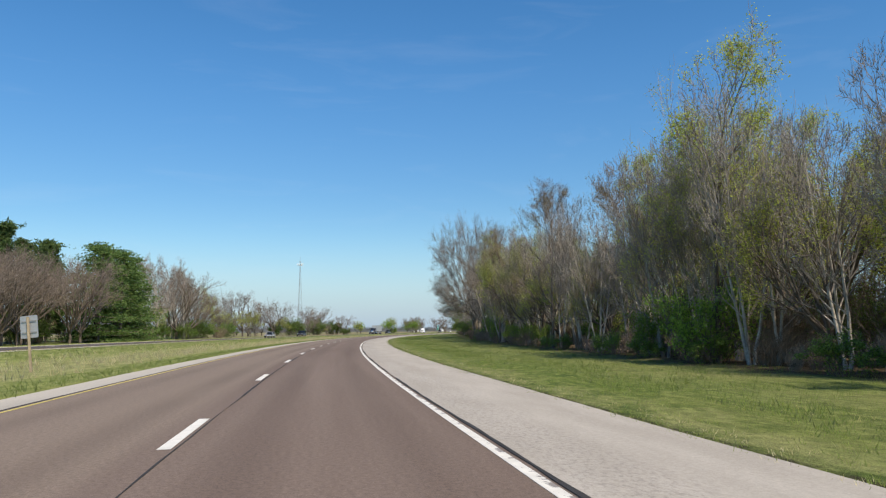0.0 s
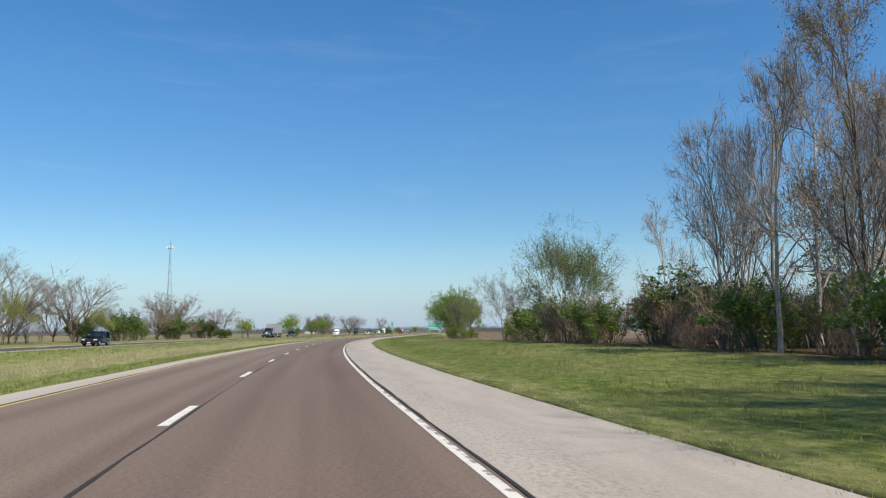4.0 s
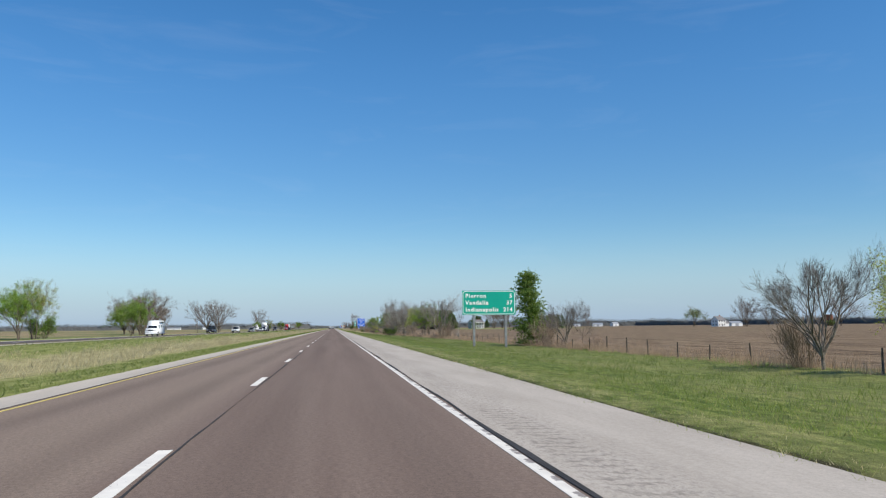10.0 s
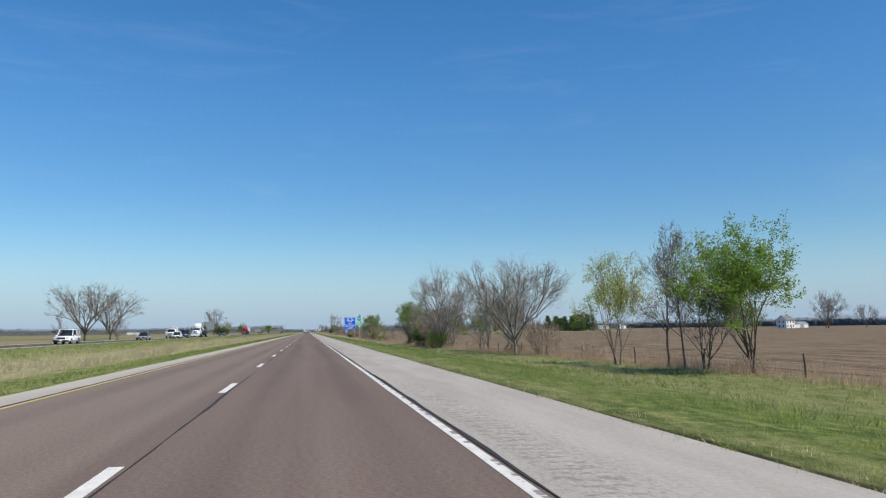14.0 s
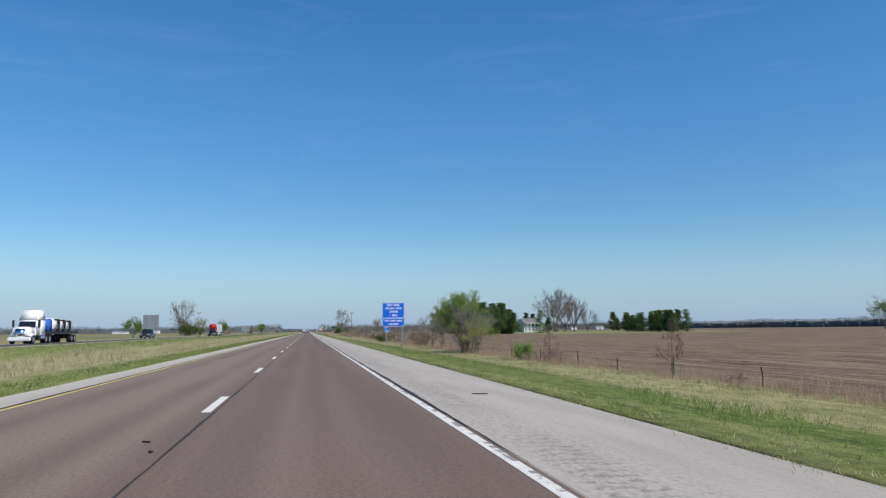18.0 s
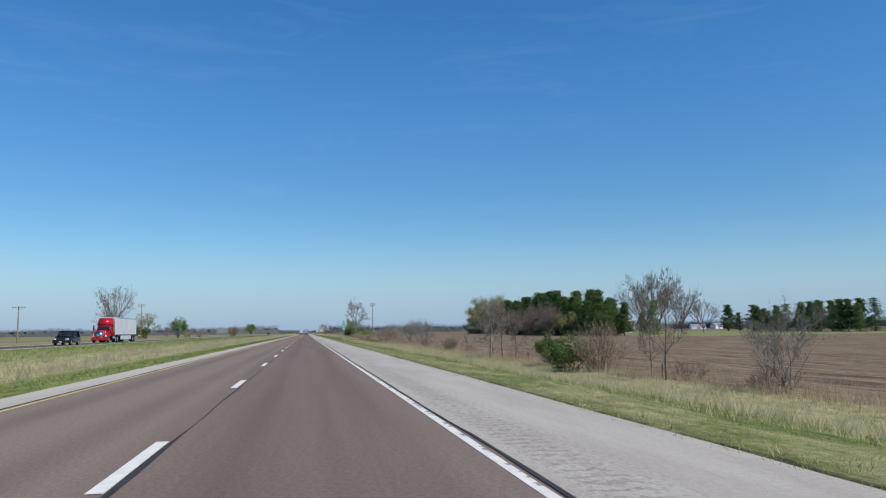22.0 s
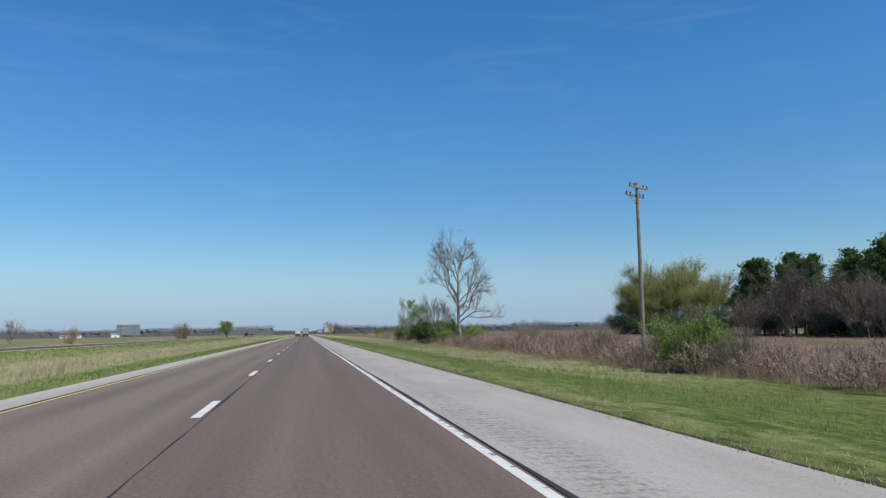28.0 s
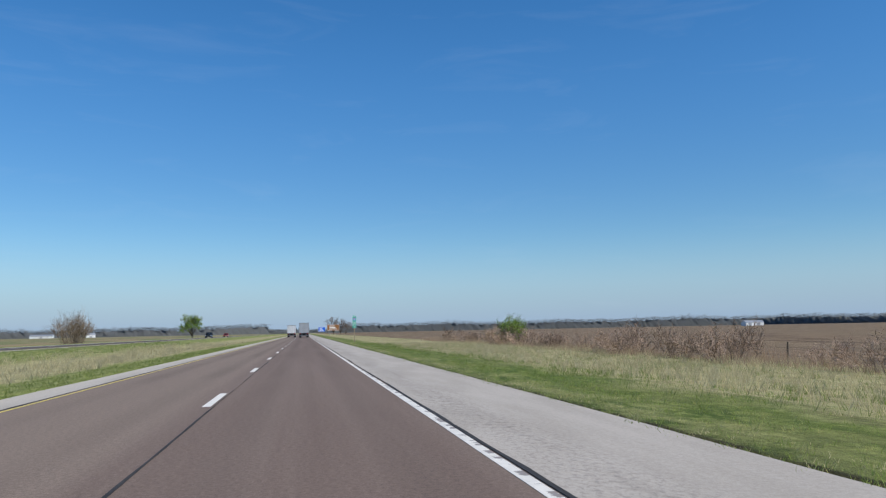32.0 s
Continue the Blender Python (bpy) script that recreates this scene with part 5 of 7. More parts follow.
def clumpy(s, o, f=0.35, seed=0.0):
    """A cheap patchy field, 0 to 1."""
    return 0.5 + 0.25 * (np.sin(s * f + 1.7 * np.sin(o * 0.9 + seed)) + np.sin(s * f * 2.3 + o * 1.7 + seed * 2))


def grow_grass():
    s, o = scatter(76000, -372, 850, 6.55, 12.5, 1)
    blades("verge_grass", "short mown green roadside grass", s, o, np.random.default_rng(2).uniform(0.04, 0.12, len(s)), 0.006, M_GRASS, 8, 3, 0.6)
    s, o = scatter(30000, -372, 850, 6.5, 12.5, 18, lambda s, o: 0.25 + 0.75 * clumpy(s, o, 0.8, 9.0))
    blades("pale_verge_grass", "pale dry tufts among the mown roadside grass", s, o, np.random.default_rng(19).uniform(0.05, 0.13, len(s)), 0.006, M_GRASS_PALE, 6, 20, 0.6)
    s, o = scatter(17000, -372, 850, 6.36, 6.95, 28, lambda s, o: 0.3 + 0.7 * clumpy(s, o, 1.9, 4.0))
    blades("shoulder_edge_grass", "ragged grass creeping over the edge of the shoulder", s, o, np.random.default_rng(29).uniform(0.04, 0.12, len(s)), 0.006, M_GRASS, 6, 30, 0.7)
    s, o = scatter(14000, -372, 850, 6.42, 7.5, 31, lambda s, o: 0.2 + 0.8 * clumpy(s, o, 1.3, 8.0))
    blades("shoulder_edge_straw", "pale dead grass along the edge of the shoulder", s, o, np.random.default_rng(32).uniform(0.04, 0.11, len(s)), 0.006, M_HAY, 6, 33, 0.7)
    s, o = scatter(76000, -372, 850, 8.4, 21.8, 4, lambda s, o: (0.3 + 0.7 * clumpy(s, o)) * smooth(o, 7.6, 10.5))
    blades("tall_verge_grass", "taller uneven green grass on the roadside slope", s, o, 0.09 + 0.2 * clumpy(s, o, 0.5, 3.0), 0.007, M_GRASS, 7, 5, 0.5)
    s, o = scatter(120000, -372, 850, 8.0, 23.2, 6, lambda s, o: np.interp(s, (-372, -125, -110, -60, -45, 60, 330, 390, 550, 585, 640, 670, 690, 740, 780, 850), (0.0, 0.0, 0.4, 0.4, 0.0, 0.0, 0.3, 1.0, 1.0, 0.0, 0.0, 0.6, 0.35, 0.4, 0.9, 1.0)) * np.clip(clumpy(s, o, 0.21, 1.0) * 1.6 - np.interp(s, (330, 400), (0.35, 0.1)), 0.0, 1) * smooth(o + np.interp(s, (330, 400, 550, 585), (0.0, 1.7, 1.7, 0.0)), 9.6, 12.5))
    blades("dry_verge_grass", "tall dry straw-coloured grass along the ditch", s, o, (0.24 + 0.36 * clumpy(s, o, 0.7, 5.0)) * np.interp(s, (330, 400), (0.6, 0.95)), 0.007, M_HAY, 8, 7, 0.5)
    s, o = scatter(30000, -372, 850, -8.2, -4.95, 8)
    blades("median_edge_grass", "mown green grass at the edge of the median", s, o, np.random.default_rng(9).uniform(0.08, 0.2, len(s)), 0.013, M_GRASS, 3, 10, 0.9)
    s, o = scatter(60000, -372, 900, -18.0, -8.6, 11, lambda s, o: np.interp(s, (-372, -200, 0, 900), (0.3, 0.45, 1.0, 1.0)) * np.clip(clumpy(s, o, 0.12, 2.0) * 1.3 - 0.1, 0.1, 1))
    blades("dry_median_grass", "tall dry yellow grass in the median hollow", s, o, 0.3 + 0.3 * clumpy(s, o, 0.6, 4.0), 0.012, M_HAY, 4, 12, 0.6)
    s, o = scatter(52000, -100, 880, 20.6, 24.0, 16, lambda s, o: np.interp(s, (60, 200, 440, 500), (0.9, 0.9, 0.9, 1.0)) * np.clip(clumpy(s, o, 0.4, 7.0) * 1.3, 0.15, 1))
    blades("fence_row_weeds", "dead brown weed stalks along the field edge", s, o, 0.4 + 0.6 * clumpy(s, o, 0.9, 6.0), 0.007, M_WEED, 4, 17, 0.3)
    s, o = scatter(20000, -372, 900, -23.5, -17.0, 13)
    blades("median_grass", "green grass in the median", s, o, np.random.default_rng(14).uniform(0.12, 0.3, len(s)), 0.016, M_GRASS, 3, 15, 0.8)


def far_wood(name, line, height, label, seed, step=5.0, per=120):
    """A belt of distant woodland along a line of (x, y): two rough banks of crowns, one behind the other, with distance
    haze in their colour.
    """
    rng = np.random.default_rng(seed)
    pts = [np.array(line[0], float)]
    for p0, p1 in zip(line, line[1:]):
        n = max(2, int(math.hypot(p1[0] - p0[0], p1[1] - p0[1]) / step))
        pts += [np.array(p0) + (np.array(p1) - np.array(p0)) * (i + 1) / n for i in range(n)]
    p = np.array(pts)
    along = np.gradient(p, axis=0)
    side = np.stack([-along[:, 1], along[:, 0]], -1) / np.linalg.norm(along, axis=1)[:, None]
    verts, faces, base, tips = [], [], 0, []
    for row in range(2):
        n = len(p)
        i = np.arange(n)
        swell = 0.80 + 0.07 * np.sin(i * 0.13 + row) + 0.07 * np.sin(i * 0.047 + 2 * row) + rng.normal(0, 0.06, n)
        top = height * swell * (0.84 + 0.08 * row)
        levels = (0.0, 0.3, 0.6, 0.78)
        for f in levels:
            q = p + side * (row * 16 + rng.normal(0, 1.0, n) * (f > 0) - 5 * f)[:, None] + rng.normal(0, 0.6, (n, 2))
            verts.append(np.stack([q[:, 0], q[:, 1], -1.0 + top * f], -1))
        faces.append(np.array(grid_faces(len(levels), n)) + base)
        base += n * len(levels)
        c = np.repeat(np.stack([p[:, 0] + side[:, 0] * (row * 16 - 5), p[:, 1] + side[:, 1] * (row * 16 - 5), top], -1), per, 0)
        c[:, 2] *= rng.uniform(0.03, 1.06, len(c)) ** 0.8
        c += rng.normal(0, 1, c.shape) * (3.0, 3.0, 0.6)
        c[:, :2] -= np.repeat(side, per, 0) * 4.0
        tips.append(c)
    v, f = np.concatenate(verts), np.concatenate(faces)
    f = np.concatenate([f[:, (0, 1, 2)], f[:, (0, 2, 3)]])
    lv, lf = leaf_blades(np.concatenate(tips), 0.85, rng, 0.3)
    return tagged(new(name, quick_mesh(name, np.concatenate([v, lv]), np.concatenate([f, lf + len(v)]), M_FAR_HAZED, True)), label, "woodland", kind="stuff")


def grow_far():
    far_wood("far_woods_right", ((1500, -300), (1300, 500), (1250, 1400), (900, 2150), (320, 2350), (70, 2420)), 23.0, "belt of distant woodland along the horizon, coloured blue-grey for haze", 21)
    far_wood("far_woods_left", ((-70, 2290), (-180, 2250), (-450, 2310), (-800, 2330), (-1500, 2300), (-2400, 2200)), 21.0, "belt of distant woodland along the horizon, coloured blue-grey for haze", 22)
    far_wood("far_woods_ahead", ((-78, 2290), (-45, 2400), (-14, 2500)), 10.0, "thin belt of woodland where the road meets the horizon, coloured grey for haze", 24)
    far_wood("far_woods_beyond", ((14, 2500), (50, 2450), (85, 2420)), 9.0, "thin belt of woodland where the road meets the horizon, coloured grey for haze", 25)
    far_wood("far_woods_west", ((-1500, 2300), (-1300, 900), (-1250, -300)), 17.0, "belt of distant woodland along the horizon, coloured blue-grey for haze", 23, 8.0)


grow_grass()
grow_far()

# ---- solid helpers ----
def box_bm(bm, x0, x1, y0, y1, z0, z1, bevel=0.0):
    r = bmesh.ops.create_cube(bm, size=1.0)
    vs = r["verts"]
    for v in vs:
        v.co = Vector(((x0 + x1) / 2 + v.co.x * (x1 - x0), (y0 + y1) / 2 + v.co.y * (y1 - y0), (z0 + z1) / 2 + v.co.z * (z1 - z0)))
    if bevel:
        es = list({e for v in vs for e in v.link_edges})
        bmesh.ops.bevel(bm, geom=es, offset=bevel, segments=2, affect="EDGES", clamp_overlap=True)


def bm_mesh(name, bm, material, smooth_shade=False):
    me = bpy.data.meshes.new(name)
    bm.to_mesh(me)
    bm.free()
    me.materials.append(material)
    if smooth_shade:
        me.polygons.foreach_set("use_smooth", np.ones(len(me.polygons), dtype=bool))
    return me


def box(name, x0, x1, y0, y1, z0, z1, material, bevel=0.0):
    bm = bmesh.new()
    box_bm(bm, x0, x1, y0, y1, z0, z1, bevel)
    return bm_mesh(name, bm, material)


def rod(name, pts, r, material, sides=8, r_end=None):
    """A round bar through the points, with closed ends."""
    bm = bmesh.new()
    rings = []
    pts = [Vector(p) for p in pts]
    for i, p in enumerate(pts):
        d = (pts[min(i + 1, len(pts) - 1)] - pts[max(i - 1, 0)]).normalized()
        u = d.orthogonal().normalized() if i == 0 else (u - d * u.dot(d)).normalized()
        w = d.cross(u)
        rr = r + ((r_end if r_end is not None else r) - r) * i / max(1, len(pts) - 1)
        rings.append([bm.verts.new(p + u * rr * math.cos(a) + w * rr * math.sin(a)) for a in (2 * math.pi * k / sides for k in range(sides))])
    for a, b in zip(rings, rings[1:]):
        for k in range(sides):
            bm.faces.new((a[k], a[(k + 1) % sides], b[(k + 1) % sides], b[k]))
    bm.faces.new(rings[0][::-1])
    bm.faces.new(rings[-1])
    return bm_mesh(name, bm, material, False)


def outline_round(w, h, r, n=6):
    """Corner-rounded rectangle in x and z, from its lower left corner."""
    pts = []
    for cx, cz, a0 in ((w - r, h - r, 0), (r, h - r, 90), (r, r, 180), (w - r, r, 270)):
        for k in range(n + 1):
            a = radians(a0 + 90 * k / n)
            pts.append((cx + r * math.cos(a), cz + r * math.sin(a)))
    return pts


def plate(name, pts, y0, y1, material, hole=None):
    """A plate in the xz plane between y0 and y1; hole: a second outline with as many points."""
    bm = bmesh.new()
    f = [bm.verts.new((x, y0, z)) for x, z in pts]
    b = [bm.verts.new((x, y1, z)) for x, z in pts]
    n = len(pts)
    if hole is None:
        bm.faces.new(f)
        bm.faces.new(b[::-1])
        rings = ((f, b),)
    else:
        f2 = [bm.verts.new((x, y0, z)) for x, z in hole]
        b2 = [bm.verts.new((x, y1, z)) for x, z in hole]
        for k in range(n):
            j = (k + 1) % n
            bm.faces.new((f[k], f[j], f2[j], f2[k]))
            bm.faces.new((b[j], b[k], b2[k], b2[j]))
        rings = ((f, b), (b2, f2))
    for p, q in rings:
        for k in range(n):
            j = (k + 1) % n
            bm.faces.new((p[j], p[k], q[k], q[j]))
    bmesh.ops.recalc_face_normals(bm, faces=bm.faces)
    return bm_mesh(name, bm, material)


def shift(pts, dx, dz):
    return [(x + dx, z + dz) for x, z in pts]


def lettering(name, body, size, material, align="LEFT", space=1.0, bold=0.006):
    """Raised letters in the xz plane that face -y."""
    cu = bpy.data.curves.new(name, "FONT")
    cu.body, cu.size, cu.align_x, cu.align_y, cu.space_character = body, size, align, "CENTER", space
    cu.extrude, cu.offset, cu.resolution_u = 0.004, bold, 3
    tmp = new("lettering", cu)
    bpy.context.view_layer.update()
    me = bpy.data.meshes.new_from_object(tmp.evaluated_get(bpy.context.evaluated_depsgraph_get()))
    bpy.data.objects.remove(tmp)
    bpy.data.curves.remove(cu)
    me.transform(Matrix.Rotation(radians(90), 4, "X"))
    me.materials.clear()
    me.materials.append(material)
    return me


M_SIGN_GREEN = mat("green_sign_sheeting", (0.0, 0.37, 0.26), 0.45, var=0.06, scale=0.8, fine=8, bump=0.0)
M_SIGN_BLUE = mat("blue_sign_sheeting", (0.0, 0.115, 0.66), 0.45, var=0.06, scale=0.8, fine=8, bump=0.0)
M_SIGN_WHITE = mat("white_sign_sheeting", (0.95, 0.94, 0.91), 0.45, var=0.04, scale=1.0, fine=8, bump=0.0)
M_SIGN_RED = mat("red_sign_sheeting", (0.55, 0.02, 0.03), 0.45, var=0.05, scale=1.0, fine=8, bump=0.0)
M_SIGN_BROWN = mat("brown_sign_sheeting", (0.28, 0.12, 0.035), 0.5, var=0.06, scale=1.0, fine=8, bump=0.0)
M_SIGN_BACK = mat("bare_aluminium_back", (0.42, 0.43, 0.44), 0.5, 0.6, var=0.12, scale=1.5, fine=12, bump=0.1)
M_STEEL = mat("galvanised_steel", (0.36, 0.36, 0.355), 0.5, 0.7, var=0.2, scale=3.0, fine=25, bump=0.15)
M_POST_WOOD = mat("weathered_timber", (0.34, 0.27, 0.18), 0.85, var=0.3, scale=2.0, fine=18, bump=0.4, bump_scale=25)
M_POST_OLD = mat("dark_weathered_fence_timber", (0.10, 0.082, 0.062), 0.9, var=0.4, scale=2.0, fine=16, bump=0.5, bump_scale=18)
M_POLE_WOOD = mat("grey_utility_pole_timber", (0.24, 0.20, 0.155), 0.9, var=0.35, scale=1.5, fine=14, bump=0.5, bump_scale=16)
M_PORCELAIN = mat("brown_porcelain", (0.12, 0.07, 0.05), 0.25, var=0.1, bump=0.0)
M_WIRE = mat("rusty_fence_wire", (0.16, 0.12, 0.10), 0.6, 0.7, var=0.3, bump=0.0)
M_WHITE_WALL = mat("white_clapboard", (0.74, 0.74, 0.72), 0.7, var=0.08, scale=0.4, fine=5, bump=0.1)
M_ROOF = mat("grey_shingle_roof", (0.17, 0.165, 0.165), 0.85, var=0.25, scale=0.6, fine=6, bump=0.3)
M_RED_BARN = mat("rust_red_tile", (0.32, 0.12, 0.06), 0.8, var=0.25, scale=0.5, fine=5, bump=0.2)
M_PANE = mat("dark_window_glass", (0.03, 0.035, 0.04), 0.08, var=0.1, bump=0.0)
M_TOWER = mat("grey_tower_steel", (0.30, 0.31, 0.32), 0.5, 0.5, var=0.15, bump=0.0)


def i_beam(name, x, z0, z1, material, w=0.20, d=0.26):
    bm = bmesh.new()
    box_bm(bm, x - w / 2, x + w / 2, -d / 2, -d / 2 + 0.016, z0, z1)
    box_bm(bm, x - w / 2, x + w / 2, d / 2 - 0.016, d / 2, z0, z1)
    box_bm(bm, x - 0.008, x + 0.008, -d / 2 + 0.016, d / 2 - 0.016, z0, z1)
    return bm_mesh(name, bm, material)


def panel(root, w, h, x, z, face, line=0.05, inset=0.05, back=M_SIGN_BACK, y=-0.20):
    """A sign panel with a white line round it; faces -y. Returns the panel."""
    p = part("panel", plate("panel", outline_round(w, h, min(0.06, w / 8), 4), 0.0, 0.035, face), root, m=pose(x, y, z))
    r = min(0.28, w * 0.12)
    a = shift(outline_round(w - 2 * inset, h - 2 * inset, r), inset, inset)
    b = shift(outline_round(w - 2 * inset - 2 * line, h - 2 * inset - 2 * line, max(0.01, r - line)), inset + line, inset + line)
    part("border", plate("border", a, -0.006, 0.002, M_SIGN_WHITE, b), p, "white border line")
    part("back_plate", plate("back_plate", outline_round(w - 0.02, h - 0.02, 0.05, 4), 0.036, 0.042, back), p, "bare aluminium back", pose(0.01, 0, 0.01))
    return p


def word(p, body, size, x, z, align="LEFT", space=1.0, bold=0.006, material=None):
    part("lettering", lettering("lettering", body, size, material or M_SIGN_WHITE, align, space, bold), p, "white lettering", pose(x, -0.008, z))


def stand(root, s, off):
    """Sets a thing that is built round its own foot at (s, off), square to the road."""
    p = ground_at(s, off)
    root.matrix_basis = pose(p.x, p.y, p.z, 0, 0, heading(s))
    return root


def distance_sign():
    root = new("distance_sign")
    g = float(gz(55, 16.4))
    p = panel(root, 5.15, 2.3, -2.55, 2.4 - g, M_SIGN_GREEN)
    for body, num, z in (("Pierron", "5", 1.78), ("Vandalia", "37", 1.14), ("Indianapolis", "214", 0.48)):
        word(p, body, 0.55, 0.30, z, "LEFT", 1.20, 0.012)
        word(p, num, 0.55, 4.85, z, "RIGHT", 1.12, 0.012)
    for x in (-1.42, 1.66):
        part("post", i_beam("post", x, -0.3, 4.5 - g, M_STEEL), root, "galvanised steel post")
    for z in (0.5, 1.15, 1.8):
        part("rail", box("rail", -2.4, 2.45, -0.158, -0.132, 2.4 - g + z - 0.04, 2.4 - g + z + 0.04, M_STEEL), root)
    stand(root, 55, 16.4)
    return tagged(root, "green highway distance sign with white lettering on two steel posts", "road sign")


def wheelchair(p, w):
    """The access symbol, in white bars and rings."""
    k = w / 0.8
    ring = [(0.36 + 0.19 * math.cos(a), 0.27 + 0.19 * math.sin(a)) for a in np.linspace(-2.9, 1.1, 26)]
    pts = [(x * k, z * k) for x, z in ring] + [((0.36 + (x - 0.36) * 0.74) * k, (0.27 + (z - 0.27) * 0.74) * k) for x, z in ring[::-1]]
    part("symbol", plate("symbol", pts, -0.008, 0.0, M_SIGN_WHITE), p, "white wheelchair symbol")
    for x0, z0, x1, z1, t in ((0.31, 0.60, 0.35, 0.33, 0.035), (0.35, 0.36, 0.52, 0.36, 0.03), (0.52, 0.36, 0.60, 0.14, 0.032), (0.60, 0.14, 0.68, 0.17, 0.026), (0.33, 0.48, 0.48, 0.48, 0.024)):
        d = Vector((x1 - x0, z1 - z0)).normalized()
        n = Vector((-d.y, d.x)) * t
        part("symbol", plate("symbol", [(x * k, z * k) for x, z in ((x0 + n.x, z0 + n.y), (x1 + n.x, z1 + n.y), (x1 - n.x, z1 - n.y), (x0 - n.x, z0 - n.y))], -0.008, 0.0, M_SIGN_WHITE), p)
    part("symbol", plate("symbol", [((0.30 + 0.055 * math.cos(a)) * k, (0.68 + 0.055 * math.sin(a)) * k) for a in np.linspace(0, 6.28, 13)[:-1]], -0.008, 0.0, M_SIGN_WHITE), p)


def rest_area_sign():
    root = new("rest_area_sign")
    g = float(gz(390.5, 16.5))
    p = panel(root, 3.9, 2.70, -1.95, 3.47 - g, M_SIGN_BLUE, 0.045, 0.04)
    for body, z in (("REST  AREA", 2.27), ("TOURIST  INFO", 1.68), ("CENTER", 1.10), ("1  MILE", 0.48)):
        word(p, body, 0.43 if body[0] != "1" else 0.48, 1.95, z, "CENTER", 1.0, 0.009)
    q = panel(root, 3.9, 1.44, -1.95, 2.0 - g, M_SIGN_BLUE, 0.045, 0.04)
    word(q, "NEXT REST AREA", 0.40, 1.95, 1.0, "CENTER", 1.0, 0.009)
    word(q, "130 MILES", 0.42, 1.95, 0.42, "CENTER", 1.0, 0.009)
    c = panel(root, 0.84, 0.88, -1.62, 0.98 - g, M_SIGN_BLUE, 0.02, 0.015)
    wheelchair(c, 0.8)
    for x in (-1.2, 1.55):
        part("post", i_beam("post", x, -0.3, 6.0 - g, M_STEEL), root, "galvanised steel post")
    for z in (2.4, 3.1, 3.9, 4.9, 5.8):
        part("rail", box("rail", -1.8, 1.8, -0.158, -0.132, z - g - 0.04, z - g + 0.04, M_STEEL), root)
    stand(root, 390.5, 16.45)
    return tagged(root, "blue rest area and tourist information sign on two steel posts", "road sign")


def shield(p, x, z, w):
    """The route shield: blue body, red crown, white rim and number."""
    out = [(-0.5, 0.30), (-0.42, 0.44), (-0.2, 0.40), (0, 0.50), (0.2, 0.40), (0.42, 0.44), (0.5, 0.30), (0.5, 0.0), (0.36, -0.30), (0, -0.52), (-0.36, -0.30), (-0.5, 0.0)]
    part("shield", plate("shield", [(x + a * w, z + b * w) for a, b in out], -0.006, 0.0, M_SIGN_WHITE), p, "white-rimmed route shield")
    part("shield", plate("shield", [(x + a * w * 0.9, z + b * w * 0.88) for a, b in out], -0.010, -0.006, M_SIGN_BLUE), p, "blue shield field")
    part("shield", plate("shield", [(x + a * w * 0.9, z + max(b, 0.22) * w * 0.88) for a, b in out[:7]], -0.014, -0.010, M_SIGN_RED), p, "red shield crown")
    part("lettering", lettering("lettering", "70", w * 0.62, M_SIGN_WHITE, "CENTER", 1.0, 0.004), p, "white lettering", pose(x, -0.016, z - 0.10 * w))


def mile_marker(s, off, mile, tenth, turn=0.0):
    root = new("mile_marker")
    g = float(gz(s, off))
    w = 0.50
    p = part("panel", plate("panel", outline_round(w, 1.32, 0.04, 4), 0.0, 0.012, M_SIGN_GREEN), root, m=pose(-w / 2, -0.075, 2.14 - g))
    q = part("panel", plate("panel", outline_round(w, 0.33, 0.04, 4), 0.0, 0.012, M_SIGN_GREEN), root, m=pose(-w / 2, -0.075, 1.80 - g))
    for pl, h in ((p, 1.32), (q, 0.33)):
        part("border", plate("border", shift(outline_round(w - 0.02, h - 0.02, 0.04, 4), 0.01, 0.01), -0.004, 0.001, M_SIGN_WHITE, shift(outline_round(w - 0.044, h - 0.044, 0.03, 4), 0.022, 0.022)), pl, "white border line")
    word(p, "EAST", 0.20, w / 2, 1.19, "CENTER", 1.05, 0.002)
    shield(p, w / 2, 0.84, 0.36)
    word(p, "MILE", 0.20, w / 2, 0.44, "CENTER", 1.05, 0.002)
    word(p, mile, 0.31, w / 2, 0.19, "CENTER", 1.05, 0.003)
    word(q, "." + tenth, 0.30, w / 2, 0.165, "CENTER", 1.05, 0.003)
    part("post", box("post", -0.05, 0.05, -0.05, 0.05, -0.3, 3.36 - g, M_POST_WOOD, 0.006), root, "weathered wooden post")
    for z in (2.3, 3.2):
        part("bolt", rod("bolt", ((0, -0.082, z - g), (0, -0.05, z - g)), 0.012, M_STEEL, 6), root)
    stand(root, s, off)
    root.matrix_basis = root.matrix_basis @ pose(0, 0, 0, 0, turn, 0)
    return tagged(root, "tall green mile marker with route shield on a wooden post", "road sign", "mile markers")


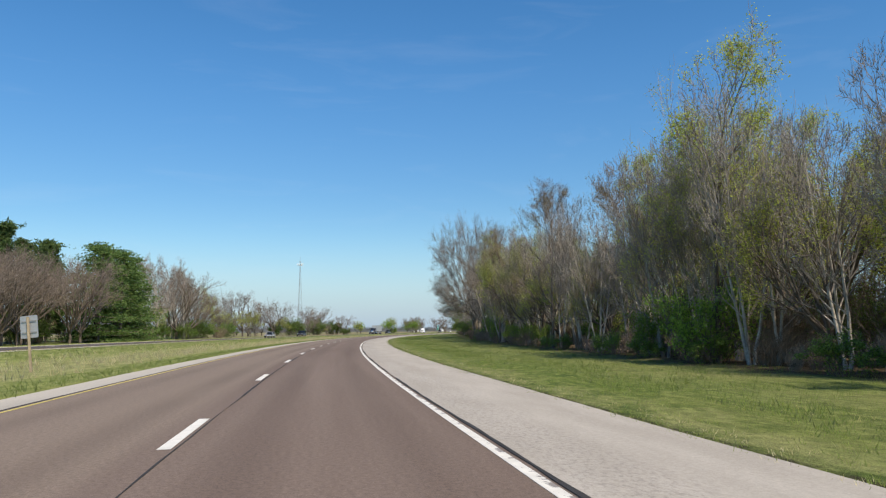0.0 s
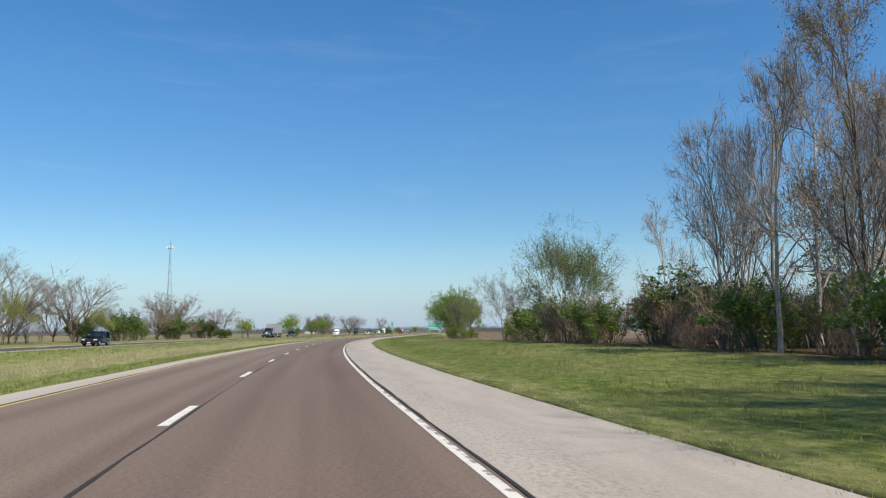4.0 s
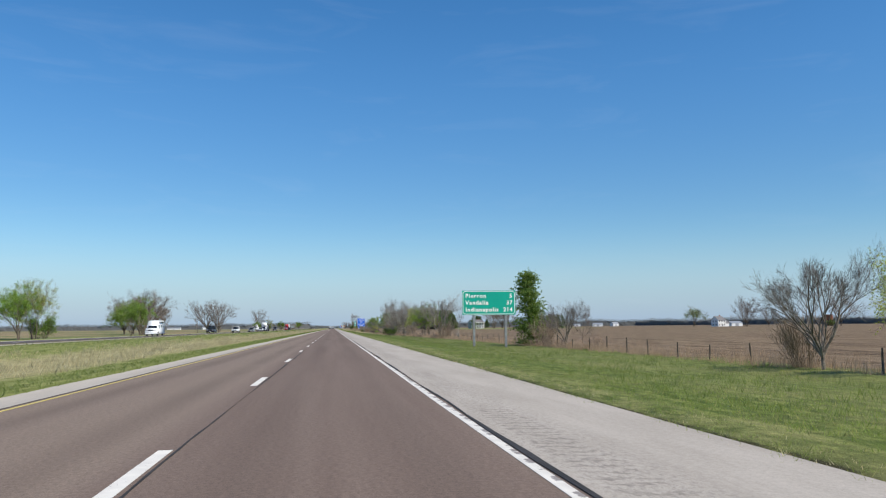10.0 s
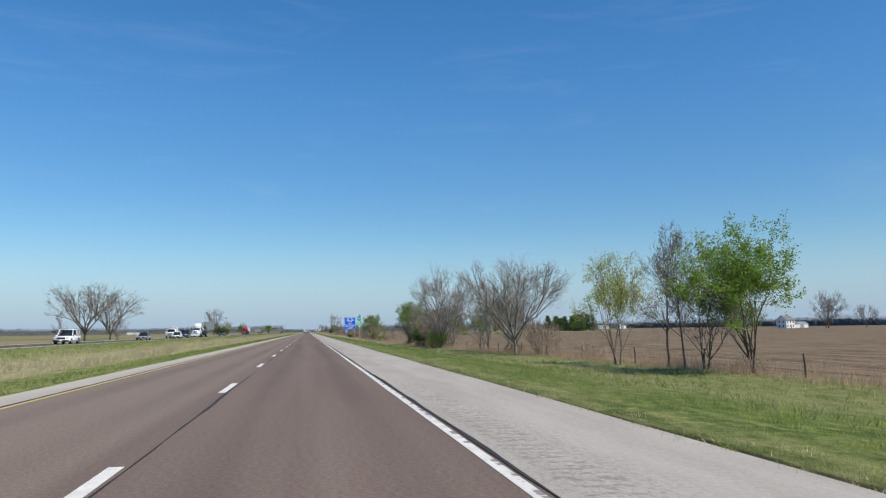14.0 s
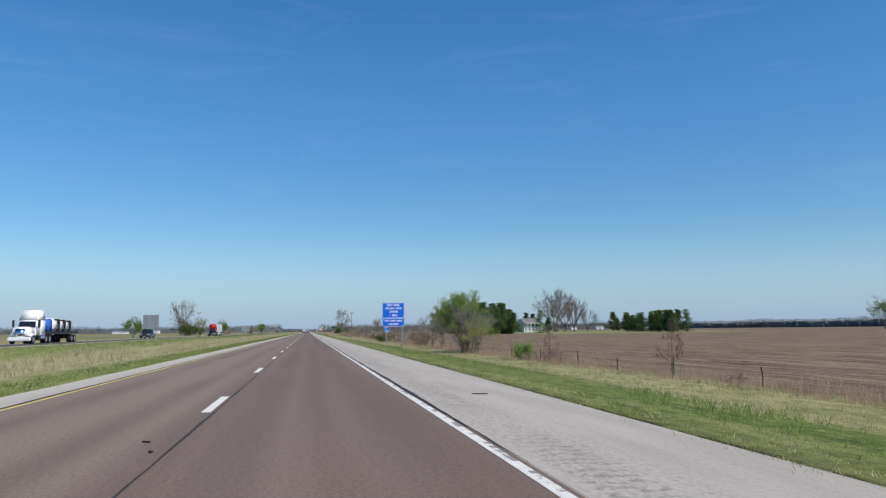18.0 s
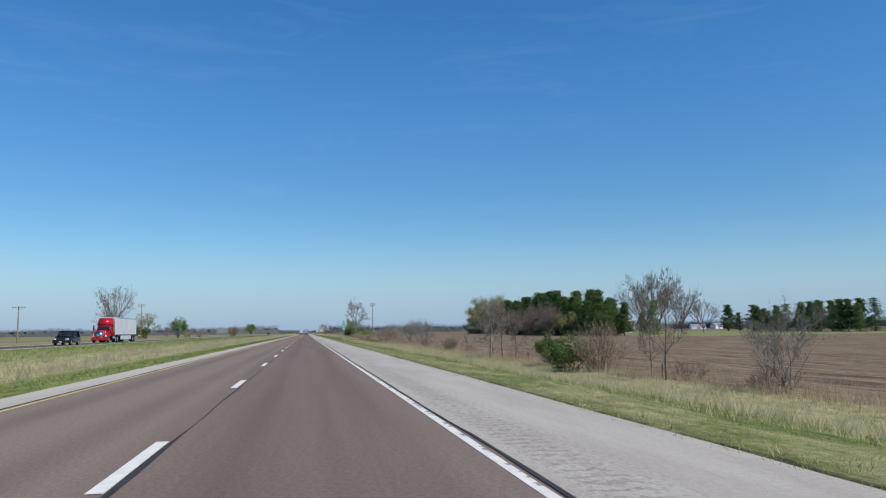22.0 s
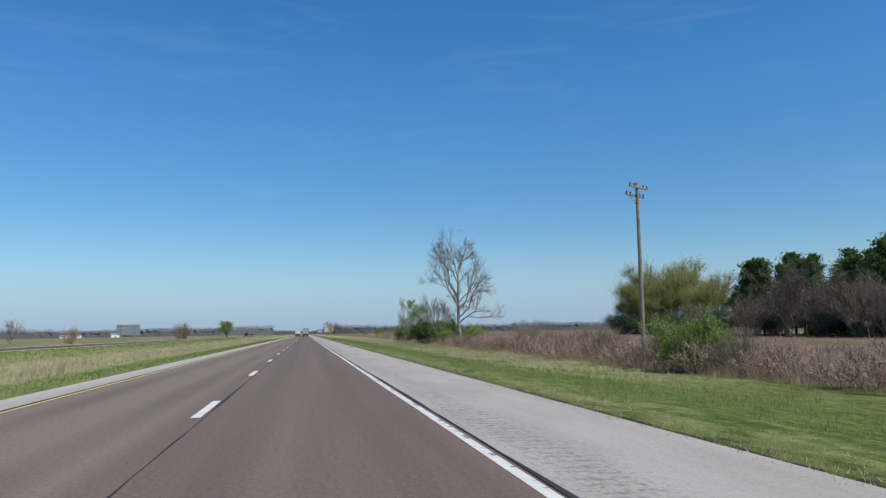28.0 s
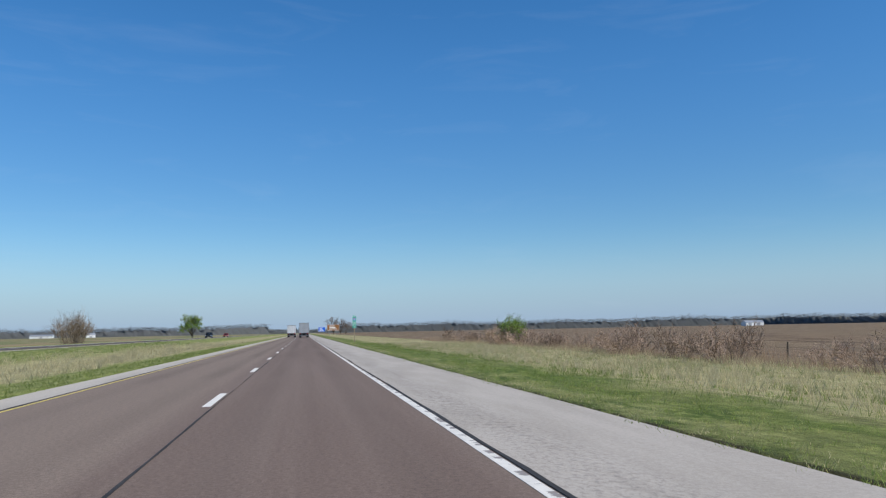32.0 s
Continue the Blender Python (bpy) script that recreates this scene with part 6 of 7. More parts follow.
def back_sign(s, off, w, h, z0, posts, label, wood=False, wide=False):
    """A sign seen from behind: bare back, ribs and posts."""
    root = new("sign_back")
    part("panel", plate("panel", outline_round(w, h, 0.05, 4), 0.0, 0.03, M_SIGN_BACK), root, m=pose(-w / 2, 0.10, z0))
    for k in range(max(2, int(h / 0.7))):
        z = z0 + h * (k + 0.5) / max(2, int(h / 0.7))
        part("rail", box("rail", -w / 2 + 0.06, w / 2 - 0.06, 0.05, 0.098, z - 0.03, z + 0.03, M_STEEL), root)
    if wide:
        n = int(w / 0.3)
        for k in range(1, n):
            x = -w / 2 + w * k / n
            part("rib", box("rib", x - 0.012, x + 0.012, 0.07, 0.099, z0 + 0.02, z0 + h - 0.02, M_STEEL), root)
    for x in posts:
        me = box("post", x - 0.05, x + 0.05, -0.05, 0.05, -0.3, z0 + h - 0.05, M_POST_WOOD, 0.008) if wood else i_beam("post", x, -0.3, z0 + h - 0.1, M_STEEL, 0.16, 0.10)
        part("post", me, root, "wooden post" if wood else "steel post")
    stand(root, s, off)
    return tagged(root, label, "road sign")


def utility_pole(s, off, h, turn=0.0, arms=2):
    root = new("utility_pole")
    part("pole", rod("pole", [(0, 0, z) for z in np.linspace(-0.4, h, 7)], 0.16, M_POLE_WOOD, 10, 0.105), root)
    for k in range(arms):
        z = h - 0.35 - 0.55 * k
        a = part("crossarm", box("crossarm", -1.2, 1.2, -0.19 + 0.30 * k, -0.09 + 0.30 * k, z - 0.06, z + 0.06, M_POLE_WOOD, 0.01), root)
        for x in (-1.1, -0.62, 0.62, 1.1):
            part("insulator", rod("insulator", ((x, -0.14 + 0.30 * k, z + 0.06), (x, -0.14 + 0.30 * k, z + 0.15), (x, -0.14 + 0.30 * k, z + 0.24)), 0.065, M_PORCELAIN, 8, 0.04), a)
        for x in (-0.75, 0.75):
            part("brace", rod("brace", ((x, -0.14 + 0.30 * k, z - 0.05), (0, -0.10 + 0.2 * k, z - 0.6)), 0.018, M_STEEL, 5), a)
    stand(root, s, off)
    root.matrix_basis = root.matrix_basis @ pose(0, 0, 0, 0, 0, turn)
    return tagged(root, "grey wooden utility pole with crossarms and insulators", "utility pole", "utility poles")


def lattice_tower():
    root = new("radio_tower")
    hh, foot, top = 66.0, 3.6, 0.55
    legs = [(math.cos(radians(a)), math.sin(radians(a))) for a in (30, 150, 270)]

    def at(k, z):
        f = foot + (top - foot) * min(1, (z / 58.0) ** 0.8)
        return Vector((legs[k][0] * f, legs[k][1] * f, z))
    levels = [58.0 * (1 - (1 - i / 22) ** 1.15) for i in range(23)] + [62.0, 66.0]
    for k in range(3):
        part("leg", rod("leg", [at(k, z) for z in levels], 0.13, M_TOWER, 6, 0.07), root)
        bm_pts = []
        for a, b in zip(levels, levels[1:]):
            part("brace", rod("brace", (at(k, a), at((k + 1) % 3, b)), 0.05, M_TOWER, 4), root)
            part("brace", rod("brace", (at(k, b), at((k + 1) % 3, b)), 0.05, M_TOWER, 4), root)
    deck = part("antenna_platform", rod("antenna_platform", ((0, 0, 62.0), (0, 0, 62.3)), 2.2, M_TOWER, 12), root)
    for k in range(9):
        a = radians(40 * k)
        part("antenna", box("antenna", -0.18, 0.18, -0.1, 0.1, -1.1, 1.3, M_SIGN_WHITE, 0.03), deck, "pale panel antenna", pose(2.6 * math.cos(a), 2.6 * math.sin(a), 62.6, 0, 0, 40 * k + 90))
    part("mast", rod("mast", ((0, 0, 65), (0, 0, 69.5)), 0.06, M_TOWER, 6), root)
    stand(root, 318.4, -179.5)
    return tagged(root, "tall slim grey lattice radio tower with antennas", "tower")


def fence_line(s0, s1, step, off, label):
    """Old wooden posts with sagging wire."""
    root = new("fence")
    r = random.Random(int(s0))
    posts, s = [], s0
    while s < s1:
        p = ground_at(s, off + r.uniform(-0.12, 0.12))
        h = r.uniform(0.8, 1.15)
        part("post", rod("post", ((0, 0, -0.3), (r.uniform(-0.02, 0.02), 0, h * 0.5), (r.uniform(-0.05, 0.05), r.uniform(-0.04, 0.04), h)), r.uniform(0.04, 0.065), M_POST_OLD, 7, 0.035), root, m=pose(p.x, p.y, p.z))
        posts.append(p)
        s += step * r.uniform(0.85, 1.15)
    for z in (0.35, 0.7, 1.02):
        pts = []
        for a, b in zip(posts, posts[1:]):
            pts += [a + Vector((0, 0, z)), (a + b) / 2 + Vector((0, 0, z - 0.04))]
        pts.append(posts[-1] + Vector((0, 0, z)))
        part("wire", rod("wire", pts, 0.006, M_WIRE, 4), root, "rusty strand of wire")
    return tagged(root, label, "fence")


distance_sign()
rest_area_sign()
mile_marker(-59.2, 9.0, "24", "8", 0.0)
mile_marker(218.9, 8.5, "25", "0", -1.5)
mile_marker(537.6, 8.4, "25", "2", 1.0)
mile_marker(859.5, 8.5, "25", "4", 0.0)
back_sign(-311, -11.8, 0.76, 1.04, 1.60, (0.0,), "bare aluminium back of a median sign on a wooden post", wood=True).rotation_euler.y += radians(-6)
back_sign(500.2, -45.3, 4.6, 4.2, 2.9, (-1.4, 1.4), "large bare aluminium back of a guide sign on steel posts", wide=True)
back_sign(812, -41.8, 5.6, 2.6, 1.8, (-1.6, 1.6), "wide bare aluminium back of a guide sign", wide=True)
utility_pole(659.5, 24.3, 12.3, 35)
utility_pole(682.2, -56.0, 12.5, 20)
utility_pole(565.0, -56.0, 7.6, 20, 1)
lattice_tower()
fence_line(-97, 118, 4.1, 21.9, "old field fence of grey wooden posts and wire")
fence_line(140, 470, 9.0, 22.4, "leaning field fence of grey wooden posts and wire")
fence_line(600, 860, 9.0, 23.4, "overgrown field fence of grey wooden posts and wire")


def far_guide_sign(s, off, w, h, z0, face, label):
    root = new("guide_sign")
    p = panel(root, w, h, -w / 2, z0, face, 0.07, 0.05)
    for k in range(3):
        part("lettering", box("lettering", w * 0.18, w * (0.8 - 0.1 * k), -0.008, 0.0, h * (0.22 + 0.25 * k), h * (0.22 + 0.25 * k) + h * 0.1, M_SIGN_WHITE), p, "white bar of lettering")
    for x in (-w * 0.3, w * 0.3):
        part("post", i_beam("post", x, -0.3, z0 + h - 0.1, M_STEEL, 0.2, 0.24), root, "steel post")
    stand(root, s, off)
    return tagged(root, label, "road sign")


far_guide_sign(1144, 16.5, 6.2, 3.0, 2.4, M_SIGN_BROWN, "brown guide sign on two steel posts")
far_guide_sign(1390, 16.5, 5.6, 3.6, 2.2, M_SIGN_BLUE, "blue guide sign on two steel posts")

# ---- scraps on the tarmac ----
def tyre_scrap(s, off, z, long, wide, turn):
    """A torn, curled strip of tread."""
    bm = bmesh.new()
    rows = []
    n = 9
    for i in range(n):
        u = i / (n - 1)
        y = (u - 0.5) * long
        x = 0.06 * long * math.sin(u * 3.4)
        w = wide * (0.55 + 0.45 * math.sin(u * math.pi)) * (1.0 + 0.2 * math.sin(i * 2.1))
        lift = 0.004 + 0.10 * long * abs(u - 0.5) ** 2.5
        rows.append([bm.verts.new((x + a * w, y, lift + b)) for a, b in ((-0.5, 0), (0.5, 0), (0.5, 0.014), (-0.5, 0.014))])
    for a, b in zip(rows, rows[1:]):
        for k in range(4):
            j = (k + 1) % 4
            bm.faces.new((a[k], a[j], b[j], b[k]))
    bm.faces.new(rows[0][::-1])
    bm.faces.new(rows[-1])
    bmesh.ops.recalc_face_normals(bm, faces=bm.faces)
    ob = new("tyre_scrap", bm_mesh("tyre_scrap", bm, M_RUBBER, False))
    x, y = place(s, off)
    ob.matrix_basis = pose(float(x), float(y), z, 0, 0, heading(s) + turn)
    return tagged(ob, "torn black strip of tyre tread lying on the tarmac", "tyre scrap", "tyre scraps")


def spill(s, off, z, long, wide):
    """A dried whitish splash, a thin ragged film."""
    r = random.Random(int(s))
    n = 18
    pts = [(0.5 * long * math.cos(a) * r.uniform(0.75, 1.1), 0.5 * wide * math.sin(a) * r.uniform(0.6, 1.1)) for a in np.linspace(0, 2 * math.pi, n + 1)[:-1]]
    bm = bmesh.new()
    top = [bm.verts.new((y, x, 0.003)) for x, y in pts]
    low = [bm.verts.new((y, x, -0.004)) for x, y in pts]
    bm.faces.new(top)
    for i in range(n):
        j = (i + 1) % n
        bm.faces.new((top[i], low[i], low[j], top[j]))
    bmesh.ops.recalc_face_normals(bm, faces=bm.faces)
    ob = new("spill", bm_mesh("spill", bm, M_SPILL, False))
    x, y = place(s, off)
    ob.matrix_basis = pose(float(x), float(y), z, 0, 0, heading(s) + 70)
    return tagged(ob, "dried whitish splash on the grey shoulder", "stain")


M_RUBBER = mat("torn_tyre_rubber", (0.02, 0.02, 0.021), 0.85, var=0.3, scale=8, fine=40, bump=0.4)
M_SPILL = mat("dried_whitish_splash", (0.62, 0.59, 0.54), 0.8, var=0.2, scale=4, fine=30, bump=0.1)
tyre_scrap(-56.3, 6.0, -0.092, 0.62, 0.07, 74)
tyre_scrap(340.7, 7.45, -0.11, 2.6, 0.16, -17)
tyre_scrap(683.8, 6.0, -0.09, 0.5, 0.12, 70)
tyre_scrap(273.1, 5.25, -0.068, 0.34, 0.08, 80)
tyre_scrap(266.7, -0.25, 0.013, 0.11, 0.04, 60)
tyre_scrap(265.9, -0.05, 0.014, 0.07, 0.04, 20)
spill(235.2, 6.0, -0.088, 1.0, 0.5)

# ---- farmsteads ----
def prism_roof(name, x0, x1, y0, y1, z0, z1, material, over=0.35, thick=0.18):
    """A gable roof with its ridge along x, two slabs thick."""
    bm = bmesh.new()
    ym = (y0 + y1) / 2
    k = (z1 - z0) / (ym - y0)
    prof = [(y0 - over, z0 - over * k), (ym, z1), (y1 + over, z0 - over * k), (y1 + over, z0 - over * k + thick), (ym, z1 + thick), (y0 - over, z0 - over * k + thick)]
    a = [bm.verts.new((x0 - over, y, z)) for y, z in prof]
    b = [bm.verts.new((x1 + over, y, z)) for y, z in prof]
    for q in ((0, 1, 4, 5), (1, 2, 3, 4)):
        bm.faces.new([a[i] for i in q][::-1])
        bm.faces.new([b[i] for i in q])
    for i in range(6):
        j = (i + 1) % 6
        bm.faces.new((a[i], a[j], b[j], b[i]))
    bmesh.ops.recalc_face_normals(bm, faces=bm.faces)
    return bm_mesh(name, bm, material)


def gable_walls(name, x0, x1, y0, y1, h, ridge, material):
    bm = bmesh.new()
    ym = (y0 + y1) / 2
    prof = [(y0, 0), (y1, 0), (y1, h), (ym, ridge), (y0, h)]
    a = [bm.verts.new((x0, y, z)) for y, z in prof]
    b = [bm.verts.new((x1, y, z)) for y, z in prof]
    bm.faces.new(a)
    bm.faces.new(b[::-1])
    for i in range(5):
        j = (i + 1) % 5
        bm.faces.new((a[i], a[j], b[j], b[i]))
    bmesh.ops.recalc_face_normals(bm, faces=bm.faces)
    return bm_mesh(name, bm, material)


def house_window(root, x, y, z, w, h, axis):
    win = part("window", box("window", -w / 2 - 0.08, w / 2 + 0.08, -0.06, 0.02, -0.08, h + 0.08, M_WHITE_WALL), root, "white window frame", pose(x, y, z, 0, 0, axis))
    part("pane", box("pane", -w / 2, w / 2, -0.075, -0.062, 0, h / 2 - 0.03, M_PANE), win, "dark glass pane")
    part("pane", box("pane", -w / 2, w / 2, -0.075, -0.062, h / 2 + 0.03, h, M_PANE), win, "dark glass pane")


def farmhouse(x, y, w, d, h, ridge, turn, label, wing=True, columns=False, roof=None, wall=None):
    root = new("farmhouse")
    wall = wall or M_WHITE_WALL
    part("wall", gable_walls("wall", -w / 2, w / 2, -d / 2, d / 2, h, ridge, wall), root)
    part("roof", prism_roof("roof", -w / 2, w / 2, -d / 2, d / 2, h, ridge, roof or M_ROOF), root, "grey shingle roof")
    n = max(2, int(w / 2.6))
    for k in range(n):
        for z in ((0.9, 3.7) if h > 4.5 else (0.9,)):
            house_window(root, -w / 2 + w * (k + 0.5) / n, -d / 2, z, 0.95, 1.5, 0)
    for z in ((0.9, 3.7) if h > 4.5 else (0.9,)):
        house_window(root, -w / 2, -d / 5, z, 0.95, 1.5, -90)
        house_window(root, -w / 2, d / 5, z, 0.95, 1.5, -90)
    part("door", box("door", -0.5, 0.5, -d / 2 - 0.05, -d / 2 + 0.02, 0.1, 2.2, M_ROOF), root, "dark front door", pose(w * 0.08, 0, 0))
    part("chimney", box("chimney", -0.4, 0.4, -0.35, 0.35, ridge - 1.2, ridge + 1.0, M_RED_BARN), root, "red brick chimney", pose(w * 0.2, 0, 0))
    if wing:
        part("wing_wall", gable_walls("wing_wall", w / 2 + 0.02, w / 2 + w * 0.6, -d / 2 + 1, d / 2 - 0.5, h * 0.55, ridge * 0.62, wall), root)
        part("wing_roof", prism_roof("wing_roof", w / 2 + 0.4, w / 2 + w * 0.6, -d / 2 + 1, d / 2 - 0.5, h * 0.55, ridge * 0.62, roof or M_ROOF), root, "grey shingle roof")
    if columns:
        part("porch_roof", box("porch_roof", -w / 2, w / 2, -d / 2 - 2.2, -d / 2 - 0.03, h - 0.4, h - 0.1, M_WHITE_WALL), root)
        for k in range(5):
            part("column", rod("column", ((-w / 2 + 0.4 + (w - 0.8) * k / 4, -d / 2 - 2.0, -0.1), (-w / 2 + 0.4 + (w - 0.8) * k / 4, -d / 2 - 2.0, h - 0.4)), 0.17, M_WHITE_WALL, 8), root)
    root.matrix_basis = pose(x, y, -0.6, 0, 0, turn)
    return tagged(root, label, "house")


def shed(x, y, w, d, h, ridge, turn, label, wall, roof):
    root = new("shed")
    part("wall", gable_walls("wall", -w / 2, w / 2, -d / 2, d / 2, h, ridge, wall), root)
    part("roof", prism_roof("roof", -w / 2, w / 2, -d / 2, d / 2, h, ridge, roof, 0.25, 0.12), root, "metal roof")
    part("door", box("door", -1.8, 1.8, -d / 2 - 0.06, -d / 2 + 0.02, 0.05, min(h * 0.85, 3.2), M_SIGN_BACK), root, "sliding shed door")
    root.matrix_basis = pose(x, y, -0.6, 0, 0, turn)
    return tagged(root, label, "shed")


def silo(x, y, r, h):
    root = new("silo")
    part("wall", rod("wall", [(0, 0, z) for z in np.linspace(-0.3, h, 8)], r, M_RED_BARN, 20), root)
    for z in np.linspace(1.0, h - 0.3, 7):
        part("hoop", rod("hoop", ((0, 0, z), (0, 0, z + 0.08)), r + 0.03, M_WIRE, 20), root)
    root.matrix_basis = pose(x, y, -0.6)
    return tagged(root, "roofless rust-red tile silo beside the field", "silo")


farmhouse(334, 606, 9, 8, 5.6, 8.8, 20, "white two-storey farmhouse with grey roof across the field")
shed(368, 640, 12, 7, 3.0, 4.6, 10, "low white farm shed with pale roof", M_WHITE_WALL, M_SIGN_BACK)
silo(361, 495, 2.9, 8.2)
farmhouse(143, 732, 13, 9, 6.0, 8.6, 12, "white columned farmhouse behind pine trees", columns=True, wing=False)
for x, y, w, d, h, rr, tn, wl_, lb in ((430, 1180, 16, 9, 4.0, 6.0, -15, M_WHITE_WALL, "white farm building across the field"),
                                        (470, 1210, 12, 8, 4.5, 7.2, 20, M_WHITE_WALL, "white farm building across the field"), (420, 1420, 9, 7, 3.4, 5.2, 8, M_WHITE_WALL, "white farm building across the field"), (520, 1560, 13, 9, 4.0, 6.0, -8, M_WHITE_WALL, "long white farm shed near the far woods"),
                                        (-419, 2100, 34, 14, 4.2, 6.8, 4, M_WHITE_WALL, "long white farm shed near the far woods"), (-330, 2040, 14, 9, 5.0, 8.0, 30, M_WHITE_WALL, "white farmhouse and shed near the far woods")):
    shed(x, y, w, d, h, rr, tn, lb, wl_, M_SIGN_BACK)

# ---- vehicles standing on the two carriageways; built to face -y ----
def car_paint(name, color, metal=0.3, rough=0.28):
    if min(color) > 0.7:
        metal, rough = 0.0, 0.45
    return mat(name, color, rough, metal, var=0.05, scale=1.5, fine=20, bump=0.0, spec=0.6)


M_TYRE = mat("black_tyre_rubber", (0.018, 0.018, 0.019), 0.85, var=0.2, scale=5, fine=30, bump=0.2)
M_RIM = mat("alloy_rim", (0.45, 0.45, 0.46), 0.35, 0.8, var=0.1, bump=0.0)
M_GLASS = mat("tinted_vehicle_glass", (0.012, 0.015, 0.018), 0.05, var=0.05, bump=0.0, spec=0.8)
M_LAMP = mat("clear_headlamp", (0.75, 0.76, 0.78), 0.15, 0.2, var=0.05, bump=0.0)
M_TAIL = mat("red_tail_lamp", (0.45, 0.01, 0.01), 0.2, var=0.05, bump=0.0)
M_BLACK = mat("black_plastic_trim", (0.02, 0.02, 0.021), 0.6, var=0.1, bump=0.0)
M_CHROME = mat("bright_chrome", (0.62, 0.63, 0.64), 0.15, 1.0, var=0.05, bump=0.0)
M_TRAILER = mat("white_trailer_skin", (0.70, 0.71, 0.72), 0.4, 0.1, var=0.08, scale=0.6, fine=6, bump=0.05)
M_TRAILER_GREY = mat("grey_trailer_skin", (0.42, 0.43, 0.44), 0.4, 0.3, var=0.1, scale=0.6, fine=6, bump=0.05)
M_TARP_WHITE = mat("white_load_wrap", (0.70, 0.70, 0.68), 0.5, var=0.12, scale=1.5, fine=8, bump=0.4, bump_scale=5)
M_TARP_BLUE = mat("blue_tarpaulin", (0.02, 0.10, 0.45), 0.5, var=0.2, scale=2.0, fine=8, bump=0.5, bump_scale=6)
PAINT = {q: car_paint(q + "_car_paint", c) for q, c in (("silver", (0.42, 0.43, 0.45)), ("black", (0.012, 0.012, 0.014)), ("white", (0.86, 0.86, 0.84)), ("navy", (0.015, 0.025, 0.07)), ("red", (0.52, 0.012, 0.02)), ("charcoal", (0.05, 0.052, 0.058)))}


def taper(name, low, high, z0, z1, material, bevel=0.0):
    """A block whose foot and top are (x0, x1, y0, y1) rectangles."""
    bm = bmesh.new()
    a = [bm.verts.new((low[i], low[j], z0)) for i, j in ((0, 2), (1, 2), (1, 3), (0, 3))]
    b = [bm.verts.new((high[i], high[j], z1)) for i, j in ((0, 2), (1, 2), (1, 3), (0, 3))]
    bm.faces.new(a[::-1])
    bm.faces.new(b)
    for i in range(4):
        j = (i + 1) % 4
        bm.faces.new((a[i], a[j], b[j], b[i]))
    if bevel:
        bmesh.ops.bevel(bm, geom=bm.edges[:], offset=bevel, segments=3, affect="EDGES", clamp_overlap=True)
    return bm_mesh(name, bm, material, bevel > 0)


def side_body(name, prof, half, material, tuck=0.06, bevel=0.05):
    """A body from its side outline (y, z), drawn in a little at the top."""
    bm = bmesh.new()
    zmax = max(z for _, z in prof)
    rows = []
    for sgn in (-1, 1):
        rows.append([bm.verts.new((sgn * (half - tuck * max(0, z / zmax) ** 2), y, z)) for y, z in prof])
    a, b = rows
    n = len(prof)
    bm.faces.new(a)
    bm.faces.new(b[::-1])
    for i in range(n):
        j = (i + 1) % n
        bm.faces.new((a[j], a[i], b[i], b[j]))
    bmesh.ops.recalc_face_normals(bm, faces=bm.faces)
    bmesh.ops.bevel(bm, geom=[e for e in bm.edges], offset=bevel, segments=2, affect="EDGES", clamp_overlap=True)
    return bm_mesh(name, bm, material, True)


def wheel(root, x, y, r, w, rim=None):
    t = part("wheel", rod("wheel", [(x - w / 2, y, r), (x - w / 2 + 0.03, y, r), (x + w / 2 - 0.03, y, r), (x + w / 2, y, r)], r, M_TYRE, 20), root, "black rubber tyre")
    s = 1 if x > 0 else -1
    part("rim", rod("rim", [(x + s * (w / 2 - 0.04), y, r), (x + s * (w / 2 + 0.012), y, r)], r * 0.62, rim or M_RIM, 14, r * 0.56), t, "bright wheel rim")


def car_cabin(root, half, c0, c1, t0, t1, belt, top, paint):
    cab = part("cabin", taper("cabin", (-half + 0.06, half - 0.06, c0 + 0.02, c1), (-half + 0.2, half - 0.2, t0, t1), belt, top - 0.04, M_GLASS, 0.05), root, "dark tinted cabin glass")
    part("roof", taper("roof", (-half + 0.19, half - 0.19, t0 - 0.03, t1 + 0.03), (-half + 0.24, half - 0.24, t0 + 0.1, t1 - 0.08), top - 0.06, top, paint, 0.02), cab)
    mid = t0 + (t1 - t0) * 0.5
    for s in (-1, 1):
        for y0, y1 in ((c0 + 0.05, t0), (mid, mid), (c1 - 0.06, t1 - 0.05)):
            part("pillar", rod("pillar", ((s * (half - 0.07), y0, belt), (s * (half - 0.205), y1, top - 0.04)), 0.045, paint, 6), cab)


def van_fittings(root, f, half, c0, t0, top):
    """Windscreen and small side windows of the high-roofed van."""
    part("windscreen", plate("windscreen", [(-0.82, 0.0), (0.82, 0.0), (0.72, 1.0), (-0.72, 1.0)], -0.02, 0.02, M_GLASS), root, "dark windscreen", pose(0, c0 + 0.045, 1.36, -41, 0, 0))
    for s in (-1, 1):
        for a, b, z0, z1 in ((c0 + 0.75, c0 + 1.55, 1.35, 1.95), (0.2, 1.1, 1.5, 1.95), (1.7, 2.5, 1.5, 1.95)):
            part("side_window", taper("side_window", (min(s * (half - 0.09), s * (half - 0.03)), max(s * (half - 0.09), s * (half - 0.03)), a, b), (min(s * (half - 0.13), s * (half - 0.07)), max(s * (half - 0.13), s * (half - 0.07)), a + 0.08, b), z0, z1, M_GLASS), root, "dark side window")


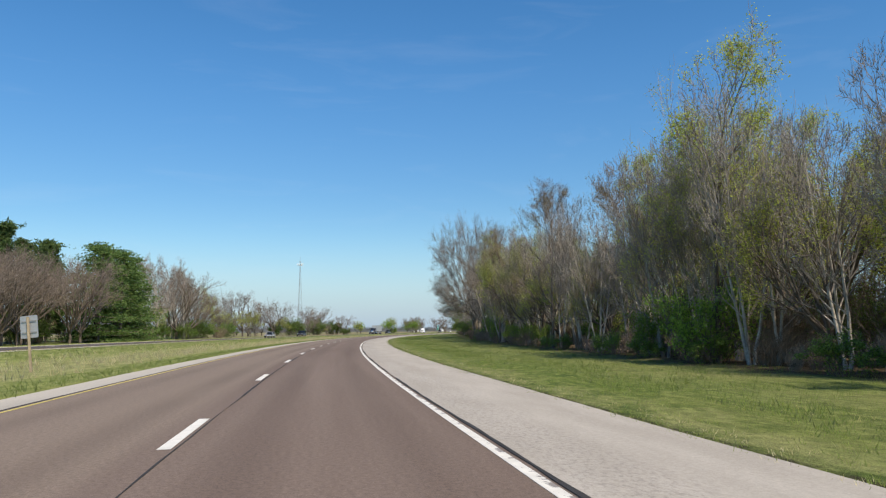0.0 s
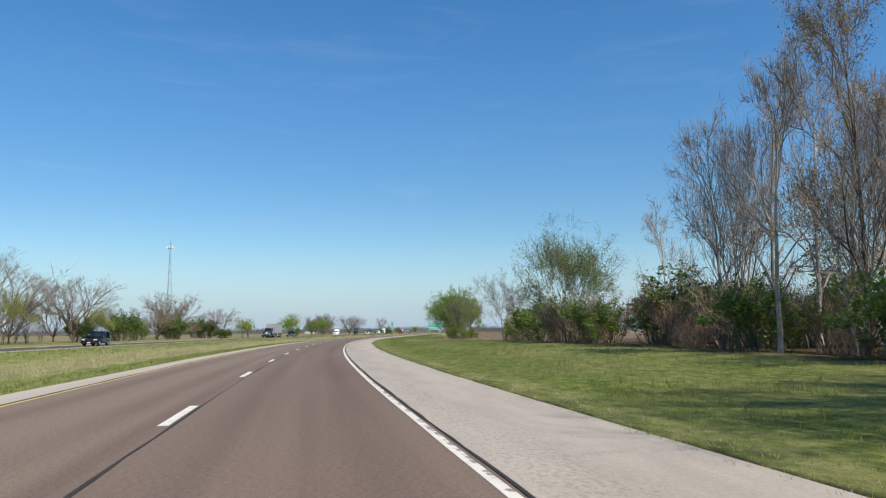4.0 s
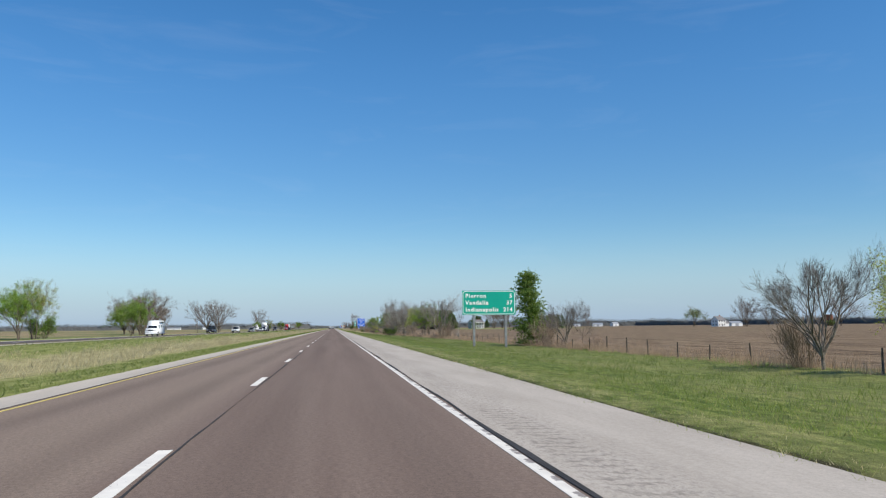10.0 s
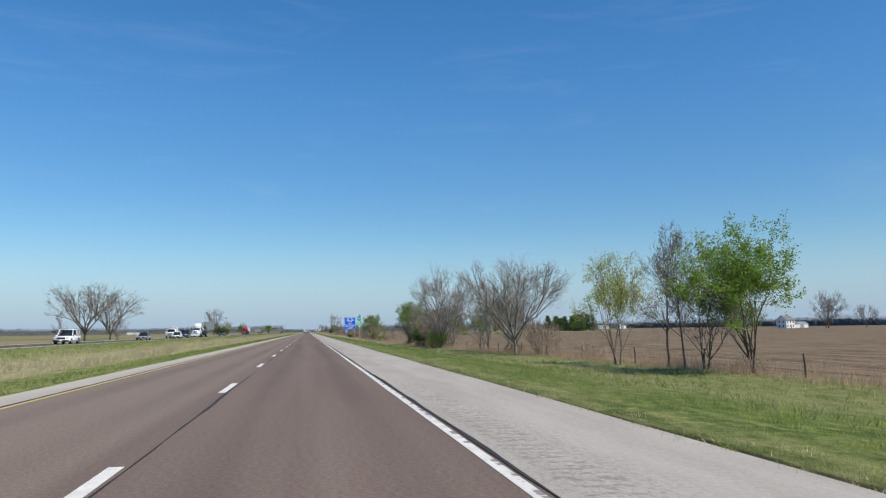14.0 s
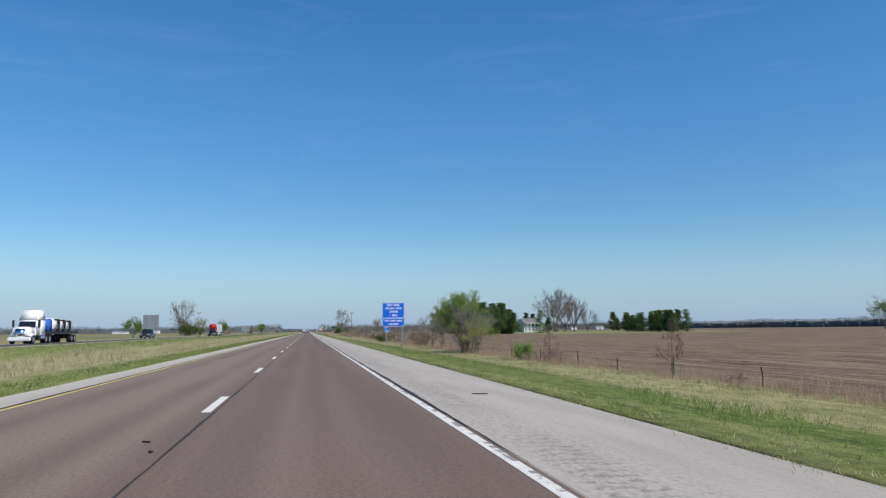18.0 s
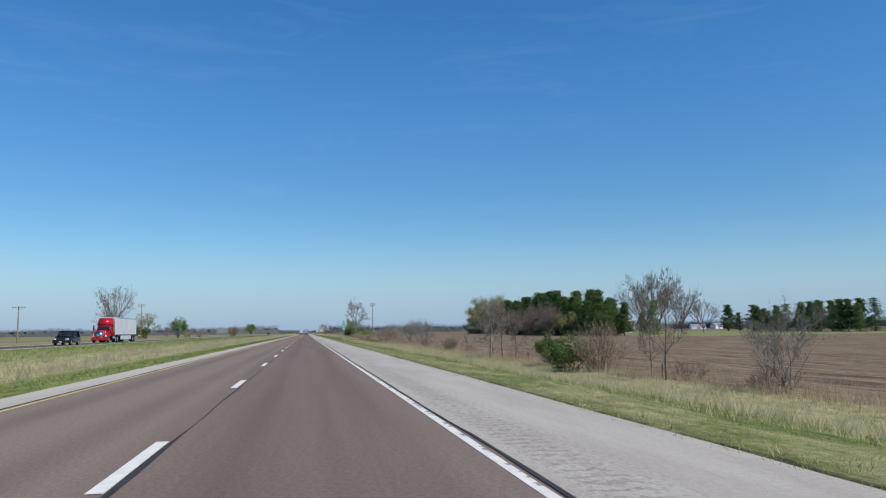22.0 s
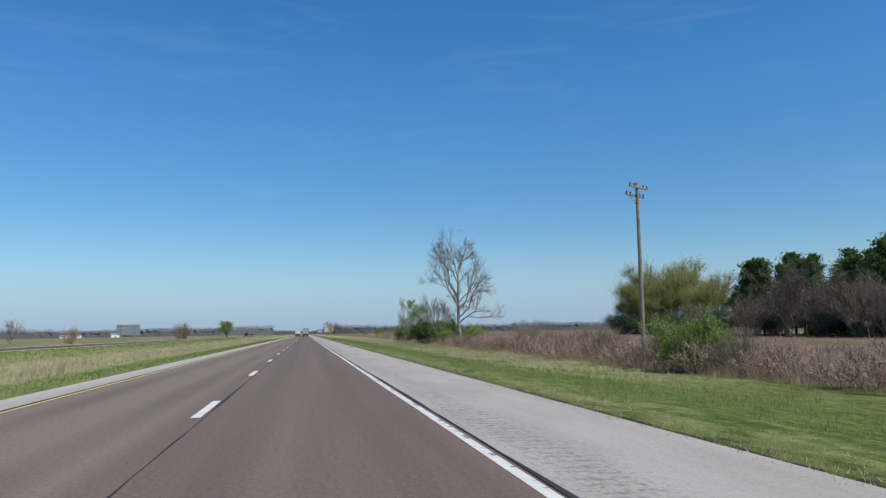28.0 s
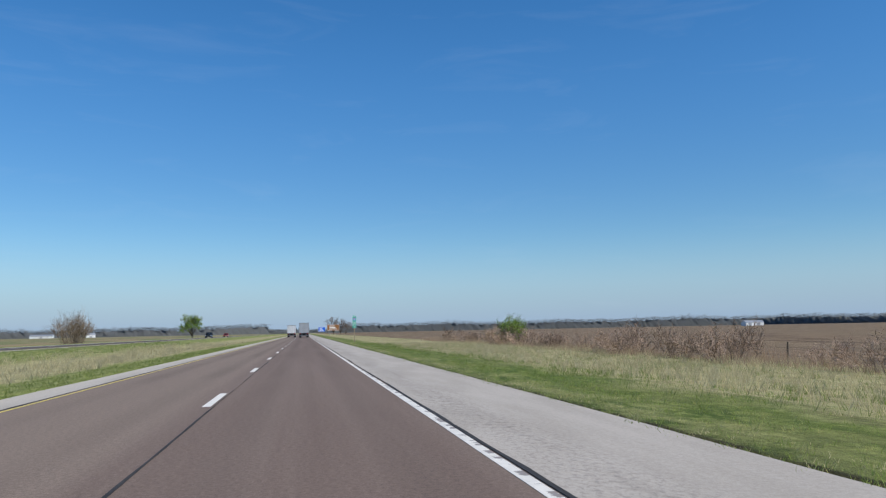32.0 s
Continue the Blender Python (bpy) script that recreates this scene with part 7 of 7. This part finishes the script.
def car(kind, paint, label):
    """kind: sedan, suv, pickup or van."""
    d = {"sedan": (4.8, 0.90, 0.62, 1.45, -0.95, 1.85, -0.25, 1.15, 0.33), "suv": (4.8, 0.95, 0.86, 1.76, -1.05, 2.25, -0.35, 2.0, 0.37),
         "pickup": (5.7, 0.98, 0.95, 1.90, -1.15, 0.95, -0.55, 0.72, 0.40), "van": (6.6, 1.02, 1.15, 2.75, -2.35, 3.2, -1.45, 3.15, 0.37)}[kind]
    length, half, belt, top, c0, c1, t0, t1, r = d
    root = new({"sedan": "car", "suv": "suv", "pickup": "pickup_truck", "van": "camper_van"}[kind])
    f, b = -length / 2, length / 2
    hood = belt + (0.02 if kind == "sedan" else 0.06)
    prof = [(f + 0.06, 0.30), (f, 0.45), (f + 0.03, hood - 0.18), (f + 0.25, hood - 0.05), (c0, hood + 0.04), (b - 0.1, belt + (0.12 if kind != "pickup" else 0.1)), (b, belt - 0.15), (b - 0.02, 0.42), (b - 0.12, 0.30)]
    if kind == "van":
        prof = [(f + 0.06, 0.30), (f, 0.45), (f + 0.04, 0.95), (f + 0.3, 1.15), (c0 + 0.05, 1.32), (t0 - 0.1, 2.35), (t0 + 0.25, 2.68), (t0 + 0.7, top), (b - 0.25, top), (b - 0.03, top - 0.25), (b, 0.9), (b - 0.04, 0.40), (b - 0.12, 0.30)]
    part("body", side_body("body", prof, half, paint, 0.16 if kind == "van" else 0.06), root)
    if kind == "van":
        van_fittings(root, f, half, c0, t0, top)
    else:
        car_cabin(root, half, c0, c1, t0, t1, belt, top, paint)
    for s in (-1, 1):
        part("headlamp", taper("headlamp", (min(s * 0.5, s * (half - 0.06)), max(s * 0.5, s * (half - 0.06)), f + 0.0, f + 0.28), (min(s * 0.52, s * (half - 0.08)), max(s * 0.52, s * (half - 0.08)), f + 0.06, f + 0.3), hood - 0.27, hood - 0.11, M_LAMP, 0.02), root, "clear headlamp")
        part("tail_lamp", box("tail_lamp", min(s * (half - 0.28), s * (half - 0.05)), max(s * (half - 0.28), s * (half - 0.05)), b - 0.06, b + 0.015, belt - 0.2, belt + 0.02, M_TAIL, 0.02), root, "red tail lamp")
        part("mirror", taper("mirror", (min(s * (half - 0.02), s * (half + 0.2)), max(s * (half - 0.02), s * (half + 0.2)), c0 + 0.32, c0 + 0.46), (min(s * half, s * (half + 0.18)), max(s * half, s * (half + 0.18)), c0 + 0.34, c0 + 0.45), belt + 0.05, belt + 0.22, paint, 0.02), root)
    part("grille", box("grille", -0.48, 0.48, f - 0.012, f + 0.05, hood - 0.34, hood - 0.12, M_BLACK, 0.02), root, "black grille")
    part("bumper", box("bumper", -half + 0.05, half - 0.05, f - 0.05, f + 0.15, 0.28, 0.48, M_BLACK if kind != "van" else paint, 0.04), root)
    part("number_plate", box("number_plate", -0.16, 0.16, f - 0.062, f - 0.052, 0.36, 0.46, M_SIGN_WHITE), root, "blank number plate")
    if kind == "pickup":
        part("cargo_bed", box("cargo_bed", -half + 0.12, half - 0.12, c1 + 0.15, b - 0.12, belt + 0.02, belt + 0.125, M_BLACK, 0.02), root, "black bed liner")
    if kind == "van":
        part("awning", box("awning", half - 0.10, half + 0.05, -0.9, 2.4, top - 0.36, top - 0.22, M_BLACK, 0.02), root)
        part("stripe", box("stripe", -half - 0.008, -half + 0.0, -2.0, 2.9, 1.0, 1.12, M_BLACK), root)
    for s in (-1, 1):
        for y in (f + length * 0.19, b - length * 0.20):
            wheel(root, s * (half - 0.12), y, r, 0.23)
    return tagged(root, label, {"sedan": "car", "suv": "car", "pickup": "pickup", "van": "van"}[kind])


def tractor(root, paint, sleeper=True, y=0.0):
    """The tractor of a semi, its front bumper at y."""
    hood = part("hood", taper("hood", (-1.0, 1.0, y + 0.15, y + 2.3), (-0.72, 0.72, y + 0.5, y + 2.35), 0.85, 1.95, paint, 0.12), root)
    part("grille", taper("grille", (-0.55, 0.55, y + 0.05, y + 0.3), (-0.5, 0.5, y + 0.32, y + 0.55), 0.75, 1.75, M_CHROME, 0.04), hood, "bright chrome grille")
    part("bumper", box("bumper", -1.22, 1.22, y - 0.02, y + 0.35, 0.32, 0.78, paint, 0.08), root)
    for s in (-1, 1):
        part("headlamp", taper("headlamp", (min(s * 0.62, s * 1.08), max(s * 0.62, s * 1.08), y + 0.16, y + 0.5), (min(s * 0.62, s * 0.98), max(s * 0.62, s * 0.98), y + 0.3, y + 0.55), 0.85, 1.15, M_LAMP, 0.03), root, "clear headlamp")
        part("fender", taper("fender", (min(s * 0.85, s * 1.22), max(s * 0.85, s * 1.22), y + 0.4, y + 1.9), (min(s * 0.85, s * 1.12), max(s * 0.85, s * 1.12), y + 0.6, y + 1.7), 0.75, 1.2, paint, 0.1), root)
        part("mirror", box("mirror", min(s * 1.3, s * 1.52), max(s * 1.3, s * 1.52), y + 2.15, y + 2.3, 1.9, 2.75, M_BLACK, 0.03), root)
        part("fuel_tank", rod("fuel_tank", ((s * 1.0, y + 3.2, 0.72), (s * 1.0, y + 4.7, 0.72)), 0.30, M_CHROME, 14), root, "bright fuel tank")
        wheel(root, s * 1.05, y + 1.15, 0.5, 0.30)
        for yy in (5.35, 6.65):
            wheel(root, s * 0.96, y + yy, 0.5, 0.56)
    cab = part("cab", taper("cab", (-1.05, 1.05, y + 2.2, y + 3.7), (-0.98, 0.98, y + 2.75, y + 3.7), 0.95, 2.75, paint, 0.08), root)
    part("windscreen", taper("windscreen", (-0.92, 0.92, y + 2.395, y + 2.48), (-0.86, 0.86, y + 2.66, y + 2.75), 1.92, 2.6, M_GLASS, 0.0), cab, "dark windscreen")
    for s in (-1, 1):
        part("side_window", taper("side_window", (min(s * 1.02, s * 1.06), max(s * 1.02, s * 1.06), y + 2.85, y + 3.5), (min(s * 0.98, s * 1.025), max(s * 0.98, s * 1.025), y + 2.95, y + 3.5), 1.8, 2.5, M_GLASS), cab, "dark side window")
    if sleeper:
        part("sleeper", taper("sleeper", (-1.18, 1.18, y + 3.6, y + 5.2), (-1.12, 1.12, y + 3.6, y + 5.2), 0.95, 2.75, paint, 0.06), root)
        part("roof_fairing", taper("roof_fairing", (-1.12, 1.12, y + 2.72, y + 5.2), (-1.0, 1.0, y + 3.7, y + 5.2), 2.70, 3.95, paint, 0.1), root)
    part("chassis", box("chassis", -0.45, 0.45, y + 0.8, y + 7.2, 0.62, 0.95, M_BLACK, 0.03), root)


def semi(paint, trailer, label, long=16.0, high=4.1, sleeper=True, load="box", skin=None):
    root = new("semi_truck")
    tractor(root, paint, sleeper)
    y0 = 5.5
    y1 = y0 + long
    if load == "box":
        t = part("trailer", box("trailer", -1.28, 1.28, y0, y1, 1.12, high, trailer, 0.03), root, "box trailer")
        for s in (-1, 1):
            part("top_rail", box("top_rail", min(s * 1.27, s * 1.30), max(s * 1.27, s * 1.30), y0 + 0.02, y1 - 0.02, high - 0.14, high - 0.02, M_CHROME), t)
            part("bottom_rail", box("bottom_rail", min(s * 1.27, s * 1.305), max(s * 1.27, s * 1.305), y0 + 0.02, y1 - 0.02, 1.12, 1.28, M_CHROME), t)
            part("side_skirt", box("side_skirt", min(s * 1.22, s * 1.26), max(s * 1.22, s * 1.26), y0 + 3.2, y1 - 4.2, 0.42, 1.11, trailer), t)
            part("door_leaf", box("door_leaf", min(s * 0.03, s * 1.22), max(s * 0.03, s * 1.22), y1, y1 + 0.04, 1.2, high - 0.1, trailer, 0.01), t, "rear door leaf")
            part("tail_lamp", box("tail_lamp", min(s * 0.8, s * 1.15), max(s * 0.8, s * 1.15), y1, y1 + 0.05, 0.98, 1.1, M_TAIL), t, "red tail lamp")
            part("corner_post", box("corner_post", min(s * 1.23, s * 1.29), max(s * 1.23, s * 1.29), y1, y1 + 0.07, 1.0, high - 0.02, M_STEEL, 0.01), t, "steel corner post")
            part("mud_flap", box("mud_flap", min(s * 0.7, s * 1.25), max(s * 0.7, s * 1.25), y1 - 0.62, y1 - 0.60, 0.22, 1.0, M_BLACK), t, "black rubber mud flap")
            for x in (0.2, 0.85):
                part("lock_rod", rod("lock_rod", ((s * x, y1 + 0.065, 1.15), (s * x, y1 + 0.065, high - 0.12)), 0.025, M_STEEL, 6), t, "steel lock rod")
            part("guard_strut", box("guard_strut", min(s * 0.5, s * 0.6), max(s * 0.5, s * 0.6), y1 - 0.12, y1 - 0.02, 0.5, 1.12, M_STEEL), t, "steel guard strut")
        part("door_header", box("door_header", -1.22, 1.22, y1, y1 + 0.07, high - 0.09, high - 0.01, M_STEEL, 0.01), t, "steel header")
        part("door_sill", box("door_sill", -1.22, 1.22, y1, y1 + 0.07, 1.1, 1.19, M_BLACK, 0.01), t, "dark sill")
        part("rear_guard", box("rear_guard", -1.15, 1.15, y1 - 0.12, y1 + 0.0, 0.42, 0.52, M_STEEL, 0.01), t, "steel underride guard")
        part("swoosh", plate("swoosh", [(0, 0), (3.2, 0), (1.6, 1.1), (0.4, 1.5)], 0.0, 0.006, M_BLACK), t, "dark painted sweep", pose(-1.287, y0 + 0.3, 1.3, 0, 0, 90))
    else:
        t = part("trailer", box("trailer", -1.28, 1.28, y0, y1, 1.15, 1.45, M_BLACK, 0.04), root, "black flatbed deck")
        part("load", taper("load", (-1.15, 1.15, y0 + 0.9, y0 + 2.4), (-1.05, 1.05, y0 + 0.95, y0 + 2.35), 1.46, 2.95, M_TARP_BLUE, 0.12), t, "load under blue tarpaulin")
        for k in range(3):
            a = y0 + 2.5 + k * 2.3
            part("load", taper("load", (-1.2, 1.2, a, a + 2.1), (-1.0, 1.0, a + 0.15, a + 1.95), 1.46, 3.05 - 0.06 * k, M_TARP_WHITE, 0.28), t, "white-wrapped load")
            part("strap", box("strap", -1.24, 1.24, a + 1.95, a + 2.45, 1.46, 2.98 - 0.06 * k, M_BLACK, 0.1), t, "dark strap and spacer")
    part("landing_gear", box("landing_gear", -0.9, 0.9, y0 + 2.6, y0 + 2.8, 0.35, 1.12, M_BLACK), root)
    for yy in (y1 - 2.6, y1 - 1.3):
        for s in (-1, 1):
            wheel(root, s * 0.96, yy, 0.5, 0.56)
    part("axle_frame", box("axle_frame", -0.55, 0.55, y1 - 4.0, y1 - 0.4, 0.5, 1.11, M_BLACK), root)
    return tagged(root, label, "semi truck")


def service_truck(label):
    root = new("service_truck")
    part("hood", taper("hood", (-0.98, 0.98, 0.1, 1.7), (-0.85, 0.85, 0.3, 1.75), 0.6, 1.4, PAINT["white"], 0.1), root)
    cab = part("cab", taper("cab", (-1.0, 1.0, 1.5, 3.3), (-0.86, 0.86, 2.05, 3.25), 0.6, 2.25, PAINT["white"], 0.08), root)
    part("windscreen", taper("windscreen", (-0.84, 0.84, 1.66, 1.8), (-0.76, 0.76, 1.96, 2.1), 1.42, 2.12, M_GLASS), cab, "dark windscreen")
    part("grille", box("grille", -0.6, 0.6, 0.06, 0.2, 0.75, 1.2, M_CHROME, 0.03), root, "bright grille")
    part("bumper", box("bumper", -1.0, 1.0, -0.02, 0.25, 0.4, 0.68, M_CHROME, 0.05), root, "chrome bumper")
    for s in (-1, 1):
        part("headlamp", box("headlamp", min(s * 0.62, s * 0.95), max(s * 0.62, s * 0.95), 0.08, 0.3, 0.85, 1.15, M_LAMP, 0.03), root, "clear headlamp")
        bin_ = part("tool_bin", box("tool_bin", min(s * 0.6, s * 1.1), max(s * 0.6, s * 1.1), 3.4, 7.0, 0.75, 1.75, PAINT["white"], 0.03), root, "white tool bin")
        for k in range(4):
            part("bin_door", box("bin_door", min(s * 1.1, s * 1.115), max(s * 1.1, s * 1.115), 3.5 + 0.87 * k, 4.3 + 0.87 * k, 0.82, 1.68, PAINT["white"], 0.01), bin_)
        for yy in (1.1, 5.9):
            wheel(root, s * 0.9, yy, 0.44, 0.3)
    part("deck", box("deck", -0.6, 0.6, 3.35, 7.0, 0.7, 0.9, M_BLACK), root)
    crane = part("crane", rod("crane", ((0.5, 6.6, 0.9), (0.5, 6.6, 2.6)), 0.16, PAINT["white"], 10), root, "white crane mast")
    part("boom", rod("boom", ((0.5, 6.6, 2.5), (0.3, 3.0, 2.75)), 0.11, PAINT["white"], 8), crane, "white crane boom")
    return tagged(root, label, "service truck")


def park(root, s, off, west=True):
    x, y = place(s, off)
    z = float(west_level(s)) if west else 0.0
    root.matrix_basis = pose(float(x), float(y), z + 0.005, 0, 0, heading(s) + (0 if west else 180))
    return root


park(car("sedan", PAINT["silver"], "silver sedan on the opposite carriageway"), -156, -27.0)
park(car("suv", PAINT["black"], "black sport utility vehicle on the opposite carriageway"), -120, -27.0)
park(semi(PAINT["charcoal"], M_TRAILER_GREY, "dark delivery semi truck with short grey trailer", 9.0, 4.0, False), 1.0, -30.6)
park(car("suv", PAINT["charcoal"], "dark grey sport utility vehicle on the opposite carriageway"), 34, -30.6)
park(car("van", PAINT["white"], "white high-roofed camper van on the opposite carriageway"), 130, -30.6)
park(car("pickup", PAINT["black"], "black pickup truck on the opposite carriageway"), 196, -29.0 - 1.6)
park(car("suv", PAINT["white"], "white sport utility vehicle on the opposite carriageway"), 218, -27.0)
park(car("sedan", PAINT["silver"], "silver saloon car on the opposite carriageway"), 262, -27.0)
park(car("sedan", PAINT["white"], "white hatchback ahead of the service truck"), 297, -27.0)
park(service_truck("white service truck with tool bins and crane"), 309, -30.6)
park(car("suv", PAINT["navy"], "dark blue sport utility vehicle on the opposite carriageway"), 307, -27.0)
park(semi(PAINT["white"], M_TRAILER, "white semi truck with flatbed load under tarpaulins", 12.5, 4.1, True, "flat"), 350.5, -30.6)
park(car("pickup", PAINT["charcoal"], "dark grey pickup truck on the opposite carriageway"), 421, -30.6)
park(car("suv", PAINT["black"], "black crossover car on the opposite carriageway"), 497, -27.0)
park(semi(PAINT["red"], M_TRAILER, "red semi truck with long white box trailer", 15.0), 526, -30.6)
park(car("suv", PAINT["black"], "black car far along the opposite carriageway"), 1000, -27.0)
park(car("sedan", PAINT["red"], "red car far along the opposite carriageway"), 1090, -30.6)
park(semi(PAINT["navy"], M_TRAILER_GREY, "grey semi trailer seen from behind in the near lane", 15.0, 3.9), 983, 1.85, False)
park(semi(PAINT["white"], M_TRAILER, "white box truck seen from behind in the passing lane", 8.0, 3.6, False), 1005, -1.85, False)
